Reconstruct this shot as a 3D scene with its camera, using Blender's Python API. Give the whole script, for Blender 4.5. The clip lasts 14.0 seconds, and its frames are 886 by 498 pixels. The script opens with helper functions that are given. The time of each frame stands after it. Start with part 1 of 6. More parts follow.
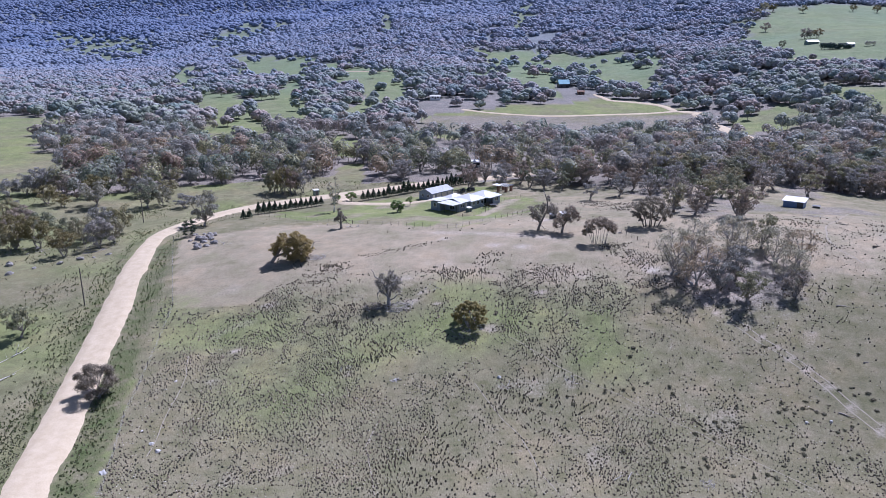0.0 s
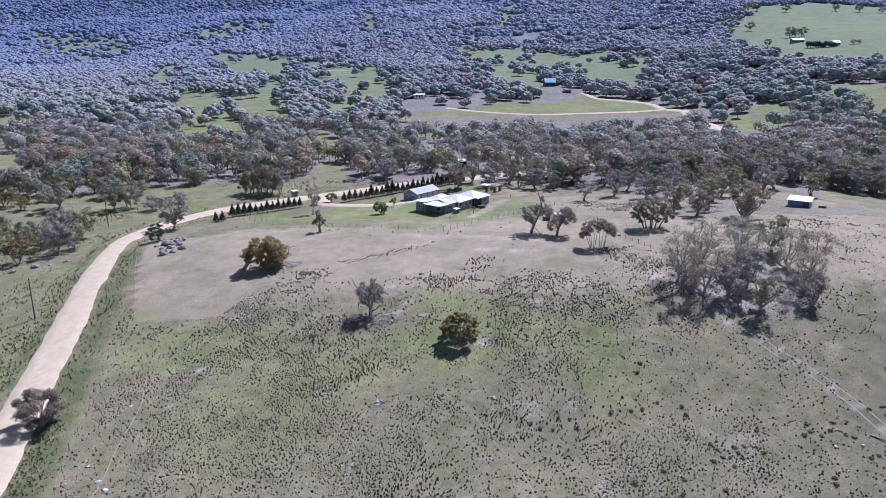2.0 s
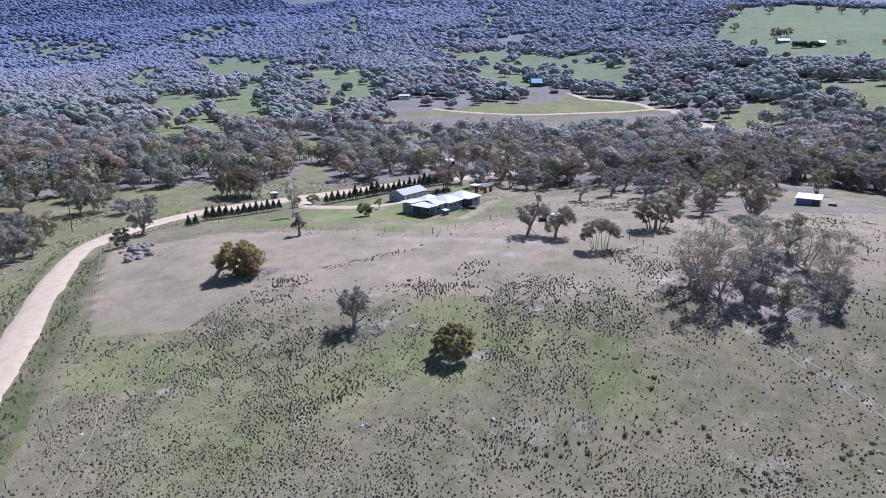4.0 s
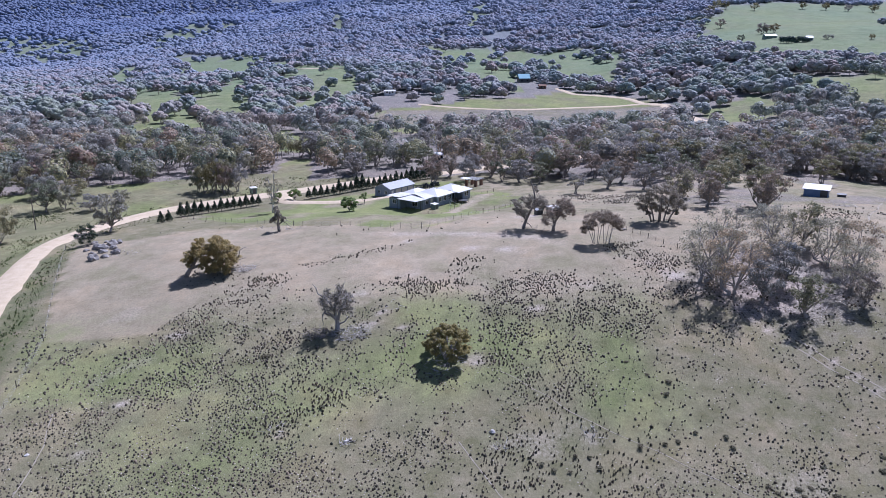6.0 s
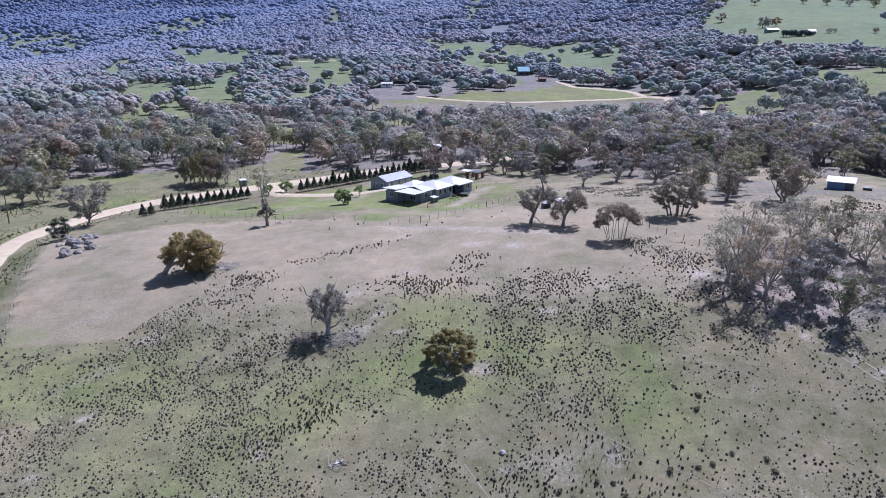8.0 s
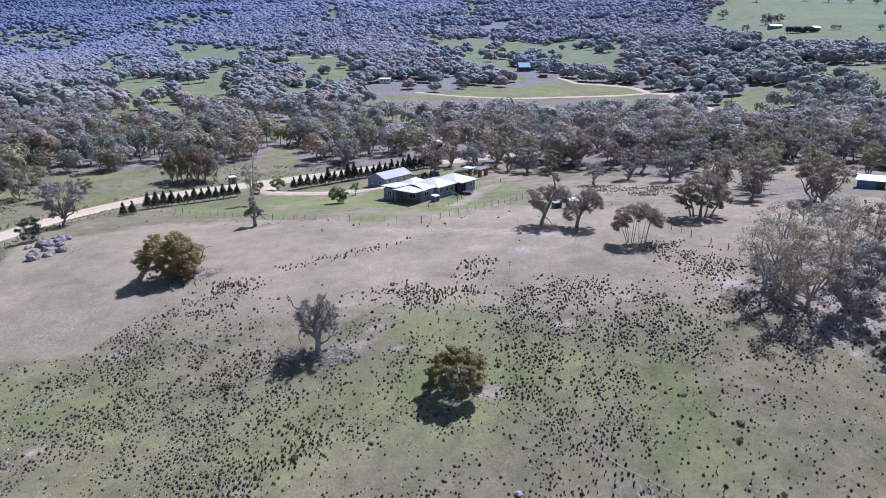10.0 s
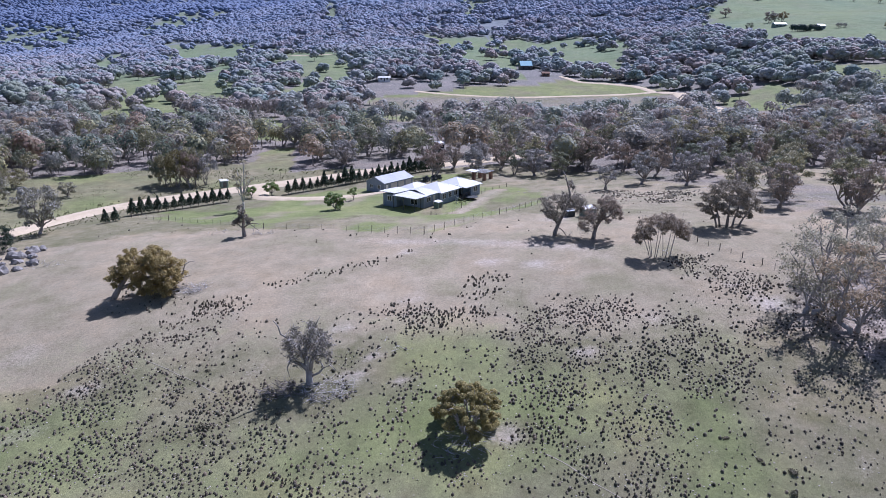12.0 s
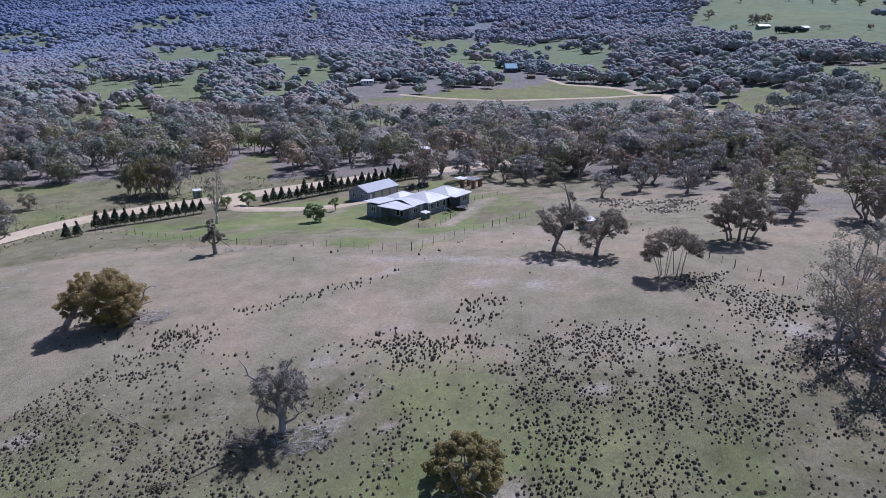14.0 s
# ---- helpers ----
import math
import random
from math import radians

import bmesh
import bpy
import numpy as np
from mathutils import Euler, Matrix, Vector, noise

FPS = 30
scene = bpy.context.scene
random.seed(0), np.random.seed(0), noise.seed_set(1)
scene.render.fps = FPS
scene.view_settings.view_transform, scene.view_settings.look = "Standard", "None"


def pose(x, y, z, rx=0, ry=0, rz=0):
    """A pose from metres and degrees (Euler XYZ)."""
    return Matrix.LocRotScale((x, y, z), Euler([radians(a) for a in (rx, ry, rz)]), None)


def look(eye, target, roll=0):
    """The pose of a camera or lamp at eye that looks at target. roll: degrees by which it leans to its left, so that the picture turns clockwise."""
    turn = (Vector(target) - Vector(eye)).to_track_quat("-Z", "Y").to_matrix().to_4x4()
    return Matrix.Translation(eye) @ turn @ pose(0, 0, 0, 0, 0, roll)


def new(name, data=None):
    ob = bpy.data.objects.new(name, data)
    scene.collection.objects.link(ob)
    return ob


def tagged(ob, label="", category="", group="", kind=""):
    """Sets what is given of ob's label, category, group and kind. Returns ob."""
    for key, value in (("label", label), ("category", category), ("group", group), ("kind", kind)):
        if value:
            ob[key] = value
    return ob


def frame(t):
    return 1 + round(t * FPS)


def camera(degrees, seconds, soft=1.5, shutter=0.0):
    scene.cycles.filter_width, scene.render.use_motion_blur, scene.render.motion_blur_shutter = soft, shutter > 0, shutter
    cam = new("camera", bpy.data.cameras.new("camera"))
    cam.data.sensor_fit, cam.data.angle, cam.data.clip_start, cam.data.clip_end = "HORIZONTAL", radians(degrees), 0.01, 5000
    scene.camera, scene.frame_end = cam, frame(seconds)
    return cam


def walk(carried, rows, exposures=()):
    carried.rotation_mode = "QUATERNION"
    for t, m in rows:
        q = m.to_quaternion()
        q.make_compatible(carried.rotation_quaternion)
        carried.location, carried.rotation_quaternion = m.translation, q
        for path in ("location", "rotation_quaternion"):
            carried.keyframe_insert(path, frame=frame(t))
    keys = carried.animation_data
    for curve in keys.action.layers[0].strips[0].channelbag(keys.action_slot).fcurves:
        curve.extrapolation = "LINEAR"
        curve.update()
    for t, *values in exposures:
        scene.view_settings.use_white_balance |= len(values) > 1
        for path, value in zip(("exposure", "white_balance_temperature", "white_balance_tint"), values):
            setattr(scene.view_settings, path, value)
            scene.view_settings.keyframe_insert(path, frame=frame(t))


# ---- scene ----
cam = camera(64, 14.0, soft=0.6)
PATH = [
    (0.0, (0.000, 0.000, 55.000), (0.000, 96.126, 27.436), -0.000),
    (0.5, (-0.048, 3.255, 54.408), (0.247, 99.366, 26.795), 0.053),
    (1.0, (-0.260, 6.670, 53.564), (0.524, 102.778, 25.949), 0.086),
    (1.5, (-0.349, 9.655, 52.833), (1.110, 105.778, 25.295), 0.073),
    (2.0, (-0.369, 12.660, 52.417), (1.763, 108.784, 24.927), 0.009),
    (2.5, (-0.732, 15.766, 51.740), (2.013, 111.915, 24.393), -0.024),
    (3.0, (-0.944, 19.007, 50.816), (2.248, 115.197, 23.664), -0.023),
    (5.5, (-1.204, 32.471, 46.144), (4.517, 128.605, 19.209), -0.274),
    (6.0, (-1.359, 35.030, 45.236), (4.732, 131.101, 18.155), -0.221),
    (6.5, (-1.395, 37.574, 44.500), (4.912, 133.566, 17.193), -0.113),
    (7.0, (-1.457, 40.224, 43.687), (4.960, 136.179, 16.274), -0.080),
    (7.5, (-1.431, 42.892, 42.982), (5.037, 138.804, 15.433), -0.072),
    (8.0, (-1.471, 45.656, 42.288), (5.053, 141.532, 14.627), -0.029),
    (10.5, (-1.681, 59.517, 39.907), (5.267, 155.256, 11.875), 0.172),
    (11.0, (-1.794, 62.028, 39.817), (5.285, 157.736, 11.713), 0.196),
    (11.5, (-1.693, 64.769, 39.568), (5.294, 160.485, 11.469), 0.194),
    (12.0, (-1.725, 67.415, 39.527), (5.184, 163.133, 11.414), 0.150),
    (12.5, (-1.730, 70.073, 39.481), (5.058, 165.801, 11.371), 0.135),
    (13.0, (-1.630, 72.569, 39.409), (5.104, 168.312, 11.340), 0.084),
    (13.5, (-1.687, 75.079, 39.224), (5.647, 170.817, 11.287), 0.068),
    (14.0, (-1.646, 77.536, 38.937), (7.382, 173.196, 11.229), 0.021),
]
walk(cam, [(t, look(e, g, r)) for t, e, g, r in PATH], [(0.0, 0.1, 5300, 26), (13.0, 0.12, 5300, 26), (13.6, 0.06, 5300, 26), (14.0, -0.34, 5300, 26)])

# ---- world, sun, exposure ----
SUN_AZ, SUN_EL = radians(48), radians(55)
sun_dir = Vector((math.cos(SUN_AZ) * math.cos(SUN_EL), math.sin(SUN_AZ) * math.cos(SUN_EL), math.sin(SUN_EL)))
sun = new("sun", bpy.data.lights.new("sun", "SUN"))
sun.data.energy, sun.data.angle, sun.data.color = 5.3, radians(0.55), (1.0, 0.965, 0.92)
sun.matrix_basis = look(sun_dir * 300, (0, 0, 0))
world = bpy.data.worlds.new("sky")
scene.world = world
world.use_nodes = True
wn, wl = world.node_tree.nodes, world.node_tree.links
sky = wn.new("ShaderNodeTexSky")
sky.sky_type, sky.sun_disc = "NISHITA", False
sky.sun_elevation, sky.sun_rotation = SUN_EL, math.pi / 2 - SUN_AZ
sky.altitude, sky.dust_density = 900, 1.5
wl.new(sky.outputs[0], wn["Background"].inputs[0])
wn["Background"].inputs[1].default_value = 0.07

# ---- helpers of this scene ----
K = 1.1


def smooth(a, b, v):
    u = np.clip((v - a) / (b - a), 0, 1)
    return u * u * (3 - 2 * u)


def wobble(x, y, scale, seed=0.0):
    """Smooth value noise from a few waves, about -1 to 1."""
    x, y = np.asarray(x, float) / scale, np.asarray(y, float) / scale
    s = 0
    for i, (a, b, c) in enumerate(((1.0, 0.3, 0.2), (-0.6, 1.1, 1.9), (0.35, -1.7, 4.1), (2.1, 1.3, 2.7), (-1.9, 2.3, 0.9), (3.1, -2.2, 5.3))):
        s = s + np.sin(a * x + b * y + c + seed * (i + 1)) / (1 + 0.35 * i)
    return s / 2.6


def patchy(x, y, scale, seed=0):
    """Uneven patches, 0 to 1: random values on a lattice, joined smoothly."""
    x, y = np.asarray(x, float) / scale + 13.7 * seed, np.asarray(y, float) / scale - 7.1 * seed
    i, j = np.floor(x), np.floor(y)
    u, v = x - i, y - j
    u, v = u * u * (3 - 2 * u), v * v * (3 - 2 * v)

    def h(a, b):
        s = np.sin(a * 127.1 + b * 311.7 + seed * 74.7) * 43758.5453
        return s - np.floor(s)
    return (h(i, j) * (1 - u) + h(i + 1, j) * u) * (1 - v) + (h(i, j + 1) * (1 - u) + h(i + 1, j + 1) * u) * v


# gentle swells of the near hill: five rows of five, from the south
SWELLS = np.array([
    [-1.1, -3.7, -4.9, -7.9, -0.9],
    [-2.1, -1.2, 1.4, 1.6, 4.5],
    [-0.5, 2.0, 3.2, 3.5, 4.0],
    [-1.9, -1.5, -0.7, 0.3, 1.8],
    [1.0, 0.2, 0.7, -0.2, 4.5]])


def ground_z(x, y):
    """Height of the land."""
    x, y = np.asarray(x, float) / K, np.asarray(y, float) / K
    z = 2 + 20 * smooth(430, 820, y) * smooth(-330, -50, x) + 20 * smooth(140, 320, x) * smooth(300, 480, y)
    z = z + 26 * smooth(300, 560, x) * smooth(600, 900, y)
    z = z + 105 * smooth(900, 1900, y) * smooth(-700, 300, x + 0.1 * (y - 900))
    z = z + 160 * smooth(1600, 3300, y) + 190 * smooth(3000, 4200, y)
    for j in range(5):
        for i in range(5):
            z = z + SWELLS[j, i] * np.exp(-((x + 100 - 50 * i) / 46) ** 2 - ((y - 80 - 45 * j) / 42) ** 2)
    far = smooth(900, 2500, y)
    z = K * z + far * (22 * wobble(x, y, 170, 1.3) + 40 * wobble(x, y, 420, 0.4))
    pad = 1 - smooth(0.55, 1.0, np.hypot(x * K - 9, y * K - 227) / 26)
    return z + pad * (3.85 - z)


def gz(x, y):
    return float(ground_z(x, y))


def mesh_of(name, verts, faces, mats=(), smooth_faces=False):
    me = bpy.data.meshes.new(name)
    if isinstance(faces, np.ndarray):
        n, k = faces.shape
        me.vertices.add(len(verts))
        me.vertices.foreach_set("co", np.asarray(verts, np.float32).ravel())
        me.loops.add(n * k)
        me.loops.foreach_set("vertex_index", faces.astype(np.int32).ravel())
        me.polygons.add(n)
        me.polygons.foreach_set("loop_start", np.arange(0, n * k, k, dtype=np.int32))
        me.update(calc_edges=True)
    else:
        me.from_pydata([tuple(v) for v in verts], [], [tuple(f) for f in faces])
    for m in mats:
        me.materials.append(m)
    if smooth_faces:
        me.polygons.foreach_set("use_smooth", [True] * len(me.polygons))
    me.update()
    return me


def attr(me, name, values):
    a = me.attributes.new(name, "FLOAT", "POINT")
    a.data.foreach_set("value", np.asarray(values, np.float32))


def empty(name, x, y, z, rz=0.0):
    ob = new(name)
    ob.empty_display_size = 0.3
    ob.matrix_basis = pose(x, y, z, 0, 0, rz)
    return ob


def part(name, me, parent, label=""):
    ob = new(name, me)
    ob.parent = parent
    return tagged(ob, label)


class Shape:
    """Collects boxes, prisms and tubes into one mesh."""

    def __init__(self):
        self.v, self.f = [], []

    def add(self, v, f):
        n = len(self.v)
        self.v += [tuple(p) for p in v]
        self.f += [tuple(n + i for i in q) for q in f]
        return self

    def box(self, x0, x1, y0, y1, z0, z1):
        v = [(x, y, z) for z in (z0, z1) for x, y in ((x0, y0), (x1, y0), (x1, y1), (x0, y1))]
        return self.add(v, [(3, 2, 1, 0), (4, 5, 6, 7), (0, 1, 5, 4), (1, 2, 6, 5), (2, 3, 7, 6), (3, 0, 4, 7)])

    def slab(self, corners, thick):
        """A plate: corners anticlockwise seen from above, thickened downwards."""
        n = len(corners)
        v = list(corners) + [(x, y, z - thick) for x, y, z in corners]
        return self.add(v, [tuple(range(n)), tuple(range(2 * n - 1, n - 1, -1))] + [(i, i + n, (i + 1) % n + n, (i + 1) % n) for i in range(n)])

    def tube(self, pts, radii, sides=6, cap=True):
        pts = [Vector(p) for p in pts]
        v, f = [], []
        for i, p in enumerate(pts):
            d = (pts[min(i + 1, len(pts) - 1)] - pts[max(i - 1, 0)]).normalized()
            a = d.orthogonal().normalized()
            if i and a.dot(old) < 0:
                a = -a
            if i:
                a = (old - d * old.dot(d)).normalized()
            old, b = a, d.cross(a)
            for k in range(sides):
                c = 2 * math.pi * k / sides
                v.append(p + (a * math.cos(c) + b * math.sin(c)) * radii[i])
        for i in range(len(pts) - 1):
            for k in range(sides):
                k2 = (k + 1) % sides
                f.append((i * sides + k, i * sides + k2, (i + 1) * sides + k2, (i + 1) * sides + k))
        if cap:
            f.append(tuple(range((len(pts) - 1) * sides, len(pts) * sides)))
            f.append(tuple(range(sides - 1, -1, -1)))
        return self.add(v, f)

    def mesh(self, name, mat, smooth_faces=False):
        return mesh_of(name, self.v, self.f, [mat], smooth_faces)


# ---- materials ----
def material(name):
    m = bpy.data.materials.new(name)
    m.use_nodes = True
    return m, m.node_tree.nodes, m.node_tree.links, m.node_tree.nodes["Principled BSDF"]


def noise_node(n, l, scale, detail=4.0, rough=0.6, coord="Object", stretch=None):
    tc = n.new("ShaderNodeTexCoord")
    t = n.new("ShaderNodeTexNoise")
    t.inputs["Scale"].default_value, t.inputs["Detail"].default_value, t.inputs["Roughness"].default_value = scale, detail, rough
    src = tc.outputs[coord]
    if stretch:
        mp = n.new("ShaderNodeMapping")
        mp.inputs["Scale"].default_value = stretch
        l.new(src, mp.inputs[0])
        src = mp.outputs[0]
    l.new(src, t.inputs[0])
    return t


def ramp(n, l, src, stops):
    r = n.new("ShaderNodeValToRGB")
    r.color_ramp.elements[0].position, r.color_ramp.elements[0].color = stops[0][0], (*stops[0][1], 1)
    r.color_ramp.elements[1].position, r.color_ramp.elements[1].color = stops[-1][0], (*stops[-1][1], 1)
    for p, c in stops[1:-1]:
        r.color_ramp.elements.new(p).color = (*c, 1)
    l.new(src, r.inputs[0])
    return r.outputs[0]


def mix(n, l, kind, fac, a, b):
    m = n.new("ShaderNodeMix")
    m.data_type, m.blend_type = "RGBA", kind
    for sock, v in ((m.inputs[0], fac), (m.inputs[6], a), (m.inputs[7], b)):
        if isinstance(v, bpy.types.NodeSocket):
            l.new(v, sock)
        elif isinstance(v, tuple):
            sock.default_value = (*v, 1)
        else:
            sock.default_value = v
    return m.outputs[2]


def maths(n, l, op, a, b=0.0, c=0.0):
    m = n.new("ShaderNodeMath")
    m.operation = op
    for sock, v in zip(m.inputs, (a, b, c)):
        if isinstance(v, bpy.types.NodeSocket):
            l.new(v, sock)
        else:
            sock.default_value = v
    return m.outputs[0]


def bump(n, l, bsdf, height, strength, dist):
    b = n.new("ShaderNodeBump")
    b.inputs["Strength"].default_value, b.inputs["Distance"].default_value = strength, dist
    l.new(height, b.inputs["Height"])
    l.new(b.outputs[0], bsdf.inputs["Normal"])


def plain(name, c0, c1, scale, rough, bump_d=0.0, metal=0.0, stretch=None, detail=4.0):
    """Two tones by noise, with relief."""
    m, n, l, b = material(name)
    t = noise_node(n, l, scale, detail, stretch=stretch)
    l.new(ramp(n, l, t.outputs[0], [(0.3, c0), (0.7, c1)]), b.inputs["Base Color"])
    b.inputs["Roughness"].default_value, b.inputs["Metallic"].default_value = rough, metal
    if bump_d:
        bump(n, l, b, t.outputs[0], 1.0, bump_d)
    return m


def foliage(name, stops, by="random", leaf=0.35, trans=0.3):
    """Leaves: tone by tree, shade by leaf; light passes through in part."""
    m, n, l, b = material(name)
    if by == "tone":
        a = n.new("ShaderNodeAttribute")
        a.attribute_name = "tone"
        src = a.outputs["Fac"]
    else:
        src = n.new("ShaderNodeObjectInfo").outputs["Random"]
    g = n.new("ShaderNodeNewGeometry").outputs["Random Per Island"]
    src = maths(n, l, "MULTIPLY_ADD", g, 0.14, maths(n, l, "MULTIPLY", src, 0.9))
    col = ramp(n, l, src, stops)
    v = maths(n, l, "MULTIPLY_ADD", n.new("ShaderNodeNewGeometry").outputs["Random Per Island"], leaf * 2, 1 - leaf)
    col = mix(n, l, "MULTIPLY", 1.0, col, v)
    l.new(col, b.inputs["Base Color"])
    b.inputs["Roughness"].default_value = 0.6
    b.inputs["Specular IOR Level"].default_value = 0.3
    tr = n.new("ShaderNodeBsdfTranslucent")
    l.new(col, tr.inputs[0])
    ms = n.new("ShaderNodeMixShader")
    ms.inputs[0].default_value = trans
    l.new(b.outputs[0], ms.inputs[1])
    l.new(tr.outputs[0], ms.inputs[2])
    l.new(ms.outputs[0], n["Material Output"].inputs[0])
    return m


def canopy(name, stops, leaf=0.12, grain=0.9, deep=0.8, mottle=1.0):
    """Leaf masses of far trees: tone by tree, mottled by the bump's noise."""
    m, n, l, b = material(name)
    a = n.new("ShaderNodeAttribute")
    a.attribute_name = "tone"
    col = ramp(n, l, a.outputs["Fac"], stops)
    v = maths(n, l, "MULTIPLY_ADD", n.new("ShaderNodeNewGeometry").outputs["Random Per Island"], leaf * 2, 1 - leaf)
    col = mix(n, l, "MULTIPLY", 1.0, col, v)
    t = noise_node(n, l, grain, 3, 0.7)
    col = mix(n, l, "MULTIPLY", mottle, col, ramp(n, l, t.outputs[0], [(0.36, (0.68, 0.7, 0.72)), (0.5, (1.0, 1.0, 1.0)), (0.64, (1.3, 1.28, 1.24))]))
    l.new(col, b.inputs["Base Color"])
    b.inputs["Roughness"].default_value = 0.85
    b.inputs["Specular IOR Level"].default_value = 0.1
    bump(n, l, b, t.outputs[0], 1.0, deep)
    return m


def ground_material():
    m, n, l, b = material("pasture")
    a = n.new("ShaderNodeAttribute")
    a.attribute_name = "cover"
    sep = n.new("ShaderNodeSeparateColor")
    l.new(a.outputs["Color"], sep.inputs[0])
    green, dry, litter, pale = sep.outputs[0], sep.outputs[1], sep.outputs[2], a.outputs["Alpha"]
    big, mid, fine = noise_node(n, l, 0.03), noise_node(n, l, 0.35, 5, 0.65), noise_node(n, l, 2.6, 8, 0.85)

    def edge(mask, t, amount=0.5):
        w = maths(n, l, "MULTIPLY_ADD", maths(n, l, "SUBTRACT", t.outputs[0], 0.5), amount * 2, mask)
        mr = n.new("ShaderNodeMapRange")
        mr.interpolation_type = "SMOOTHSTEP"
        mr.inputs[1].default_value, mr.inputs[2].default_value = 0.2, 0.8
        l.new(w, mr.inputs[0])
        return maths(n, l, "MULTIPLY", mr.outputs[0], maths(n, l, "GREATER_THAN", mask, 0.01))

    olive = ramp(n, l, mid.outputs[0], [(0.3, (0.158, 0.15, 0.084)), (0.5, (0.205, 0.188, 0.12)), (0.7, (0.26, 0.23, 0.16))])
    lush = ramp(n, l, mid.outputs[0], [(0.3, (0.155, 0.188, 0.07)), (0.7, (0.232, 0.245, 0.115))])
    brown = ramp(n, l, mid.outputs[0], [(0.3, (0.258, 0.222, 0.155)), (0.7, (0.35, 0.3, 0.222))])
    leaf = ramp(n, l, fine.outputs[0], [(0.34, (0.1, 0.09, 0.08)), (0.5, (0.2, 0.178, 0.16)), (0.64, (0.38, 0.345, 0.315))])
    bare = ramp(n, l, mid.outputs[0], [(0.3, (0.38, 0.33, 0.285)), (0.7, (0.5, 0.44, 0.39))])
    col = mix(n, l, "MIX", edge(dry, mid, 0.35), olive, brown)
    col = mix(n, l, "MIX", edge(green, mid, 0.45), col, lush)
    col = mix(n, l, "MIX", edge(litter, mid, 0.45), col, leaf)
    col = mix(n, l, "MIX", edge(pale, fine, 0.5), col, bare)
    # haze painted as blue-grey over far woodland floor and far pasture
    haze_blue = n.new("ShaderNodeAttribute")
    haze_blue.attribute_name = "haze_blue"
    col = mix(n, l, "MIX", haze_blue.outputs["Fac"], col, ramp(n, l, mid.outputs[0], [(0.3, (0.17, 0.195, 0.225)), (0.7, (0.21, 0.23, 0.25))]))
    # grass of far clearings, its colour cooled in part for haze
    hazy_sward = n.new("ShaderNodeAttribute")
    hazy_sward.attribute_name = "hazy_sward"
    col = mix(n, l, "MIX", hazy_sward.outputs["Fac"], col, ramp(n, l, mid.outputs[0], [(0.3, (0.135, 0.195, 0.115)), (0.7, (0.19, 0.24, 0.165))]))
    weeds = n.new("ShaderNodeAttribute")
    weeds.attribute_name = "weeds"
    col = mix(n, l, "MIX", edge(weeds.outputs["Fac"], mid, 0.4), col, ramp(n, l, mid.outputs[0], [(0.35, (0.1, 0.125, 0.052)), (0.55, (0.15, 0.15, 0.082)), (0.7, (0.22, 0.195, 0.135))]))
    shade = ramp(n, l, fine.outputs[0], [(0.3, (0.68, 0.68, 0.67)), (0.5, (1.0, 1.0, 1.0)), (0.72, (1.36, 1.34, 1.31))])
    col = mix(n, l, "MULTIPLY", 1.0, col, shade)
    patch = noise_node(n, l, 0.11, 3, 0.6)
    col = mix(n, l, "MULTIPLY", 0.8, col, ramp(n, l, patch.outputs[0], [(0.3, (0.78, 0.84, 0.74)), (0.5, (1.0, 1.0, 1.0)), (0.7, (1.2, 1.13, 1.08))]))
    col = mix(n, l, "MULTIPLY", 0.6, col, ramp(n, l, big.outputs[0], [(0.35, (0.82, 0.84, 0.8)), (0.65, (1.12, 1.1, 1.08))]))
    speck, tiny = noise_node(n, l, 4.0, 3, 0.7), noise_node(n, l, 10.0, 4, 0.8)
    col = mix(n, l, "MULTIPLY", 0.85, col, ramp(n, l, tiny.outputs[0], [(0.35, (0.82, 0.82, 0.81)), (0.5, (1.0, 1.0, 1.0)), (0.66, (1.22, 1.21, 1.2))]))
    spots = ramp(n, l, speck.outputs[0], [(0.66, (0.0, 0.0, 0.0)), (0.74, (1.0, 1.0, 1.0))])
    col = mix(n, l, "MIX", maths(n, l, "MULTIPLY", spots, 0.45), col, (0.46, 0.42, 0.36))
    l.new(col, b.inputs["Base Color"])
    b.inputs["Roughness"].default_value = 0.95
    b.inputs["Specular IOR Level"].default_value = 0.15
    bump(n, l, b, fine.outputs[0], 1.0, 0.08)
    return m


def gravel_material():
    m, n, l, b = material("gravel")
    t, f = noise_node(n, l, 0.5, 5), noise_node(n, l, 6, 5, 0.7)
    col = ramp(n, l, t.outputs[0], [(0.3, (0.5, 0.405, 0.275)), (0.7, (0.62, 0.52, 0.375))])
    col = mix(n, l, "MULTIPLY", 0.7, col, ramp(n, l, f.outputs[0], [(0.3, (0.75, 0.73, 0.7)), (0.7, (1.08, 1.07, 1.05))]))
    l.new(col, b.inputs["Base Color"])
    b.inputs["Roughness"].default_value = 0.95
    bump(n, l, b, f.outputs[0], 0.6, 0.04)
    return m


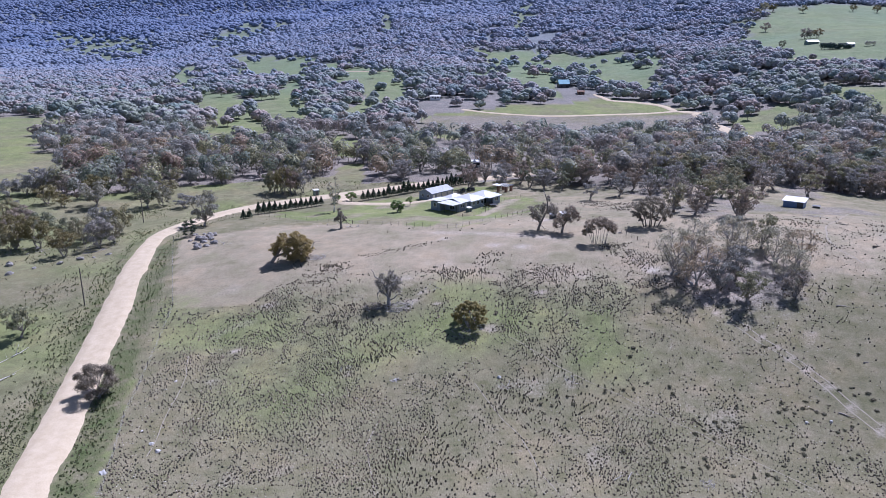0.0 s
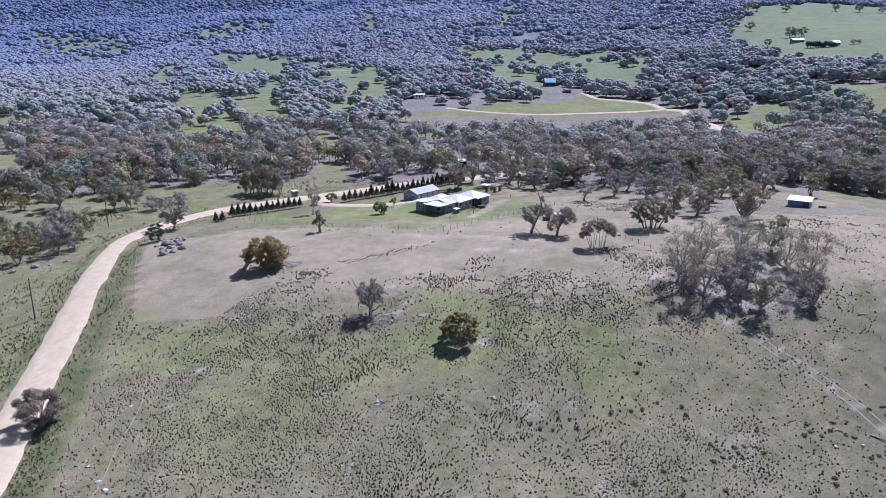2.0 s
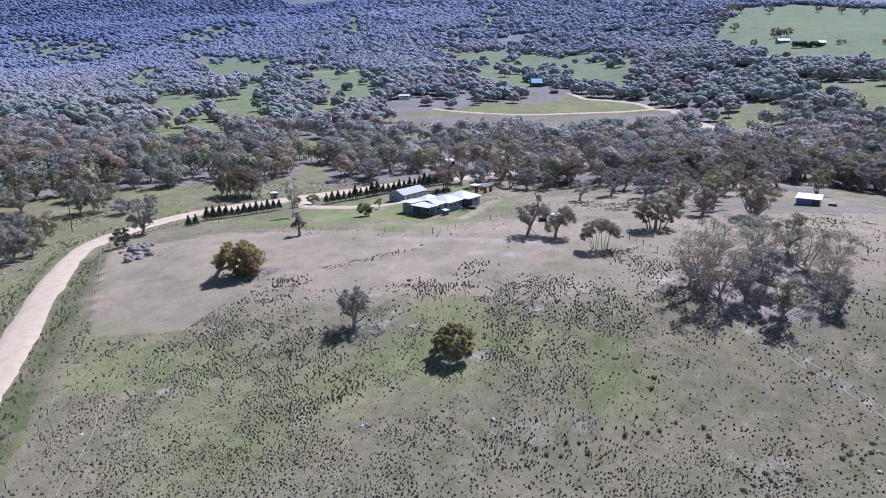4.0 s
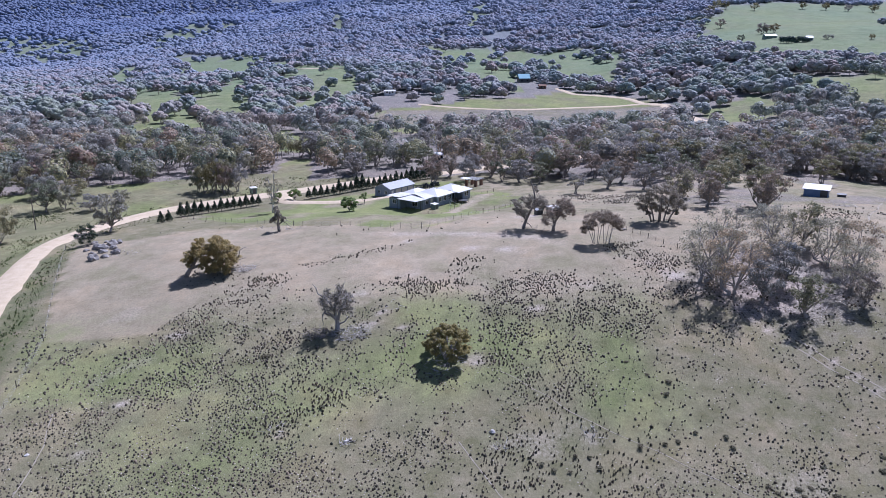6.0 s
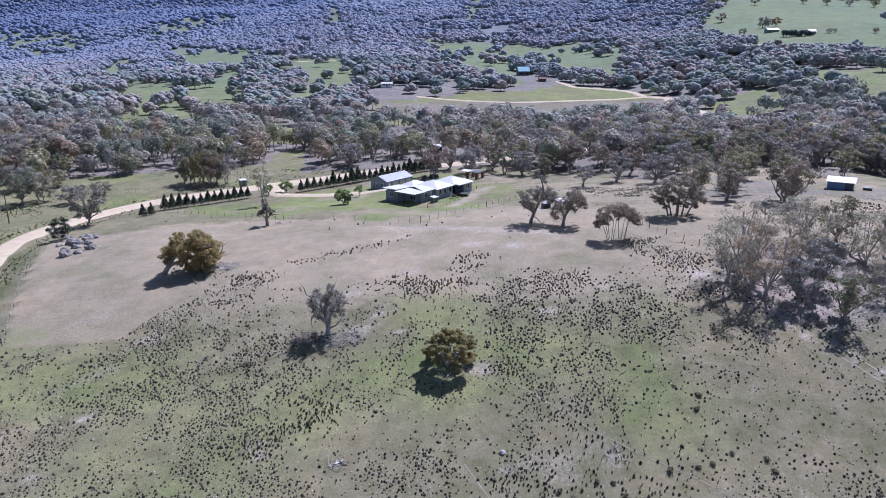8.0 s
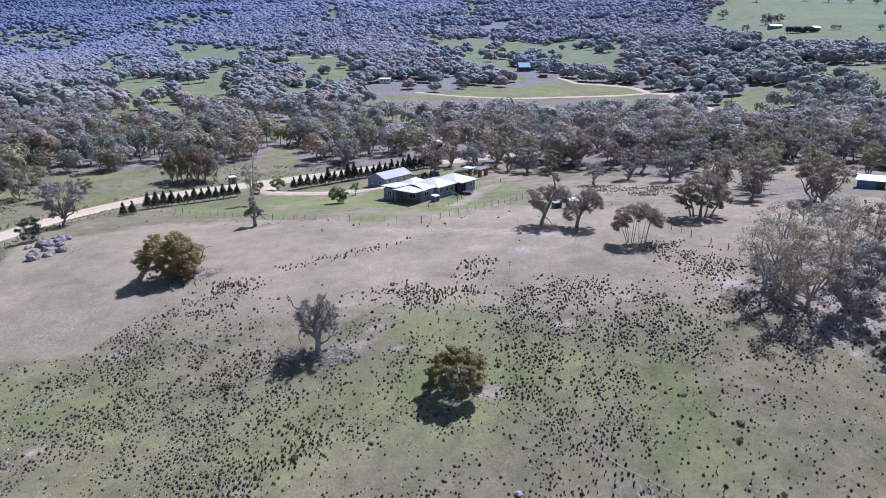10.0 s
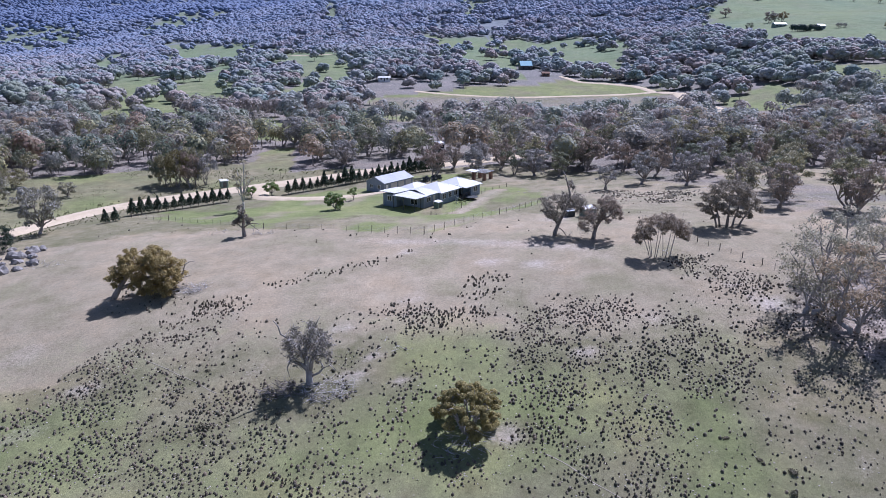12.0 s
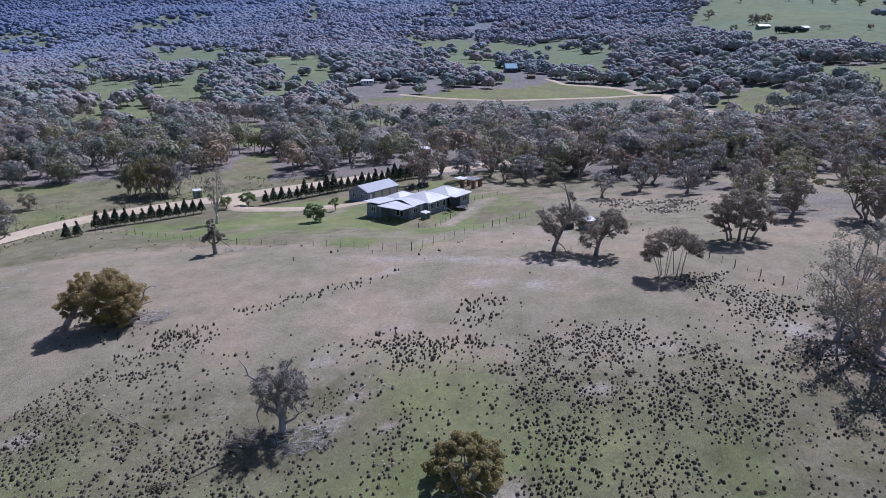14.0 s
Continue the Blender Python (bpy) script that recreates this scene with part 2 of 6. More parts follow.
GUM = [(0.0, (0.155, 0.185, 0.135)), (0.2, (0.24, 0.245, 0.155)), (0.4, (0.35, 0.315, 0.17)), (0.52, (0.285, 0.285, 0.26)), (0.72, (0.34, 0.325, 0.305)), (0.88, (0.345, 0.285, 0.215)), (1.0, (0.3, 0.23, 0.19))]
# woods across the valley: leaf colours cooled and paled in part for haze
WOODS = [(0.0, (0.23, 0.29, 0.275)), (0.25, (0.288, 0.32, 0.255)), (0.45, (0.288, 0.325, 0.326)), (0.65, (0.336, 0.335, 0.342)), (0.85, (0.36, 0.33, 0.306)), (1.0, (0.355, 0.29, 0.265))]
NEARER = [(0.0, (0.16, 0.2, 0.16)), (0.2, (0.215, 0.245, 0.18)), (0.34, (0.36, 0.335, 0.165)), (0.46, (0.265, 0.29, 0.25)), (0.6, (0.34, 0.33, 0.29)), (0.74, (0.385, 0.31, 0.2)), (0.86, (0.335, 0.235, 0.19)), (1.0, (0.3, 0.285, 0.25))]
# hills and range: haze blue put into the leaf colours
HAZE_HILLS = [(0.0, (0.2, 0.245, 0.335)), (0.5, (0.22, 0.255, 0.335)), (1.0, (0.24, 0.262, 0.335))]
HAZE_RANGE = [(0.0, (0.15, 0.195, 0.3)), (0.5, (0.16, 0.2, 0.3)), (1.0, (0.175, 0.205, 0.3))]
mat_ground = ground_material()
mat_gravel = gravel_material()
mat_gum = foliage("gum_leaves", GUM)
mat_dusk = foliage("dusky_gum_leaves", [(0.0, (0.25, 0.235, 0.19)), (0.5, (0.31, 0.275, 0.21)), (1.0, (0.35, 0.285, 0.22))], leaf=0.45, trans=0.4)
mat_olive = foliage("olive_leaves", [(0.0, (0.19, 0.17, 0.075)), (0.6, (0.235, 0.2, 0.09)), (1.0, (0.26, 0.2, 0.105))])
mat_rust = foliage("rust_leaves", [(0.0, (0.24, 0.21, 0.16)), (1.0, (0.3, 0.235, 0.17))], leaf=0.4, trans=0.4)
mat_green = foliage("green_leaves", [(0.0, (0.25, 0.32, 0.12)), (1.0, (0.31, 0.38, 0.15))], trans=0.4)
mat_hedge = foliage("hedge_needles", [(0.0, (0.06, 0.1, 0.085)), (1.0, (0.08, 0.12, 0.1))], trans=0.1)
mat_grey = foliage("grey_leaves", [(0.0, (0.36, 0.36, 0.29)), (0.5, (0.4, 0.37, 0.26)), (1.0, (0.43, 0.34, 0.23))], leaf=0.4, trans=0.42)
mat_gold = foliage("golden_leaves", [(0.0, (0.29, 0.27, 0.12)), (0.5, (0.37, 0.32, 0.135)), (1.0, (0.44, 0.335, 0.15))], leaf=0.4, trans=0.44)
mat_pine = foliage("pine_needles", [(0.0, (0.025, 0.045, 0.028)), (1.0, (0.05, 0.075, 0.04))], trans=0.1)
# far slopes: leaf colours shifted to lilac to stand in for haze
HAZE_LILAC = [(0.0, (0.237, 0.285, 0.347)), (0.4, (0.285, 0.305, 0.347)), (0.7, (0.314, 0.31, 0.347)), (1.0, (0.337, 0.31, 0.332))]


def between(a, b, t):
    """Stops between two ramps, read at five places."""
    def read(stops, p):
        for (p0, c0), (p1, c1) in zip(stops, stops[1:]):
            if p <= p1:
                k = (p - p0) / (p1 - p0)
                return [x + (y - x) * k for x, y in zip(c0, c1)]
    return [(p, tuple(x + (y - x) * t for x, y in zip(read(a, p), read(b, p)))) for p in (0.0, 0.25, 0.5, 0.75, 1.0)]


# leaf colours step towards the haze tones, band by band with distance
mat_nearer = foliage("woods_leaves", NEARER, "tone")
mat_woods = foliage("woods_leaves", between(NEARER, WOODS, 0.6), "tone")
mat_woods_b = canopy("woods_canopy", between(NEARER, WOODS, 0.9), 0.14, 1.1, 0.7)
mat_woods_c = canopy("woods_canopy", between(WOODS, HAZE_LILAC, 0.3), 0.14, 0.9, 0.8)
mat_lilac = canopy("hazy_far_canopy", between(WOODS, HAZE_LILAC, 0.7), 0.12, 0.7, 1.0)
mat_lilac_b = canopy("hazy_far_canopy", HAZE_LILAC, 0.12, 0.5, 1.2)
mat_hills = canopy("hazy_hill_canopy", between(HAZE_LILAC, HAZE_HILLS, 0.6), 0.1, 0.36, 1.2, 0.7)
mat_hills_b = canopy("hazy_hill_canopy", HAZE_HILLS, 0.1, 0.26, 1.2, 0.5)
mat_range = canopy("hazy_range_canopy", HAZE_RANGE, 0.1, 0.16, 1.5, 0.4)
mat_tussock = foliage("tussock_blades", [(0.0, (0.075, 0.075, 0.048)), (0.5, (0.13, 0.108, 0.076)), (1.0, (0.22, 0.17, 0.12))], "tone", leaf=0.5, trans=0.1)
mat_twigs = foliage("dry_twigs", [(0.0, (0.22, 0.2, 0.15)), (1.0, (0.3, 0.26, 0.2))], trans=0.15)
mat_straw = foliage("straw", [(0.0, (0.3, 0.27, 0.2)), (1.0, (0.46, 0.42, 0.35))], "tone", trans=0.2)
mat_scrub = foliage("scrub_leaves", [(0.0, (0.1, 0.1, 0.055)), (1.0, (0.16, 0.14, 0.085))], trans=0.15)
mat_grass = foliage("verge_grass", [(0.0, (0.12, 0.175, 0.055)), (0.5, (0.19, 0.2, 0.1)), (1.0, (0.36, 0.31, 0.23))], "tone", trans=0.3)
mat_bark = plain("gum_bark", (0.16, 0.13, 0.11), (0.42, 0.38, 0.34), 3.0, 0.85, 0.03, stretch=(1, 1, 0.25))
mat_dead = plain("bleached_wood", (0.38, 0.35, 0.32), (0.62, 0.59, 0.55), 4.0, 0.85, 0.02, stretch=(1, 1, 0.3))
mat_grey_bark = plain("grey_bark", (0.22, 0.2, 0.185), (0.5, 0.47, 0.44), 3.0, 0.85, 0.02, stretch=(1, 1, 0.25))
mat_darkwood = plain("weathered_wood", (0.1, 0.085, 0.07), (0.2, 0.175, 0.15), 4.0, 0.9, 0.02)
mat_rock = plain("granite", (0.14, 0.13, 0.12), (0.33, 0.31, 0.29), 1.6, 0.9, 0.08)
mat_pale_rock = plain("pale_granite", (0.42, 0.4, 0.38), (0.66, 0.64, 0.61), 2.2, 0.9, 0.05)
mat_wall = plain("painted_cladding", (0.19, 0.23, 0.29), (0.24, 0.28, 0.34), 0.8, 0.6, 0.005)
mat_roof = plain("pale_steel_roof", (0.6, 0.605, 0.59), (0.7, 0.7, 0.67), 0.4, 0.5, 0.0)
mat_roof_grey = plain("grey_steel_roof", (0.3, 0.32, 0.35), (0.38, 0.4, 0.42), 0.5, 0.4, 0.0)
mat_trim = plain("white_trim", (0.7, 0.7, 0.69), (0.8, 0.8, 0.78), 2.0, 0.5)
mat_glass = plain("window_glass", (0.02, 0.025, 0.03), (0.035, 0.04, 0.045), 1.0, 0.08)
mat_door = plain("pale_door", (0.5, 0.47, 0.42), (0.6, 0.57, 0.52), 1.0, 0.5)
mat_dark = plain("dark_steel", (0.04, 0.045, 0.05), (0.08, 0.085, 0.09), 2.0, 0.5)
mat_brick = plain("red_brown_boards", (0.16, 0.09, 0.06), (0.26, 0.15, 0.1), 2.0, 0.85, 0.01)
mat_blue_wall = plain("blue_steel", (0.09, 0.16, 0.3), (0.12, 0.2, 0.36), 1.0, 0.5)
mat_bluegreen = plain("green_steel", (0.13, 0.19, 0.17), (0.18, 0.25, 0.22), 1.0, 0.5)
mat_blue_roof = plain("blue_steel_roof", (0.16, 0.42, 0.52), (0.22, 0.5, 0.6), 0.5, 0.4)
mat_wire = plain("fence_wire", (0.3, 0.29, 0.28), (0.42, 0.41, 0.4), 3.0, 0.5, 0.0, 0.6)

# ---- the land ----
CLEARINGS = {
    "west": [(-345, 559), (-279, 535), (-250, 483), (-268, 480), (-242, 417), (-214, 368), (-192, 358), (-173, 324), (-160, 282), (-164, 258), (-230, 250)],
    "gully": [(-174, 505), (-229, 676), (-225, 710), (-208, 726), (-167, 645), (-137, 567), (-125, 501), (-123, 468), (-141, 519), (-163, 521)],
    "arm": [(-427, 1135), (-516, 1409), (-519, 1554), (-408, 1256), (-341, 1045), (-247, 784), (-349, 977)],
    "tongue": [(-175, 659), (-152, 704), (-130, 694), (-128, 635), (-147, 621)],
    "saddle": [(-475, 1633), (-521, 1836), (-462, 1716), (-306, 1502), (-297, 1572), (-221, 1322), (-236, 1299), (-171, 846), (-179, 813), (-296, 1311), (-429, 1513)],
    "strip": [(-224, 1254), (-185, 1274), (-122, 1201), (-96, 1100), (-41, 938), (-46, 793), (-79, 781), (-145, 995)],
    "plain": [(-1663, 3131), (-1305, 2917), (-1046, 2636), (-990, 2512), (-1067, 2502), (-926, 2346), (-913, 2290), (-1004, 2311), (-1106, 2490), (-1546, 2906)],
    "nook": [(-791, 2427), (-727, 2509), (-650, 2455), (-624, 2321), (-704, 2363), (-738, 2307)],
    "perch": [(-847, 2929), (-612, 2645), (-671, 3096), (-559, 2668), (-592, 2598), (-659, 2565), (-789, 2796)],
    "dell": [(-197, 2220), (-139, 2202), (-112, 1955), (-172, 2014)],
    "glade": [(46, 1095), (53, 1356), (94, 1371), (106, 1271), (153, 1263), (170, 1325), (165, 1183), (167, 1083), (140, 873), (106, 951), (82, 1093)],
    "slope": [(155, 1209), (195, 1261), (219, 1211), (254, 1182), (301, 1109), (296, 1022), (246, 854), (222, 989), (199, 1103)],
    "scar": [(196, 2121), (235, 2120), (225, 1846), (196, 1838)],
    "hillside": [(515, 1361), (554, 1331), (675, 1549), (866, 1576), (1109, 1600), (474, 681), (418, 657), (443, 707), (383, 730), (374, 780), (401, 861), (418, 973), (471, 1153), (508, 1266)],
    "lower": [(299, 605), (315, 572), (331, 555), (385, 558), (314, 459), (293, 471), (301, 514), (297, 541), (297, 588)],
    "flat": [(-22, 495), (-1, 567), (34, 588), (57, 610), (107, 608), (121, 635), (144, 652), (157, 626), (180, 608), (194, 558), (183, 519), (154, 481), (114, 450), (66, 464), (26, 466), (11, 435), (-17, 459)],
    "gap": [(200, 503), (219, 499), (246, 536), (250, 519), (247, 479), (225, 463), (205, 466), (184, 458)],
    "patch": [(-76, 555), (-84, 594), (-61, 601), (-46, 574), (-62, 537)],
    "opening": [(-80, 433), (-64, 447), (-47, 404), (-31, 416), (-38, 370), (-60, 382)],
    "yard_north": [(-118, 276), (-83, 281), (-62, 282), (-50, 288), (-44, 322), (-36, 322), (-38, 280), (-50, 268), (-80, 266), (-110, 270)],
}
ROAD = [(-49, 40), (-52, 60), (-55, 77), (-58.5, 88), (-61.6, 101), (-66.5, 123), (-70.6, 142), (-75.5, 163), (-80, 184), (-82.6, 203), (-80.5, 220), (-74.5, 234.5), (-67, 243.5), (-58, 250), (-46.7, 256), (-31, 264), (-18, 270.7), (-6, 277.5), (13.8, 285), (40, 299), (59, 305), (90, 318)]
FAR_ROAD = [(171, 375), (180, 423), (181, 450), (184, 487), (187, 515), (192, 544), (181, 559), (146, 553), (120, 548), (78, 542), (40, 558), (24, 571), (16, 578)]
FAR_BRANCH = [(190, 545), (182, 561), (179, 593), (164, 617), (147, 629), (143, 648), (140, 666)]
DRIVE = [(-38, 260), (-36, 250), (-32, 245), (-21, 241.8), (-10.7, 242), (-1, 243)]
WHEEL = [(44, 156), (47.3, 150), (50, 143), (57.4, 130), (64.6, 116.7), (68, 107), (70, 99.6), (74, 88)]
YARD = [(-61, 229), (-50, 220), (-36.7, 206.7), (-26, 198.7), (-8, 190.7), (3.5, 185), (10.4, 189.5), (18.6, 198.6), (31.5, 214.8), (36, 245), (30, 268), (5, 268), (-22, 250), (-45, 241)]

# worn and littered spots on the hill: place and reach
BARE = [(20.4, 142.6, 2.4), (-37, 142.6, 2.6), (-17.2, 117.8, 1.6), (-41.3, 115, 2), (-39.9, 125.2, 1.8), (10.5, 113.6, 1.6), (22.8, 114.9, 2), (-6.6, 140.8, 2.6), (-4.4, 144.4, 1.7), (-8.6, 151.3, 2.4), (9.4, 130.6, 2.4), (12.5, 168.2, 3.2), (19.2, 166.4, 3.4), (0.4, 175.4, 2.5), (-1, 139.2, 1.6), (47.4, 150.4, 1.8), (49.3, 148.6, 1.8), (-31, 166, 3.0), (28, 191, 4)]


def inside(poly, x, y):
    """Which points lie in a polygon."""
    x, y = np.asarray(x, float), np.asarray(y, float)
    hit = np.zeros(x.shape, bool)
    for (x0, y0), (x1, y1) in zip(poly, poly[1:] + poly[:1]):
        if y0 != y1:
            hit ^= ((y0 > y) != (y1 > y)) & (x < (x1 - x0) * (y - y0) / (y1 - y0) + x0)
    return hit


def off_line(line, x, y):
    """Distance from a line of points, and the signed side (positive: right of its way)."""
    x, y = np.asarray(x, float), np.asarray(y, float)
    best, side = np.full(x.shape, 1e9), np.zeros(x.shape)
    for (x0, y0), (x1, y1) in zip(line, line[1:]):
        dx, dy = x1 - x0, y1 - y0
        s = np.clip(((x - x0) * dx + (y - y0) * dy) / (dx * dx + dy * dy), 0, 1)
        d = np.hypot(x - x0 - s * dx, y - y0 - s * dy)
        near = d < best
        best[near] = d[near]
        side[near] = np.sign((x - x0) * dy - (y - y0) * dx)[near]
    return best, side


FAR_OPEN = ("plain", "nook", "perch", "dell", "scar")
NEAR_OPEN = ("flat", "lower", "hillside", "gap", "patch", "opening", "yard_north", "west")


def clear_land(x, y):
    """1 where the land beyond the road is open pasture."""
    w = np.zeros(np.shape(x), bool)
    k = smooth(300, 1200, y)
    jx, jy = x + 7 * wobble(x, y, 14) + k * 60 * (patchy(x, y, 45, 1) - 0.5), y + 12 * wobble(x, y, 17, 3) + k * 110 * (patchy(x, y, 60, 2) - 0.5)
    for name, poly in CLEARINGS.items():
        for s in (1.0, 1.07) if name in NEAR_OPEN else (1.0, 1.06, 1.12, 1.18) if name in FAR_OPEN else (1.0, 1.08, 1.16, 1.24, 1.33):
            w |= inside(poly, jx * s, jy * s)
    return w


def home_land(x, y):
    """The hill, the yard and the roadside in front of the woods."""
    edge = 262 + 12 * smooth(-60, -20, x) + 8 * wobble(x, y, 23, 1) - 36 * smooth(28, 62, x) - 8 * smooth(90, 140, x) + 12 * smooth(-150, -90, x)
    return y < edge


def axis(lo, hi, a, b, fine, grow):
    """Grid lines: even between a and b, wider and wider outside."""
    mid = list(np.arange(a, b, fine))
    out, step = [b], fine
    while out[-1] < hi:
        step *= grow
        out.append(out[-1] + step)
    pre, step = [], fine
    p = a
    while p > lo:
        step *= grow
        p -= step
        pre.append(p)
    return np.array(pre[::-1] + mid + out)


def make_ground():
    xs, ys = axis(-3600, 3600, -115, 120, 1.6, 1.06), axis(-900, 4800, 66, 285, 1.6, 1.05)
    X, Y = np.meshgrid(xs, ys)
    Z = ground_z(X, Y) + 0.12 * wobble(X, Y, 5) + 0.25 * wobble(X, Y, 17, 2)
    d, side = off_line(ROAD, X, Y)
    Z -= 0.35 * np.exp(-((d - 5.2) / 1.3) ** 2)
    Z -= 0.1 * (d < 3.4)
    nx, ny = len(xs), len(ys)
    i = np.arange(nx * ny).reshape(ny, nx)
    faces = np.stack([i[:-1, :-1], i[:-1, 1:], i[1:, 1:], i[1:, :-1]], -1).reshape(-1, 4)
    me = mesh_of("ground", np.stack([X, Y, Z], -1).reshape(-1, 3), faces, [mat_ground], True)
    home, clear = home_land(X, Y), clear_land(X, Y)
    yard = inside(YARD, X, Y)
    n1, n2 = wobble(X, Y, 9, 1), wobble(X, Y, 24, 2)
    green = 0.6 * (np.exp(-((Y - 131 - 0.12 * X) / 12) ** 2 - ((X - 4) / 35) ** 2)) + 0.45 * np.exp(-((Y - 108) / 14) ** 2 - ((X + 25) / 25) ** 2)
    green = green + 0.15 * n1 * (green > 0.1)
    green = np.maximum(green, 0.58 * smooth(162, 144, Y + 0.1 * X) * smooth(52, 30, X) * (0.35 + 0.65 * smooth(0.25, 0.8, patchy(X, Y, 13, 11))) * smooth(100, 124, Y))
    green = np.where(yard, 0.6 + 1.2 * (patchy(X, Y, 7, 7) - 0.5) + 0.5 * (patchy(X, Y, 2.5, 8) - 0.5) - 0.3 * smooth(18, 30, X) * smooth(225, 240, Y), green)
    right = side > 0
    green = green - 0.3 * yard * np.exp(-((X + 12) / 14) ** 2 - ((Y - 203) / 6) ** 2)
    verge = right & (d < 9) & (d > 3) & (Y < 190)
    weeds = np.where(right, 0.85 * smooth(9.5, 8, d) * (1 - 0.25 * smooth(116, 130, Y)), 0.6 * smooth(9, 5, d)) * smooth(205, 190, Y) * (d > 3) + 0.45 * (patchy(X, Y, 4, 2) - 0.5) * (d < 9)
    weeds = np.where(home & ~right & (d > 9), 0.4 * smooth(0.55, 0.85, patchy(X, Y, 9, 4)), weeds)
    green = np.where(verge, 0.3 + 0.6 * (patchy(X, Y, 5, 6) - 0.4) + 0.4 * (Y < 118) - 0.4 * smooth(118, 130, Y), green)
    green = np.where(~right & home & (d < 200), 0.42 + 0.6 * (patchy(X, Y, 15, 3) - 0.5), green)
    # clearings lose green with distance, haze put into the cover
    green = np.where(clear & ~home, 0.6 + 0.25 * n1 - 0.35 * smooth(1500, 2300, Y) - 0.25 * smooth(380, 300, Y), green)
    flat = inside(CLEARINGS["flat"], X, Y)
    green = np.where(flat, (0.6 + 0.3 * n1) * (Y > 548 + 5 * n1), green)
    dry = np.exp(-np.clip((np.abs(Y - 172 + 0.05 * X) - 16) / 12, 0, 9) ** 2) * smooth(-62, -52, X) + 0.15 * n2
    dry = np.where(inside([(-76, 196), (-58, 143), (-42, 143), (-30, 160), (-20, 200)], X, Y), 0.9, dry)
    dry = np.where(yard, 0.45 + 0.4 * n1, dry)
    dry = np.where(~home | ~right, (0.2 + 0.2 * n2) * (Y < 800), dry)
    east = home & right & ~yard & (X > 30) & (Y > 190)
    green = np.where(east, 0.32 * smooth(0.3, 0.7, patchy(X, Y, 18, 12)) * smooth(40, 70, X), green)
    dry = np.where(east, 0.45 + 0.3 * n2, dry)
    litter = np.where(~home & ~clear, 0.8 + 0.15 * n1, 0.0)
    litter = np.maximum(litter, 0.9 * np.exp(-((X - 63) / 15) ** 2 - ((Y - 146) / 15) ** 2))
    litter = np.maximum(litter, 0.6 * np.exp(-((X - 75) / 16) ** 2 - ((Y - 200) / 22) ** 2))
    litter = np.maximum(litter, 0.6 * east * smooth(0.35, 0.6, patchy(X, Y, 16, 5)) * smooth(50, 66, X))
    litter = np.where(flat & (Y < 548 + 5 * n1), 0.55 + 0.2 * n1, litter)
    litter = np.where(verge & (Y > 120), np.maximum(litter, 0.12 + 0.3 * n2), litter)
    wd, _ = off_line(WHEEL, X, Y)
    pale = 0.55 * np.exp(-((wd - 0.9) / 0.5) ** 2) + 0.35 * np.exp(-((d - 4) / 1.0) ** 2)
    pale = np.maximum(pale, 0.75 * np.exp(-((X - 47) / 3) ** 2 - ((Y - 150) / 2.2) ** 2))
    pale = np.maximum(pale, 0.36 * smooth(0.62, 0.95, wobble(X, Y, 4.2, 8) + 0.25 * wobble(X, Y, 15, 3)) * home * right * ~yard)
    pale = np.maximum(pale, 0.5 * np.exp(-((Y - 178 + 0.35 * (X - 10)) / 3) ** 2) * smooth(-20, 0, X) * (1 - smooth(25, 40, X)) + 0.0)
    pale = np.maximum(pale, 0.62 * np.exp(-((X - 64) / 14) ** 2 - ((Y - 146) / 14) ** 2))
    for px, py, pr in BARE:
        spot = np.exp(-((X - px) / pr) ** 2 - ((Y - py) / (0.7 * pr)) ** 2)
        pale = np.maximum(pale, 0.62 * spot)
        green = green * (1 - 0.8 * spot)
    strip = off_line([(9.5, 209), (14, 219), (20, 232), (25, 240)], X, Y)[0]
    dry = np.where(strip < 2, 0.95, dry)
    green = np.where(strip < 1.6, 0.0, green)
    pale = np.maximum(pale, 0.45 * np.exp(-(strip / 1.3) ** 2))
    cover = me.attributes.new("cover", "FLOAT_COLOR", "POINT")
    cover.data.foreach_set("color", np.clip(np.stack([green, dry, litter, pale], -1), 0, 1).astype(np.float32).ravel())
    # strength of the painted haze on the land, growing with distance
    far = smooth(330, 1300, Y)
    attr(me, "haze_blue", (0.95 * far * (~clear & ~home) + 0.45 * smooth(1200, 2400, Y) * clear).ravel())
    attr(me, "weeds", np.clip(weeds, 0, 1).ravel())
    attr(me, "hazy_sward", ((0.95 - 0.3 * patchy(X, Y, 40, 5) - 0.35 * patchy(X, Y, 110, 8)) * smooth(380, 750, Y) * (clear & ~home & ~flat)).ravel())
    tagged(new("ground", me), "grazed olive and brown pasture with bare patches", "ground", kind="structure")


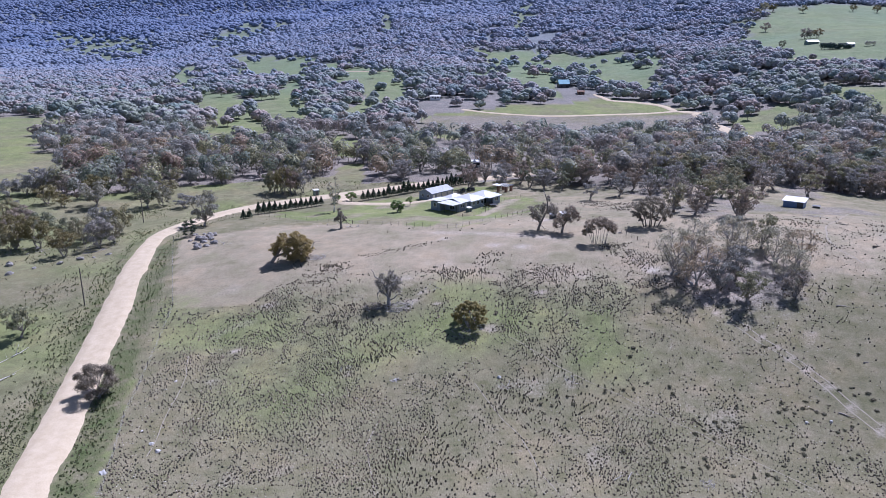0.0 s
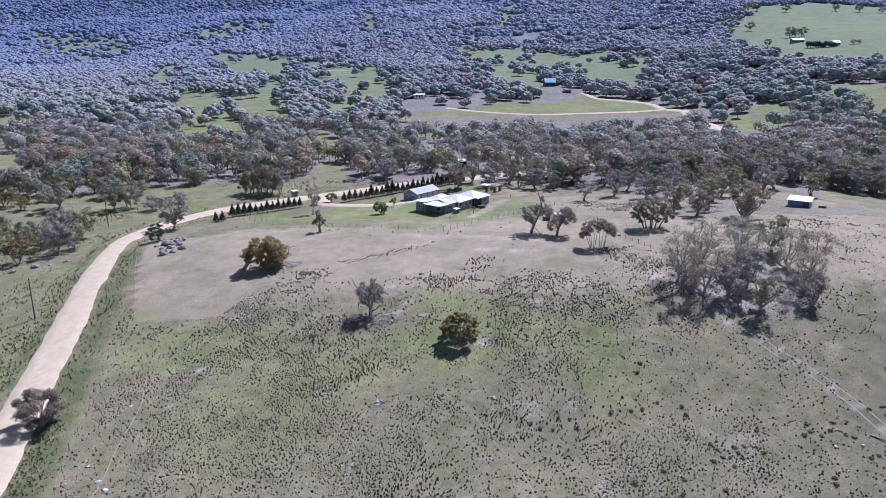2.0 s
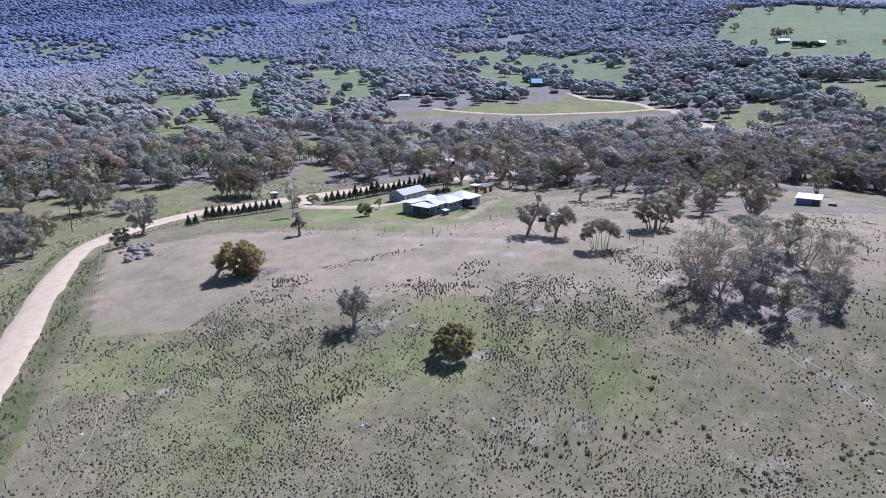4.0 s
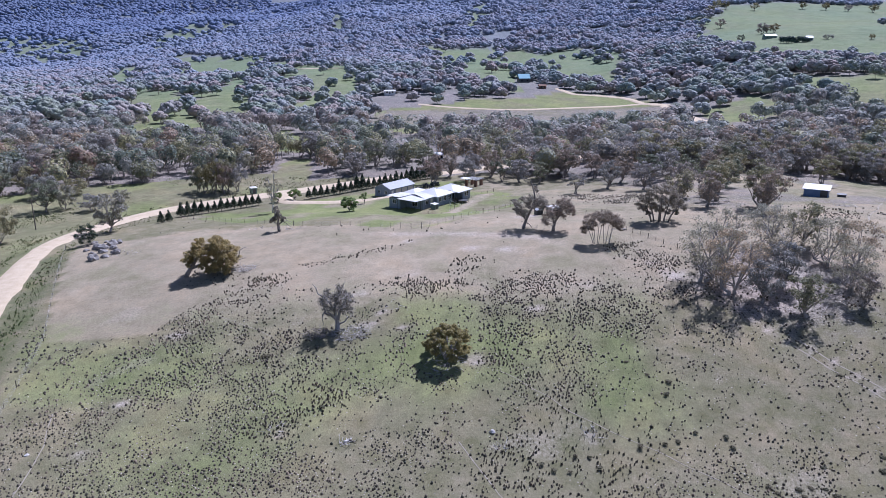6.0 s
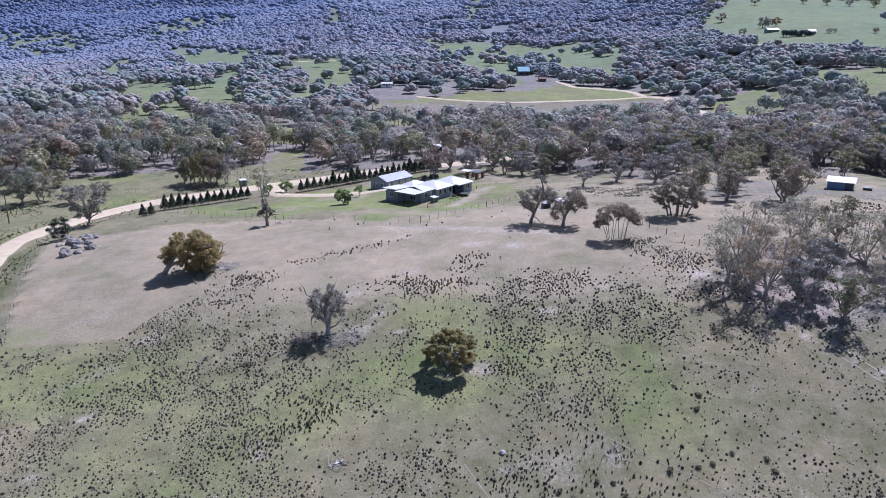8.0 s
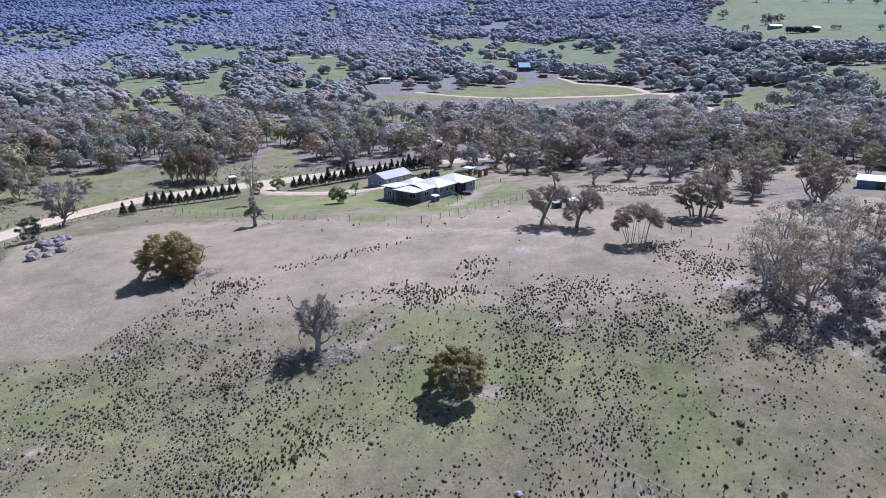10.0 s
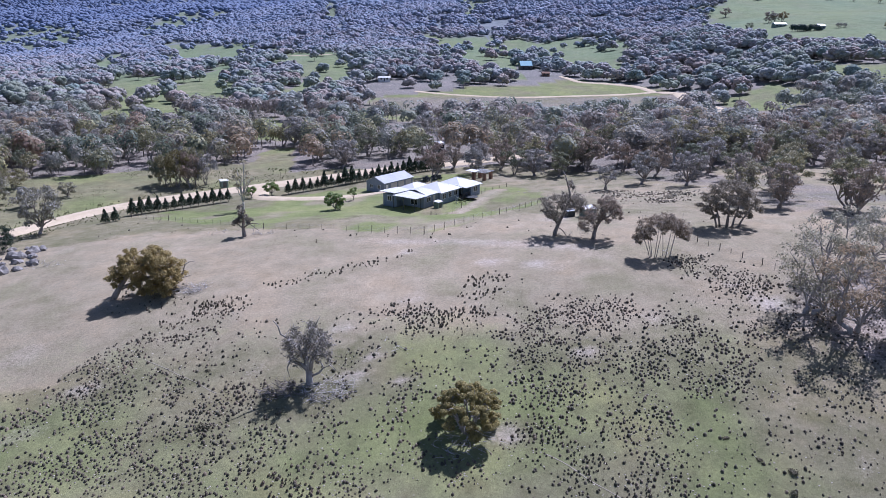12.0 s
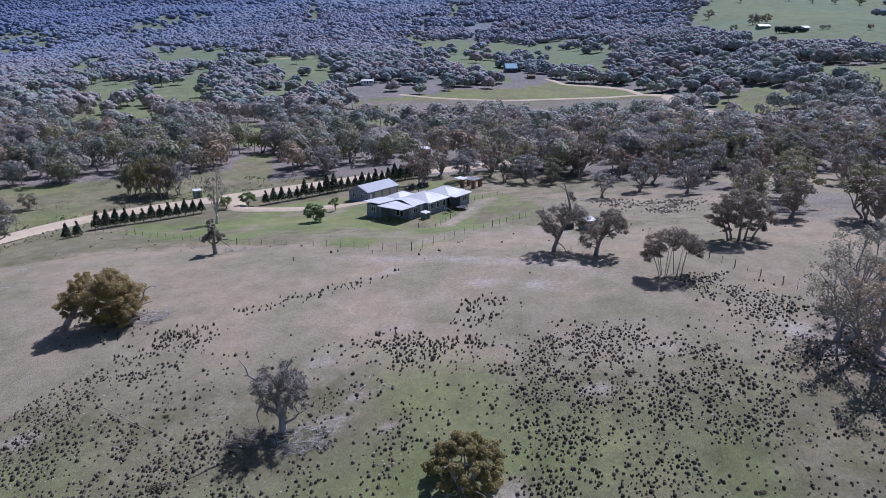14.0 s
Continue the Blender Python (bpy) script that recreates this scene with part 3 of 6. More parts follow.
def ribbon(name, line, width, label, lift=0.12, spread=0.5, kind_name="road"):
    """A road that follows the land, crowned, with ragged edges."""
    pts = [Vector((x, y, 0)) for x, y in line]
    dense = []
    for i in range(len(pts) - 1):
        p0, p1, p2, p3 = pts[max(i - 1, 0)], pts[i], pts[i + 1], pts[min(i + 2, len(pts) - 1)]
        n = max(2, int((p2 - p1).length / 1.6))
        for k in range(n):
            t = k / n
            dense.append(0.5 * (2 * p1 + (p2 - p0) * t + (2 * p0 - 5 * p1 + 4 * p2 - p3) * t * t + (3 * p1 - p0 - 3 * p2 + p3) * t ** 3))
    dense.append(pts[-1])
    rng = random.Random(5)
    v, f, cols = [], [], 9
    for i, p in enumerate(dense):
        d = (dense[min(i + 1, len(dense) - 1)] - dense[max(i - 1, 0)]).normalized()
        side = Vector((d.y, -d.x, 0))
        for k in range(cols):
            s = k / (cols - 1) * 2 - 1
            e = rng.uniform(-1, 1) * spread if k in (0, cols - 1) else 0
            q = p + side * (s * (width / 2 + e * 0.5 + (0.8 if k in (0, cols - 1) else 0)))
            edge = -0.45 if k in (0, cols - 1) else 0.0
            rut = -0.03 if k in (2, 6) else 0.0
            v.append((q.x, q.y, gz(q.x, q.y) + lift + edge + rut + 0.06 * (1 - s * s)))
    for i in range(len(dense) - 1):
        for k in range(cols - 1):
            a = i * cols + k
            f.append((a, a + 1, a + cols + 1, a + cols))
    tagged(new(name, mesh_of(name, v, f, [mat_gravel], True)), label, kind_name, kind="structure")


make_ground()
ribbon("road", ROAD, 5.2, "pale pinkish gravel country road with ragged edges", 0.32, 0.22)
ribbon("far_road", FAR_ROAD[:6], 7.0, "pale gravel road across the valley floor", 0.5)
ribbon("far_track", FAR_ROAD[5:], 3.4, "pale gravel track across the valley flat", 0.5)
ribbon("far_track", FAR_BRANCH, 4.0, "pale gravel side track", 0.5)
ribbon("driveway", DRIVE, 3.2, "pale gravel driveway beside the lawn", 0.24)

# ---- trees ----
def leaf_cards(rng, centres, radii, per, size, flat=0.75):
    """Leaf sprays scattered in the shells of many clumps: lozenges of four corners."""
    c = np.repeat(np.asarray(centres), per, 0)
    r = np.repeat(np.asarray(radii), per)[:, None]
    n = len(c)
    d = rng.normal(size=(n, 3))
    d /= np.linalg.norm(d, axis=1)[:, None]
    d[:, 2] = np.where(d[:, 2] < -0.3, -d[:, 2], d[:, 2])
    p = c + d * r * rng.uniform(0.5, 1.1, (n, 1)) * np.array([1, 1, flat])
    nrm = d * 0.9 + rng.normal(size=(n, 3)) * 0.45 + np.array([0, 0, 0.2])
    nrm /= np.linalg.norm(nrm, axis=1)[:, None]
    t = np.cross(nrm, rng.normal(size=(n, 3)))
    t /= np.linalg.norm(t, axis=1)[:, None] + 1e-9
    b = np.cross(nrm, t)
    s = size * rng.uniform(0.6, 1.35, (n, 1))
    v = np.stack([p - t * s, p + t * s + b * s * 0.5, p + t * s * 0.3 - b * s * 0.75], 1).reshape(-1, 3)
    return v, np.arange(3 * n).reshape(n, 3)


def gum_meshes(seed, h, w, mat, clumps=26, per=90, size=0.3, stems=1, low=0.28, open_=0.0, bark=None, dead=0, deep=0.0, ragged=0.0, girth=1.0):
    """Trunk and limbs, and a crown of leaf clumps: two meshes for a tree h high and w wide."""
    rng = np.random.default_rng(seed)
    wood = Shape()
    rx, golden = w / 2, 2.39996
    lobes = max(6, clumps // 3)
    cz, rz = h * (low + 1) / 2, h * (1 - low) / 2
    hub, cen, rad, own = [], [], [], []
    for i in range(lobes):
        u = 1 - (i + 0.5) / lobes * (1.5 + deep)
        a = i * golden + rng.uniform(-0.4, 0.4)
        q = math.sqrt(max(0.08, 1 - u * u))
        k = rng.uniform(0.62 - ragged, 0.8 + 0.15 * ragged)
        lr = min(rx, rz * 1.5) * rng.uniform(0.35, 0.5)
        hub.append(Vector((math.cos(a) * q * rx * k, math.sin(a) * q * rx * k, cz + u * rz * k)))
        for _ in range(max(3, round(clumps / lobes))):
            d = rng.normal(size=3) + np.array([math.cos(a) * 0.4, math.sin(a) * 0.4, 0.4])
            d /= np.linalg.norm(d)
            cen.append(tuple(hub[-1] + Vector(d * lr * np.array([0.62, 0.62, 0.5]))))
            rad.append(lr * rng.uniform(0.5, 0.68) * (1 - 0.22 * open_))
            own.append(i)
    r0 = 0.034 * h * girth / math.sqrt(stems)
    for s in range(stems):
        a = 2 * math.pi * s / stems + rng.uniform(0, 1)
        base = Vector((math.cos(a), math.sin(a), 0)) * (0.045 * w if stems > 1 else 0)
        lean = Vector((rng.uniform(-0.07, 0.07) * h, rng.uniform(-0.07, 0.07) * h, 0)) + base * (1.6 if stems > 1 else 0)
        top = base + lean + Vector((0, 0, h * (low * 0.55 + 0.1)))
        wood.tube([base + Vector((0, 0, -0.3)), base * 1.02 + Vector((0, 0, 0.05 * h)), (base + top) / 2 + Vector((rng.uniform(-0.1, 0.1), rng.uniform(-0.1, 0.1), 0.02 * h)), top], [r0 * 1.6, r0 * 1.15, r0 * 0.95, r0 * 0.8], 7)
        for i in range(s, lobes, stems):
            p = hub[i]
            mid = top.lerp(p, 0.5) + Vector((rng.uniform(-0.07, 0.07) * w, rng.uniform(-0.07, 0.07) * w, rng.uniform(-0.04, 0.03) * h))
            wood.tube([top - Vector((0, 0, 0.1)), top.lerp(mid, 0.5) + Vector((0, 0, 0.02 * h)), mid, p], [r0 * 0.6, r0 * 0.46, r0 * 0.36, r0 * 0.2], 5, False)
            for c, o in zip(cen, own):
                if o != i:
                    continue
                c = Vector(c)
                wood.tube([mid.lerp(p, 0.6), p.lerp(c, 0.4) + Vector(rng.normal(size=3) * 0.02 * w), c], [r0 * 0.2, r0 * 0.13, r0 * 0.05], 3, False)
                for _ in range(dead):
                    e = c + Vector(rng.normal(size=3) * 0.08 * w) + Vector((0, 0, 0.03 * h))
                    m2 = c.lerp(e, 0.5) + Vector(rng.normal(size=3) * 0.02 * w)
                    wood.tube([p.lerp(c, 0.7), m2, e], [r0 * 0.11, r0 * 0.08, r0 * 0.03], 3, False)
    trunk = wood.mesh("trunk", bark or mat_bark, True)
    crown = None
    if per:
        v, f = leaf_cards(rng, cen, rad, per, size)
        crown = mesh_of("crown", v, f, [mat])
    return trunk, crown


def shaped_meshes(seed, limbs, masses, mat, per, size, bark, dead=0, subs=6, flat=0.85):
    """A tree of given limbs (points, thick and thin end) and leaf masses (x, y, z, radius)."""
    rng = np.random.default_rng(seed)
    wood, cen, rad, joints = Shape(), [], [], []
    for pts, r0, r1 in limbs:
        n = len(pts)
        wood.tube(pts, [r0 + (r1 - r0) * i / (n - 1) for i in range(n)], 8)
        for (a, b), i in zip(zip(pts, pts[1:]), range(n)):
            for t in (0.35, 0.7, 1.0):
                if i or t > 0.9:
                    joints.append((Vector(a).lerp(Vector(b), t), r0 + (r1 - r0) * (i + t) / (n - 1)))
    for x, y, z, r in masses:
        c = Vector((x, y, z))
        p, pr = min(joints, key=lambda q: (q[0] - c).length + 0.8 * max(0, q[0].z - c.z))
        w = min(0.09, pr * 0.7)
        mid = p.lerp(c, 0.5) + Vector(rng.normal(size=3) * 0.12 * (c - p).length) - Vector((0, 0, 0.06 * (c - p).length))
        wood.tube([p, p.lerp(mid, 0.5) + Vector(rng.normal(size=3) * 0.05), mid, mid.lerp(c, 0.6) + Vector(rng.normal(size=3) * 0.1), c], [w, w * 0.8, w * 0.62, w * 0.45, w * 0.28], 5, False)
        for _ in range(subs):
            d = rng.normal(size=3)
            d /= np.linalg.norm(d)
            e = c + Vector(d * r * rng.uniform(0.45, 0.75) * np.array([1, 1, flat]))
            cen.append(tuple(e))
            rad.append(r * rng.uniform(0.34, 0.5))
            wood.tube([mid.lerp(c, 0.7), c.lerp(e, 0.4) + Vector(rng.normal(size=3) * 0.08 * r), e], [w * 0.34, w * 0.22, 0.012], 4, False)
            for _ in range(dead):
                q = e + Vector(rng.normal(size=3) * 0.5 * r)
                wood.tube([c.lerp(e, 0.6), e.lerp(q, 0.5) + Vector(rng.normal(size=3) * 0.12 * r), q], [w * 0.24, 0.022, 0.01], 3, False)
    v, f = leaf_cards(rng, cen, rad, per, size, flat)
    return wood.mesh("trunk", bark, True), mesh_of("crown", v, f, [mat])


def deepened(flat_masses, reach, seed):
    """Masses seen in elevation (x, z, radius), repeated to the front and the back."""
    rng = random.Random(seed)
    out = []
    for x, z, r in flat_masses:
        for k in (-1, 0, 1):
            q = r * (1 if k == 0 else rng.uniform(0.7, 0.95))
            out.append((x + rng.uniform(-0.3, 0.3) * abs(k), k * reach * rng.uniform(0.7, 1.1), z - 0.25 * abs(k) * r, q))
    return out


def tree(name, meshes, x, y, label, rz=0.0, scale=1.0, group="", slim=1.0):
    ob = empty(name, x, y, gz(x, y) - 0.05, rz)
    ob.scale = (scale * slim, scale * slim, scale)
    part("trunk", meshes[0], ob)
    if meshes[1]:
        part("crown", meshes[1], ob)
    return tagged(ob, label, "tree", group)


rnd = random.Random(11)
# the trees that stand alone on the hill
big = shaped_meshes(1, [([(-0.5, 0, -0.4), (0.0, 0, 0.6), (0.9, 0, 2.0), (2.0, 0.3, 3.6), (3.6, 0.2, 5.0)], 0.5, 0.22), ([(0.9, 0, 1.6), (3.2, -0.4, 2.6), (5.4, -0.3, 3.4), (7.4, 0.2, 4.0)], 0.3, 0.14), ([(7.4, 0.6, -0.3), (7.6, 0.4, 1.2), (7.0, 0.2, 2.6)], 0.26, 0.16),
                        ([(8.4, 0.4, 2.6), (9.6, 0.3, 3.6), (10.0, 0.2, 4.9), (10.9, 0.2, 5.4), (11.5, 0.3, 5.2)], 0.11, 0.03), ([(8.2, 0.2, 2.6), (9.6, 0.0, 3.0), (11.0, -0.2, 3.5)], 0.09, 0.03)],
                    deepened([(0.7, 4.0, 1.35), (0.9, 2.9, 0.9), (2.1, 5.4, 1.6), (2.7, 6.7, 1.1), (3.4, 4.5, 1.8), (4.8, 6.0, 1.9), (5.4, 7.0, 1.4), (6.1, 4.8, 2.0), (7.0, 5.9, 1.6), (8.0, 4.7, 1.6), (8.4, 3.1, 1.5), (6.2, 3.1, 1.7), (3.6, 2.9, 1.4), (7.6, 1.7, 1.4), (5.2, 1.9, 1.4), (4.2, 1.4, 1.0)], 1.9, 4), mat_gold, 150, 0.105, mat_bark, 0, 8)
tree("gum_tree", big, -41.4, 165.6, "dense golden-olive snow gum leaning from a thick trunk", 0)
bare = shaped_meshes(2, [([(0.1, 0, -0.4), (0.0, 0, 0.4), (0.05, 0, 1.3), (-0.2, 0.1, 2.3), (-0.3, 0.2, 3.6), (-0.1, 0.1, 4.8)], 0.46, 0.2), ([(-0.1, 0, 1.9), (-0.9, -0.2, 2.7), (-1.9, -0.2, 3.1)], 0.26, 0.13), ([(0.15, 0, 1.8), (0.4, 0.1, 2.9), (1.0, 0.2, 4.1), (1.5, 0.2, 5.2), (1.2, 0.2, 6.2)], 0.26, 0.08),
                         ([(-0.3, 0.1, 3.2), (-1.1, 0, 4.8), (-2.0, -0.1, 5.7), (-2.8, -0.2, 6.3), (-3.0, -0.2, 7.2), (-3.5, -0.2, 7.9)], 0.16, 0.04), ([(0.3, -0.1, 1.1), (1.2, -0.3, 1.6), (1.7, -0.3, 2.2), (1.3, -0.3, 3.0)], 0.15, 0.05), ([(1.4, -0.3, 2.0), (2.5, -0.4, 2.6), (3.1, -0.5, 1.9)], 0.06, 0.02), ([(-1.9, -0.2, 3.1), (-2.3, -0.3, 2.3), (-2.1, -0.3, 1.2)], 0.1, 0.03), ([(-0.1, 0.1, 4.6), (0.4, 0.1, 6.0), (1.0, 0.1, 7.2), (1.5, 0, 8.1)], 0.12, 0.03)],
                     deepened([(-1.6, 4.2, 0.95), (-0.7, 5.4, 1.1), (0.2, 6.3, 1.0), (1.2, 5.9, 1.0), (0.2, 4.4, 1.1), (-0.7, 3.4, 0.9), (1.6, 4.6, 0.9), (-1.3, 6.2, 0.8), (0.9, 3.5, 0.7), (-2.2, 4.9, 0.7), (1.9, 3.4, 0.7), (0.6, 7.0, 0.8), (2.0, 5.5, 0.8)], 1.3, 5), mat_twigs, 30, 0.075, mat_grey_bark, 5, 6)
tree("half_dead_gum", bare, -11.4, 140.1, "half-dead gum with a pale trunk and bleached twigs", 0)
dome = shaped_meshes(3, [([(0.25 * math.cos(a), 0.25 * math.sin(a), -0.3), (0.7 * math.cos(a + 0.2), 0.7 * math.sin(a + 0.2), 0.8), (1.3 * math.cos(a), 1.3 * math.sin(a), 2.0), (1.6 * math.cos(a - 0.2), 1.6 * math.sin(a - 0.2), 3.1)], 0.13, 0.05) for a in (0.2, 0.9, 1.7, 2.5, 3.1, 3.9, 4.6, 5.2, 5.8)] + [([(0, 0, -0.3), (0.1, 0.1, 2.0), (0.0, 0.0, 3.6)], 0.14, 0.05)],
                     [(q * math.cos(i * 2.4), q * math.sin(i * 2.4), z, 0.95) for i, (q, z) in enumerate([(0.2, 4.6), (0.9, 4.5), (1.0, 4.4), (1.3, 4.2), (1.4, 4.3), (1.5, 4.1), (1.3, 4.3), (2.3, 3.4), (2.4, 3.5), (2.3, 3.3), (2.5, 3.4), (2.3, 3.5), (2.4, 3.2), (2.6, 3.3), (2.9, 2.2), (2.8, 2.4), (3.0, 2.1), (2.8, 2.3), (2.9, 2.0), (2.8, 2.4), (2.9, 2.2), (2.8, 1.2), (3.0, 1.3), (2.6, 1.1), (2.9, 1.2)])], mat_gold, 240, 0.095, mat_grey_bark, 1, 8)
tree("gum_tree", dome, 5.3, 131.2, "round golden-olive gum with many thin spreading stems", 0)
stub = shaped_meshes(4, [([(0.1, 0, -0.3), (0.0, 0, 0.6), (-0.1, 0, 1.7), (0.1, 0, 2.8), (-0.3, 0, 4.2), (-0.5, 0, 5.6)], 0.42, 0.07), ([(0, 0, 1.6), (1.0, 0.1, 2.3), (2.0, 0.1, 2.4), (3.0, 0.2, 2.1)], 0.16, 0.04), ([(0, 0, 1.3), (-0.9, 0.1, 2.2), (-1.5, 0, 2.6)], 0.15, 0.05), ([(1.0, 0.1, 2.3), (2.0, -0.1, 1.6), (2.8, -0.2, 1.0)], 0.08, 0.03)],
                     deepened([(-0.8, 3.0, 0.9), (0.1, 3.6, 0.9), (-0.3, 4.6, 0.8), (-1.4, 2.6, 0.6), (0.9, 2.9, 0.7), (-0.4, 5.5, 0.5)], 0.9, 11), mat_dusk, 70, 0.1, mat_bark, 2, 6)
tree("gum_tree", stub, -28.6, 193.0, "small gum with a stout trunk and bare pale branches", 0)
tall_dead = gum_meshes(5, 12.5, 5.2, mat_grey, 33, 70, 0.12, low=0.12, deep=0.3, bark=mat_dead, dead=5, ragged=0.35, girth=0.62)
tree("dead_gum", tall_dead, -36.0, 229.0, "tall bleached dead gum with sparse leaves", 0)
leaning = shaped_meshes(6, [([(-0.1, 0, -0.3), (0.0, 0, 0.7), (0.5, 0, 2.1), (1.5, 0.1, 4.3), (2.1, 0.1, 5.8), (2.1, 0.1, 7.2), (1.6, 0, 8.8), (1.2, 0, 10.1), (0.7, 0, 10.9)], 0.38, 0.03), ([(0.4, 0, 1.9), (-0.6, -0.2, 3.4), (-1.7, -0.2, 4.6), (-2.6, -0.3, 6.0)], 0.22, 0.06), ([(1.6, 0.1, 4.4), (2.9, 0.2, 5.2), (4.2, 0.2, 5.8)], 0.17, 0.05), ([(0.5, 0, 1.4), (1.2, -0.4, 0.9), (1.7, -0.5, 0.1)], 0.1, 0.04), ([(1.5, 0, 9.2), (0.6, 0, 10.0), (0.1, 0.1, 10.1)], 0.06, 0.02)],
                        deepened([(-0.4, 4.2, 1.3), (-1.3, 5.0, 1.2), (-2.2, 5.9, 0.9), (-0.4, 3.1, 1.1), (0.6, 5.0, 1.1), (2.4, 5.7, 1.1), (3.4, 6.2, 1.3), (4.3, 5.7, 1.1), (2.8, 4.7, 1.0), (2.2, 8.6, 0.8), (-0.2, 6.4, 1.0), (1.2, 6.6, 1.0), (3.9, 4.8, 0.8), (-1.8, 4.0, 0.8)], 1.6, 6), mat_dusk, 28, 0.1, mat_bark, 3, 7)
tree("gum_tree", leaning, 24.9, 178.9, "tall leaning gum with a bleached dead top", 0)
forked = shaped_meshes(7, [([(0, 0, -0.3), (0.1, 0, 0.8), (0.4, 0, 2.0), (1.0, 0, 3.0), (2.2, 0.1, 3.6), (3.2, 0.1, 4.2)], 0.38, 0.09), ([(0.3, 0, 1.7), (-0.4, -0.1, 3.2), (-0.3, 0, 4.6)], 0.22, 0.07), ([(1.0, 0, 3.0), (1.6, 0.2, 4.6), (2.2, 0.2, 6.0)], 0.16, 0.05)],
                       deepened([(-0.3, 4.4, 1.3), (0.9, 5.0, 1.2), (2.2, 6.3, 1.2), (1.2, 6.0, 0.9), (3.6, 4.8, 1.0), (4.1, 3.9, 0.8), (2.6, 4.6, 1.1), (-1.7, 2.2, 1.0), (-0.9, 3.2, 1.1), (3.0, 5.6, 1.1), (0.6, 3.6, 1.1), (1.8, 3.6, 0.9)], 1.7, 7), mat_dusk, 38, 0.1, mat_bark, 3, 7)
tree("gum_tree", forked, 30.5, 176.1, "grey-brown gum with a short forked dark trunk", 0)
STEMS = [(-0.6, -1.9), (-0.4, -0.9), (-0.2, -0.2), (0.1, 0.6), (1.3, 1.2), (1.5, 1.9), (2.1, 2.6), (2.3, 3.6), (-0.8, -2.8)]
stemmy = shaped_meshes(8, [([(b, 0.3 * math.sin(i * 2), -0.3), (b + (t - b) * 0.2, 0.5 * math.sin(i * 2), 1.0), (b + (t - b) * 0.6, 0.9 * math.sin(i * 2), 3.0), (t, 1.3 * math.sin(i * 2), 5.0)], 0.07, 0.03) for i, (b, t) in enumerate(STEMS)],
                       deepened([(-2.6, 4.0, 1.1), (-1.7, 5.2, 1.2), (-0.6, 5.7, 1.2), (0.4, 6.0, 1.1), (1.5, 5.9, 1.2), (2.6, 5.6, 1.2), (3.6, 5.1, 1.3), (4.3, 4.2, 1.0), (0.6, 4.7, 1.1), (3.0, 4.3, 0.9), (-2.9, 3.0, 0.8), (-1.0, 4.3, 0.9), (1.9, 4.6, 0.9), (3.9, 3.3, 0.7), (-1.9, 3.6, 0.7)], 1.4, 8), mat_rust, 44, 0.09, mat_grey_bark, 1, 8)
tree("gum_tree", stemmy, 37.2, 166.2, "many-stemmed rust-brown gum with bare pale stems", 0)
bushy = shaped_meshes(9, [([(b, 0.5 * math.sin(i * 2.3), -0.3), (b * 1.3, 0.8 * math.sin(i * 2.3), 1.4), (b * 1.9, 1.4 * math.sin(i * 2.3), 3.4), (b * 2.3, 1.7 * math.sin(i * 2.3), 5.0)], 0.2, 0.07) for i, b in enumerate((-1.6, -0.9, -0.3, 0.3, 1.0, 1.7))],
                      deepened([(-3.6, 5.2, 1.4), (-2.3, 6.4, 1.5), (-0.8, 7.0, 1.5), (0.8, 7.1, 1.5), (2.3, 6.5, 1.5), (3.7, 5.3, 1.4), (-4.2, 3.6, 1.2), (4.3, 3.6, 1.2), (-2.2, 4.4, 1.4), (0.2, 5.0, 1.5), (2.3, 4.4, 1.4), (-3.0, 2.6, 1.0), (3.2, 2.4, 1.1), (-1.0, 3.0, 1.0), (1.0, 2.8, 1.0)], 2.0, 9), mat_dusk, 75, 0.11, mat_bark, 1, 7)
tree("gum_tree", bushy, 53.8, 178.6, "bushy grey-brown gum with several dark stems", 0)
tree("gum_tree", gum_meshes(10, 6.2, 7.0, mat_rust, 36, 420, 0.11, low=-0.04, deep=0.4), -59.4, 110.8, "rust-brown gum on the road verge", 0)
tree("shade_tree", gum_meshes(12, 3.6, 4.6, mat_green, 36, 260, 0.15, low=0.04, deep=0.4), -14.5, 221.2, "bright green round garden tree on the lawn", 0)
tree("shade_tree", gum_meshes(13, 2.9, 2.4, mat_green, 18, 180, 0.13, low=0.22), -11.2, 235.0, "small green garden tree beside the drive", 0)
tree("shade_tree", gum_meshes(14, 3.2, 3.6, mat_green, 30, 220, 0.14, low=0.05), -32.8, 249.4, "bright green shrub by the drive", 0)
tree("shade_tree", gum_meshes(15, 2.8, 3.0, mat_green, 24, 220, 0.13, low=0.02), -37.8, 247.8, "small bright green shrub at the road", 0)

# ---- groves of gums, each tree a thing ----
GROVE = [gum_meshes(20 + i, 10.5, 9.4, mat_gum, 36, 80, 0.235, stems=1 + i % 2 * 2, low=(0.02, 0.14, -0.04, 0.1)[i % 4], open_=0.25, deep=0.45, ragged=0.28) for i in range(6)]
LABELS = ["grey-green gum with dark trunk", "grey-brown gum with several stems", "dull green gum with spreading crown", "brown-tinged gum with bare trunk", "grey gum with rounded crown", "open-crowned gum with pale limbs"]


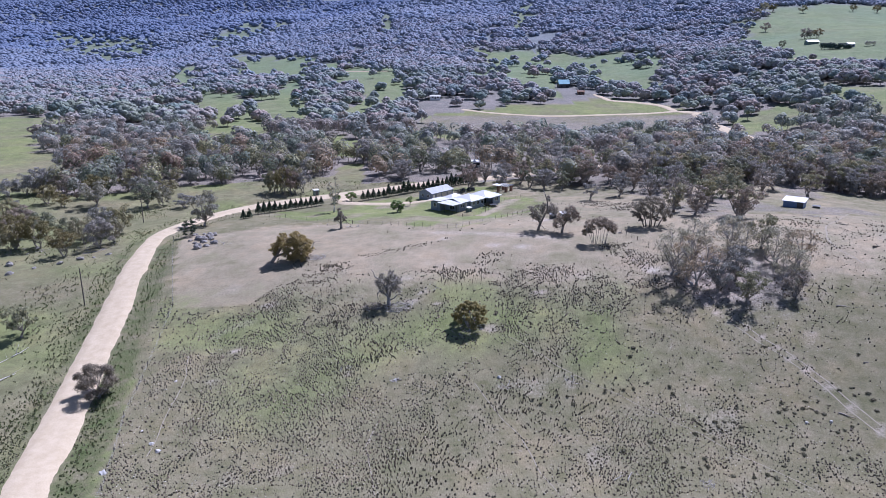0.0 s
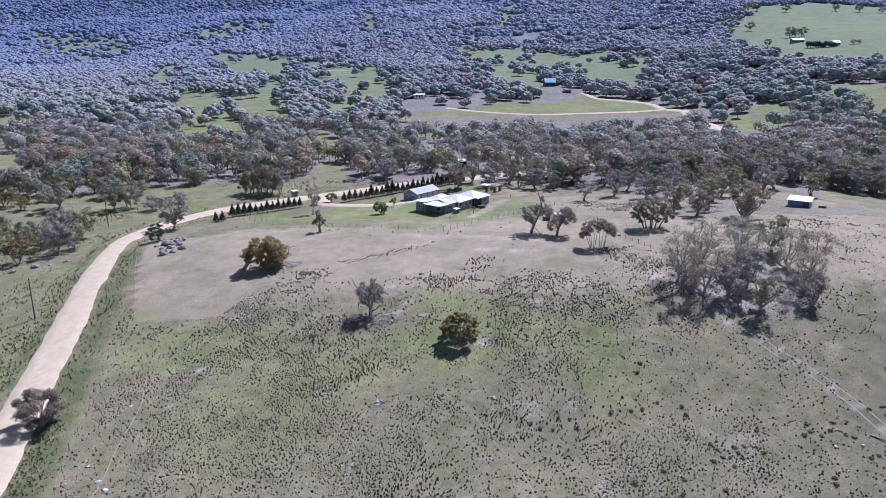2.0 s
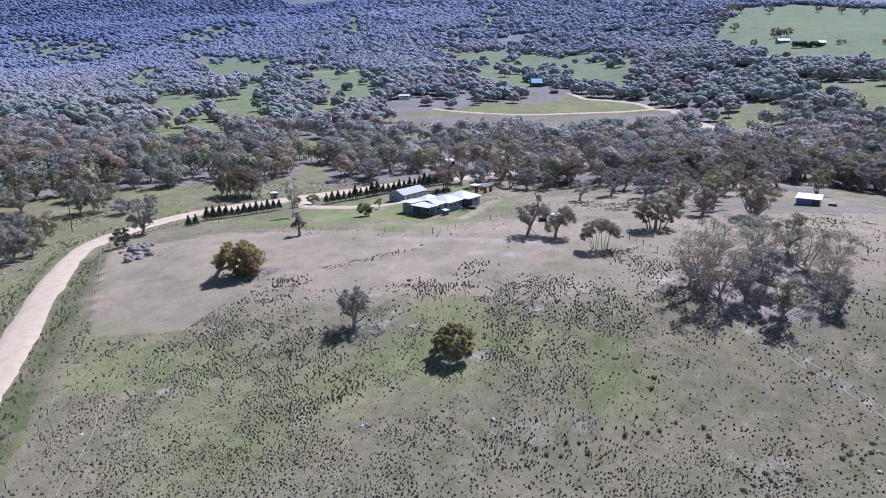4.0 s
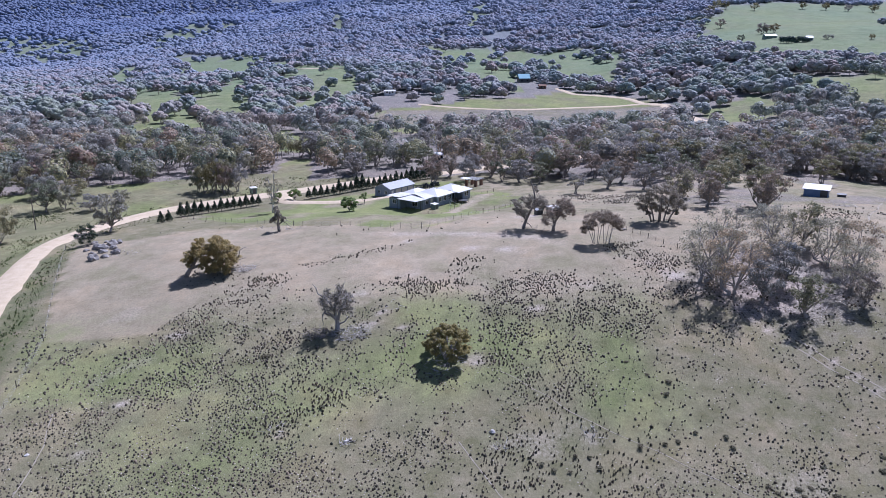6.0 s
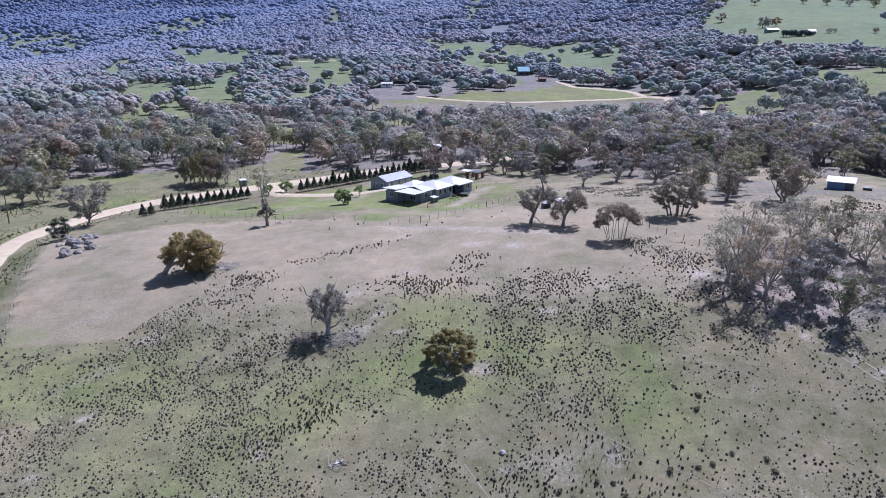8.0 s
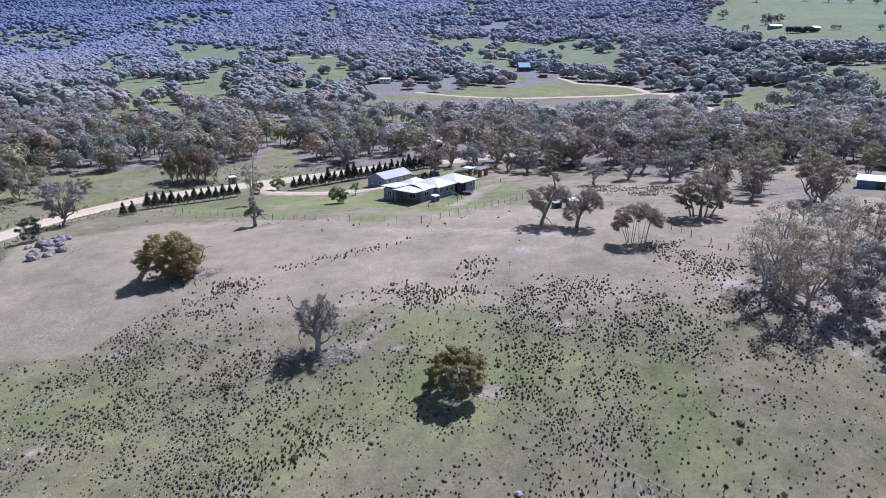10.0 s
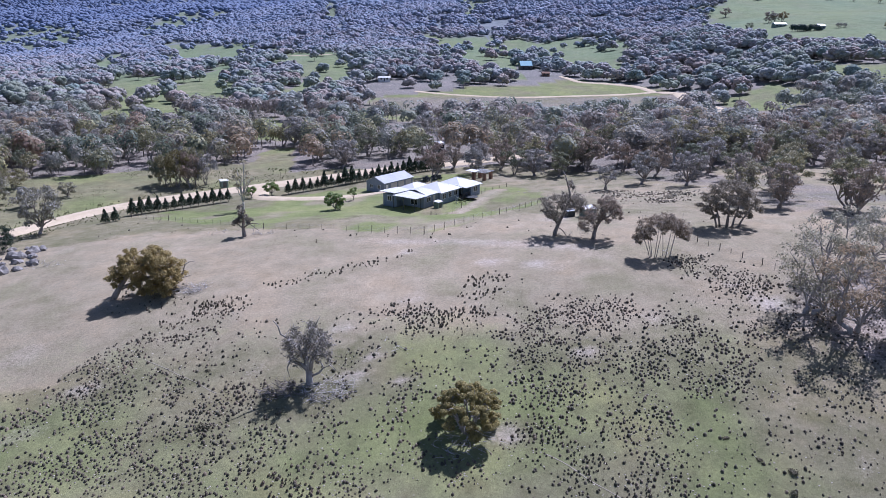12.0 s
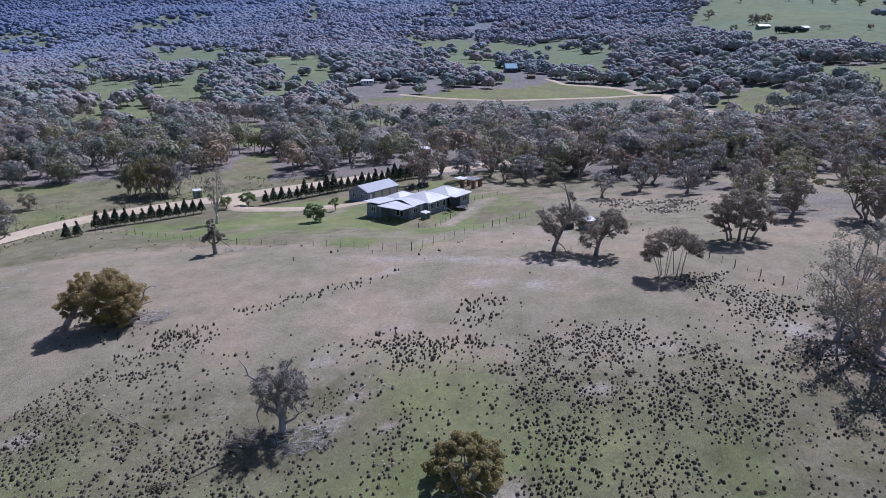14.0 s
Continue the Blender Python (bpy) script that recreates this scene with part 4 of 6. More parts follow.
FULL = [gum_meshes(50 + i, 8.0, 9.2, (mat_gum, mat_gum, mat_olive, mat_gum, mat_gum, mat_pine)[i], 40, 120, 0.2, stems=(1, 3, 2, 1, 4, 3)[i], low=(0.16, 0.06, 0.12, 0.1, 0.04, 0.02)[i], deep=0.3, ragged=0.12, dead=i % 2) for i in range(6)]
GREY = [gum_meshes(30 + i, 10.5, 9.4, mat_grey, 42, 72, 0.15, stems=2 + i * 2, low=0.0, open_=0.4, bark=mat_grey_bark, dead=2, deep=0.45, ragged=0.2) for i in range(3)]


def grove_tree(x, y, h, place, group, kinds=None):
    i = rnd.randrange(6)
    return tree("gum_tree", (kinds or GROVE)[i % len(kinds or GROVE)], x, y, LABELS[i] + " " + place, rnd.uniform(0, 360), h / 10.5, group)


for x, y, h in [(50.5, 147.5, 12), (53.5, 143, 12.5), (62.5, 144, 8.5), (57.4, 140.2, 8), (62, 135.5, 8), (65, 151, 11.5), (73.2, 149.7, 10.5), (72, 136.5, 6), (72.5, 141, 9.5), (57.5, 155, 11), (67, 159, 10), (74, 158.5, 9), (77.5, 148, 10)]:
    grove_tree(x, y, h, "in the grove", "trees of the grove", GREY if h > 9.2 else None)
for x, y, h in [(70.4, 207.6, 10), (83.5, 216, 10), (79.9, 186.5, 11.5), (78.5, 181, 10.5), (69.7, 191, 9), (79.5, 209, 9.5), (49.1, 231.3, 6.5), (76, 200, 10), (66, 198, 9), (60, 237, 9), (68, 229, 10), (74, 241, 9.5), (82, 233, 10), (90, 225, 9), (98, 237, 10), (105, 229, 9), (113, 239, 10), (67, 247, 9), (81, 246, 10), (95, 247, 9), (119, 227, 9)]:
    grove_tree(x, y, h, "behind the grove", "trees behind the grove")
# the pasture west of the road: place, width, height
WEST = [(-140, 246, 7, 5.6), (-132.6, 242, 4.7, 4), (-133, 253, 1.9, 2.5), (-121.7, 243, 8.9, 7.9), (-104, 244, 7.5, 7.5), (-100, 247, 6, 6.5), (-103, 262, 6.4, 5.2), (-91, 244, 5.6, 4.2), (-158.7, 254, 7.2, 6), (-155, 259, 8.4, 6.3), (-151, 261, 7.4, 5.6)]
WEST += [(-146, 237, 2.9, 3.1), (-140, 222, 7.6, 6), (-118.7, 189.3, 7.9, 8.4), (-112.7, 190.4, 7, 7.4), (-127, 207, 8, 7), (-120, 205, 7, 6.5), (-101.4, 182, 6, 6.2), (-102, 194.3, 6.5, 6.5), (-94.7, 188.5, 6.6, 7.6), (-100.8, 203, 7.5, 8), (-97.5, 206, 7.5, 7.6), (-108.8, 200, 6, 6)]
WEST += [(-119.4, 187.8, 4.7, 4), (-73.7, 212.7, 8, 8.2), (-85.4, 253.6, 4.1, 3.4), (-85.3, 133, 5.2, 5.4), (-93, 193, 6, 6.5), (-60.4, 263, 6, 8.5), (-56.5, 266, 6, 9), (-63.5, 264, 5.5, 8), (-59, 268, 6, 9), (-53.5, 265.5, 5.5, 7.5), (-66, 266, 5, 7), (-57, 262.5, 5, 8), (-111.8, 260, 8, 7), (-128, 258, 8, 7), (-142, 262, 8, 7)]
for x, y, w, h in WEST:
    full = tree("gum_tree", FULL[rnd.randrange(5)], x, y, LABELS[rnd.randrange(6)] + " on the roadside pasture", rnd.uniform(0, 360), 1.0, "trees west of the road")
    full.scale = (w / 7.8, w / 7.8, h / 6.9)
wattle = tree("wattle", FULL[5], -72.1, 195.3, "dark green bush beside the boulders", 0)
wattle.scale = (0.52, 0.52, 0.62)

# front rows of the woods
count = 0
while count < 215:
    x = rnd.uniform(-190, 260)
    y = 240 + 100 * rnd.random() ** 1.3
    if home_land(np.array([x]), np.array([y]))[0] or clear_land(np.array([x]), np.array([y]))[0]:
        continue
    if off_line(ROAD, np.array([x]), np.array([y]))[0][0] < 6 or rnd.random() < 0.1:
        continue
    grove_tree(x, y, rnd.uniform(7.0, 12.5), "at the edge of the woods", "front rows of the woods")
    count += 1

# the corner where the woods come down to the paddock
count = 0
while count < 70:
    x, y = rnd.uniform(22, 190), rnd.uniform(219, 268)
    if home_land(np.array([x]), np.array([y]))[0] or clear_land(np.array([x]), np.array([y]))[0] or inside(YARD, np.array([x]), np.array([y]))[0] or abs(math.hypot(x - 23, y - 257)) < 9:
        continue
    grove_tree(x, y, rnd.uniform(7.5, 12.5), "at the corner of the woods", "trees at the corner of the woods")
    count += 1

# ---- conifers along the road and the drive ----
def pine_meshes(seed, h, w):
    rng = np.random.default_rng(seed)
    wood = Shape().tube([(0, 0, -0.2), (0, 0, h * 0.5), (0, 0, h)], [0.07, 0.05, 0.015], 6)
    cen, rad = [], []
    for k in range(9):
        z = h * (0.14 + 0.8 * k / 9)
        r = w / 2 * (1 - k / 9.5)
        for j in range(5 if k < 6 else 3):
            a = j * 1.256 + k * 0.7
            cen.append((math.cos(a) * r * 0.62, math.sin(a) * r * 0.62, z))
            rad.append(max(0.12, r * 0.45))
            wood.tube([(0, 0, z - 0.1), (math.cos(a) * r * 0.8, math.sin(a) * r * 0.8, z + 0.1)], [0.02, 0.008], 3, False)
    v, f = leaf_cards(rng, cen, rad, 26, 0.14, 0.8)
    return wood.mesh("trunk", mat_darkwood), mesh_of("crown", v, f, [mat_pine])


PINES = [pine_meshes(60 + i, 3.0, 2.4) for i in range(3)]


def pine(x, y, h, label, group):
    tree("conifer", PINES[rnd.randrange(3)], x, y, label, rnd.uniform(0, 360), h / 2.7, group, 0.8)


for i in range(13):
    t = i / 12
    pine(-61.5 + 18.6 * t, 231 + 13.6 * t, (4.2 if i < 4 else 3.4) + rnd.uniform(-0.45, 0.45), "young dark conifer in the row along the lawn", "conifers along the lawn")
for x, y in ((-64.0, 221.5), (-62.6, 223.4)):
    pine(x, y, 3.3, "young conifer outside the fence", "pair of young conifers")
for i in range(24):
    t = i / 23
    pine(-28.8 + 41 * t, 250.5 + 27 * t, 3.6 + 1.2 * t + rnd.uniform(-0.8, 0.8), "dark conifer in the windbreak by the drive", "conifers of the windbreak")

# ---- the woods beyond, uncountable ----
def crown_cards(rng, x, y, z, r, h, n, size, low):
    """Crowns of many trees at once: lobes of leaf clumps, n triangles to a tree."""
    m = len(x)
    lobes = 7 if n >= 100 else 5 if n >= 40 else 3
    ld = rng.normal(size=(m, lobes, 3))
    ld /= np.linalg.norm(ld, axis=2)[:, :, None]
    ld[:, :, 2] = rng.uniform(-0.75, 0.95, (m, lobes))
    which = np.arange(n) % lobes
    lob = ld[:, which]
    d = rng.normal(size=(m, n, 3)) + lob * 0.7
    d /= np.linalg.norm(d, axis=2)[:, :, None]
    d[:, :, 2] = np.where(d[:, :, 2] < -0.75, -d[:, :, 2], d[:, :, 2])
    hz = h * (1 - low) / 2
    c = np.stack([x, y, z + h - hz], -1)[:, None]
    s3 = np.stack([r, r, hz], -1)[:, None]
    p = c + (lob * 0.5 + d * rng.uniform(0.46, 0.56, (m, n, 1))) * s3
    nrm = d + 0.35 * lob + rng.normal(size=(m, n, 3)) * 0.18 + np.array([0, 0, 0.3 if n >= 60 else 0.9 if n >= 40 else 1.7])
    nrm /= np.linalg.norm(nrm, axis=2)[:, :, None]
    t = np.cross(nrm, rng.normal(size=(m, n, 3)))
    t /= np.linalg.norm(t, axis=2)[:, :, None] + 1e-9
    b = np.cross(nrm, t)
    s = (size * r)[:, None, None] * rng.uniform(0.7, 1.3, (m, n, 1))
    tri = np.stack([p + t * s, p - t * s * 0.5 + b * s * 0.87, p - t * s * 0.5 - b * s * 0.87], 2)
    return tri.reshape(-1, 3)


def rough_ball(level):
    """Corners and triangles of a small round leaf mass."""
    bm = bmesh.new()
    bmesh.ops.create_icosphere(bm, subdivisions=level, radius=1)
    v, f = np.array([p.co[:] for p in bm.verts]), np.array([[p.index for p in q.verts] for q in bm.faces])
    bm.free()
    return v, f


def crown_masses(rng, x, y, z, r, h, lobes, level):
    """Crowns of many trees at once: each of several uneven leaf masses that overlap in a dome."""
    unit, tri = rough_ball(level)
    m, n = len(x), len(unit)
    i = (np.arange(lobes) + 0.5) / lobes
    a = rng.uniform(0, 6.28, (m, 1)) + np.arange(lobes) * 2.4 + rng.uniform(-0.5, 0.5, (m, lobes))
    up = 1 - 1.25 * i + rng.uniform(-0.15, 0.15, (m, lobes))
    out = np.sqrt(np.clip(1 - up * up, 0.05, 1)) * rng.uniform(0.5, 0.82, (m, lobes))
    big = 1.15 / math.sqrt(lobes) + 0.13
    rl = r[:, None] * rng.uniform(0.75, 1.2, (m, lobes)) * big
    hz = np.minimum(h * 0.42, r * 0.95)
    c = np.stack([x[:, None] + np.cos(a) * out * r[:, None], y[:, None] + np.sin(a) * out * r[:, None], (z + h - hz)[:, None] + up * hz[:, None] * 0.8 - 0.4 * rl], -1)
    k = 1 + rng.normal(size=(m, lobes, n, 1)) * 0.15
    p = c[:, :, None] + unit * k * rl[:, :, None, None] * np.array([1, 1, 0.72])
    f = (np.arange(m * lobes)[:, None, None] * n + tri).reshape(-1, 3)
    return p.reshape(-1, 3), f, lobes * n


def woods(name, y0, y1, step, n, size, radius, high, mat, label, seed, lobes=0, level=1, trunks=True):
    rng = np.random.default_rng(seed)
    gx, gy = np.meshgrid(np.arange(-0.76 * y1 - 40, 0.88 * y1 + 40, step), np.arange(y0, y1, step))
    x = gx.ravel() + rng.uniform(-0.5, 0.5, gx.size) * step
    y = gy.ravel() + rng.uniform(-0.5, 0.5, gx.size) * step
    keep = (x > -0.76 * y - 30) & (x < 0.88 * y + 30) & ~clear_land(x, y) & ~home_land(x, y)
    dens = 1.05 - 0.75 * smooth(0.55, 0.85, patchy(x, y, 34, 4)) - 0.25 * smooth(0.5, 0.8, patchy(x, y, 110, 6))
    keep &= rng.uniform(size=len(x)) < dens
    stray = clear_land(x, y) & ~inside(CLEARINGS["flat"], x, y) & ~inside(CLEARINGS["hillside"], x, y) & (rng.uniform(size=len(x)) < 0.02 + 0.3 * smooth(0.68, 0.85, patchy(x, y, 38, 9)) * smooth(420, 600, y) + 0.14 * smooth(1900, 2200, y)) & (x > -0.76 * y - 30) & (x < 0.88 * y + 30)
    keep |= stray
    keep &= y < 3000 - 1.3 * np.maximum(x, -900)
    for hx, hy, wide in ((118.5, 716, 11), (125, 662, 7), (-6.9, 634, 12), (140, 655, 10), (14.5, 316.5, 2.2), (25, 333, 1.8)):
        keep &= (np.abs(x - hx * y / hy) > wide) | (y < hy - 95) | (y > hy + 5)
    for line in (FAR_ROAD, FAR_BRANCH, ROAD):
        keep &= off_line(line, x, y)[0] > 8
    x, y = x[keep], y[keep]
    if y0 < 350:
        front = (y < 345) & (x > -190) & (x < 260)
        thin = ~front | (rng.uniform(size=len(x)) < 0.85)
        x, y = x[thin], y[thin]
    m = len(x)
    z = ground_z(x, y) - 0.2
    r = rng.uniform(*radius, m)
    h = rng.uniform(*high, m) * (0.75 + 0.25 * r / radius[1])
    tone = np.clip(0.5 + 0.6 * (patchy(x, y, 45, 7) - 0.5) + rng.normal(size=m) * 0.26, 0, 1)
    if lobes:
        v, f, each = crown_masses(rng, x, y, z, r, h, lobes, level)
        if n:
            extra = crown_cards(rng, x, y, z, r, h, n, size, 0.12)
            f = np.concatenate([f, len(v) + np.arange(len(extra)).reshape(-1, 3)])
            v = np.concatenate([v, extra])
    else:
        v = crown_cards(rng, x, y, z, r, h, n, size, 0.08)
        f, each = np.arange(len(v)).reshape(-1, 3), n * 3
    me = mesh_of(name, v, f, [mat], lobes > 0)
    attr(me, "tone", np.concatenate([np.repeat(tone, each), np.repeat(tone, n * 3)]) if lobes else np.repeat(tone, each))
    root = tagged(new(name, me), label, "woods", kind="stuff")
    if trunks:
        a = rng.uniform(0, 6.28, m)
        tr = 0.022 * h
        lean = rng.normal(size=(m, 2)) * 0.08 * h[:, None]
        rings = []
        for q, f in ((0.0, 1.0), (0.6, 0.55)):
            for k in range(3):
                rings.append(np.stack([x + lean[:, 0] * q + np.cos(a + k * 2.094) * tr * f, y + lean[:, 1] * q + np.sin(a + k * 2.094) * tr * f, z + h * q], -1))
        tv = np.stack(rings, 1).reshape(-1, 3)
        quad = np.array([[0, 1, 4, 3], [1, 2, 5, 4], [2, 0, 3, 5]])
        tf = (np.arange(m)[:, None, None] * 6 + quad).reshape(-1, 4)
        part("trunk", mesh_of("trunk", tv, tf, [mat_bark]), root)


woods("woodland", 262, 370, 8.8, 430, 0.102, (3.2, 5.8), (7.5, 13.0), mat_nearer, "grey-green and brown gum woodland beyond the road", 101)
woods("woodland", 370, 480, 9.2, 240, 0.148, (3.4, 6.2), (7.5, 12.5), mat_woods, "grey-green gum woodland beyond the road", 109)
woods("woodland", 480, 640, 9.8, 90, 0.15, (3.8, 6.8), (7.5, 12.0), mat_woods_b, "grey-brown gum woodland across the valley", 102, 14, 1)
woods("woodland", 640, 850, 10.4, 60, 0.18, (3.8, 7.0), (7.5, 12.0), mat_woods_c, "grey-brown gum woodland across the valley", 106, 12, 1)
# from here on the crowns carry haze in their colour
woods("woodland", 850, 1100, 11.2, 36, 0.22, (4.2, 7.4), (7.5, 12.0), mat_lilac, "gum woodland on the far slopes, grey-brown with painted haze blue", 105, 9, 1, False)
woods("woodland", 1100, 1400, 12.0, 0, 0, (4.6, 8.0), (7.5, 11.5), mat_lilac_b, "gum woodland on the far slopes, painted haze lilac", 107, 8, 1, False)
woods("hill_woods", 1400, 1900, 13.5, 0, 0, (5.4, 9.0), (7.5, 11.5), mat_hills, "gum forest on the rising hills, painted haze blue", 103, 5, 1, False)
woods("hill_woods", 1900, 2500, 16.0, 0, 0, (7.0, 11.0), (8.0, 12.0), mat_hills_b, "gum forest on the rising hills, painted haze blue", 108, 3, 1, False)
woods("range_forest", 2500, 4500, 18.5, 0, 0, (8.0, 13.0), (9.0, 14.0), mat_range, "distant forest on the range, painted haze blue", 104, 2, 1, False)

# ---- tussocks on the hill ----
def tussocks(name, x, y, size, seed, mat, label, blades=16, tall=1.0):
    rng = np.random.default_rng(seed)
    m = len(x)
    z = ground_z(x, y)
    a = rng.uniform(0, 6.28, (m, blades))
    lean = rng.uniform(0.0, 0.45, (m, blades))
    up = rng.uniform(0.6, 1.1, (m, blades)) * tall
    s = size[:, None]
    bx, by = x[:, None] + np.cos(a) * 0.4 * s, y[:, None] + np.sin(a) * 0.4 * s
    w = 0.42 * s
    p0 = np.stack([bx - np.sin(a) * w, by + np.cos(a) * w, np.broadcast_to(z[:, None] - 0.08, bx.shape)], -1)
    p1 = np.stack([bx + np.sin(a) * w, by - np.cos(a) * w, np.broadcast_to(z[:, None] - 0.08, bx.shape)], -1)
    tip = np.stack([x[:, None] + np.cos(a) * lean * s, y[:, None] + np.sin(a) * lean * s, z[:, None] + up * s], -1)
    v = np.stack([p0, p1, tip], 2).reshape(-1, 3)
    me = mesh_of(name, v, np.arange(len(v)).reshape(-1, 3), [mat])
    attr(me, "tone", np.repeat(np.clip(0.4 + 0.4 * wobble(x, y, 12, 6) + rng.normal(size=m) * 0.2, 0, 1), blades * 3))
    tagged(new(name, me), label, "grass", kind="stuff")


def clumps(name, x, y, size, seed, mat, label, squash=1.0):
    """Rounded tussocks: rough domes of five sides, with a ragged top."""
    rng = np.random.default_rng(seed)
    m = len(x)
    z = ground_z(x, y) + 0.12 * wobble(x, y, 5) + 0.25 * wobble(x, y, 17, 2)
    a = rng.uniform(0, 6.28, (m, 1)) + np.arange(5) * 1.2566
    rings = []
    for q, up, j in ((0.54, -0.12, 0.14), (0.4, 0.42, 0.13)):
        r = size[:, None] * (q + rng.uniform(-j, j, (m, 5)))
        rings.append(np.stack([x[:, None] + np.cos(a) * r, y[:, None] + np.sin(a) * r, z[:, None] + squash * size[:, None] * (up + rng.uniform(-j, j, (m, 5)))], -1))
    top = np.stack([x + rng.normal(size=m) * 0.06 * size, y + rng.normal(size=m) * 0.06 * size, z + squash * size * rng.uniform(0.8, 1.1, m)], -1)[:, None]
    v = np.concatenate(rings + [top], 1).reshape(-1, 3)
    tri = []
    for k in range(5):
        k2 = (k + 1) % 5
        tri += [(k, k2, 5 + k2), (k, 5 + k2, 5 + k), (5 + k, 5 + k2, 10)]
    f = (np.arange(m)[:, None, None] * 11 + np.array(tri)).reshape(-1, 3)
    me = mesh_of(name, v, f, [mat])
    attr(me, "tone", np.repeat(np.clip(0.4 + 0.5 * (patchy(x, y, 8, 6) - 0.5) + rng.normal(size=m) * 0.2, 0, 1), 11))
    tagged(new(name, me), label, "grass", kind="stuff")


# thick stands of tussock: centre and reach
STANDS = [(-36.6, 146.9, 3.8), (-36.9, 142.0, 4.2), (-25.5, 159.4, 2.8), (-29.0, 152.6, 3.3), (-27.6, 141.8, 3.8), (-24.7, 128.2, 5.6), (-21.4, 122.2, 3.8), (-17.2, 117.8, 2.6), (-13.3, 122.5, 2.9), (-36.3, 129.4, 3.4), (-43.9, 121.1, 4.5), (-54.5, 138.6, 3.3), (-34.8, 139.5, 2.5), (-19.8, 138.8, 3.2), (-21.0, 135.3, 3.4), (-2.8, 113.2, 3.2), (1.9, 114.8, 2.2), (10.7, 110.2, 3.1), (-30.5, 102.3, 8), (-7.6, 101.3, 7), (-40, 111, 4), (-26, 110, 5), (-31.8, 132.2, 2.2), (-26.9, 130.5, 2.4), (-22.2, 129.1, 2.2), (-28.0, 128.0, 2.6), (-16.9, 130.1, 2.0), (-35.2, 138.1, 2.2), (-20.8, 139.5, 1.6), (-14.5, 132.5, 2.0), (-26.7, 139.8, 1.8), (-10.2, 126.3, 2.2), (-5.1, 124.6, 2.0), (-32.5, 127.0, 3.0)]
MORE_STANDS = [(11.3, 159.9, 3.1), (0.0, 152.7, 3.3), (6.6, 152.6, 2.8), (15.7, 149.3, 3.7), (13.1, 143.8, 2.8), (19.7, 148.3, 3.3), (24.5, 142.7, 2.3), (34.5, 141.8, 4.1), (28.4, 140.0, 3.5), (15.6, 136.9, 3.2), (17.5, 124.9, 3.9), (23.5, 124.5, 2.5), (12.4, 130.5, 2.1), (41.7, 163.4, 2.6), (43.8, 159.7, 3.0), (45.2, 154.5, 2.6), (48, 157, 3), (45.3, 144.7, 2.5), (48.6, 226, 3), (51.2, 217.5, 4), (54.7, 206.0, 3.5), (26.1, 151.4, 2.5), (33.0, 137.4, 3.7), (24.2, 131.2, 3.4), (21.5, 141.0, 2.4), (19.6, 152.0, 2.7), (32.7, 146.1, 2.7), (0.5, 137.3, 1.7), (26, 100, 7), (58, 213, 3), (61, 217, 3)]


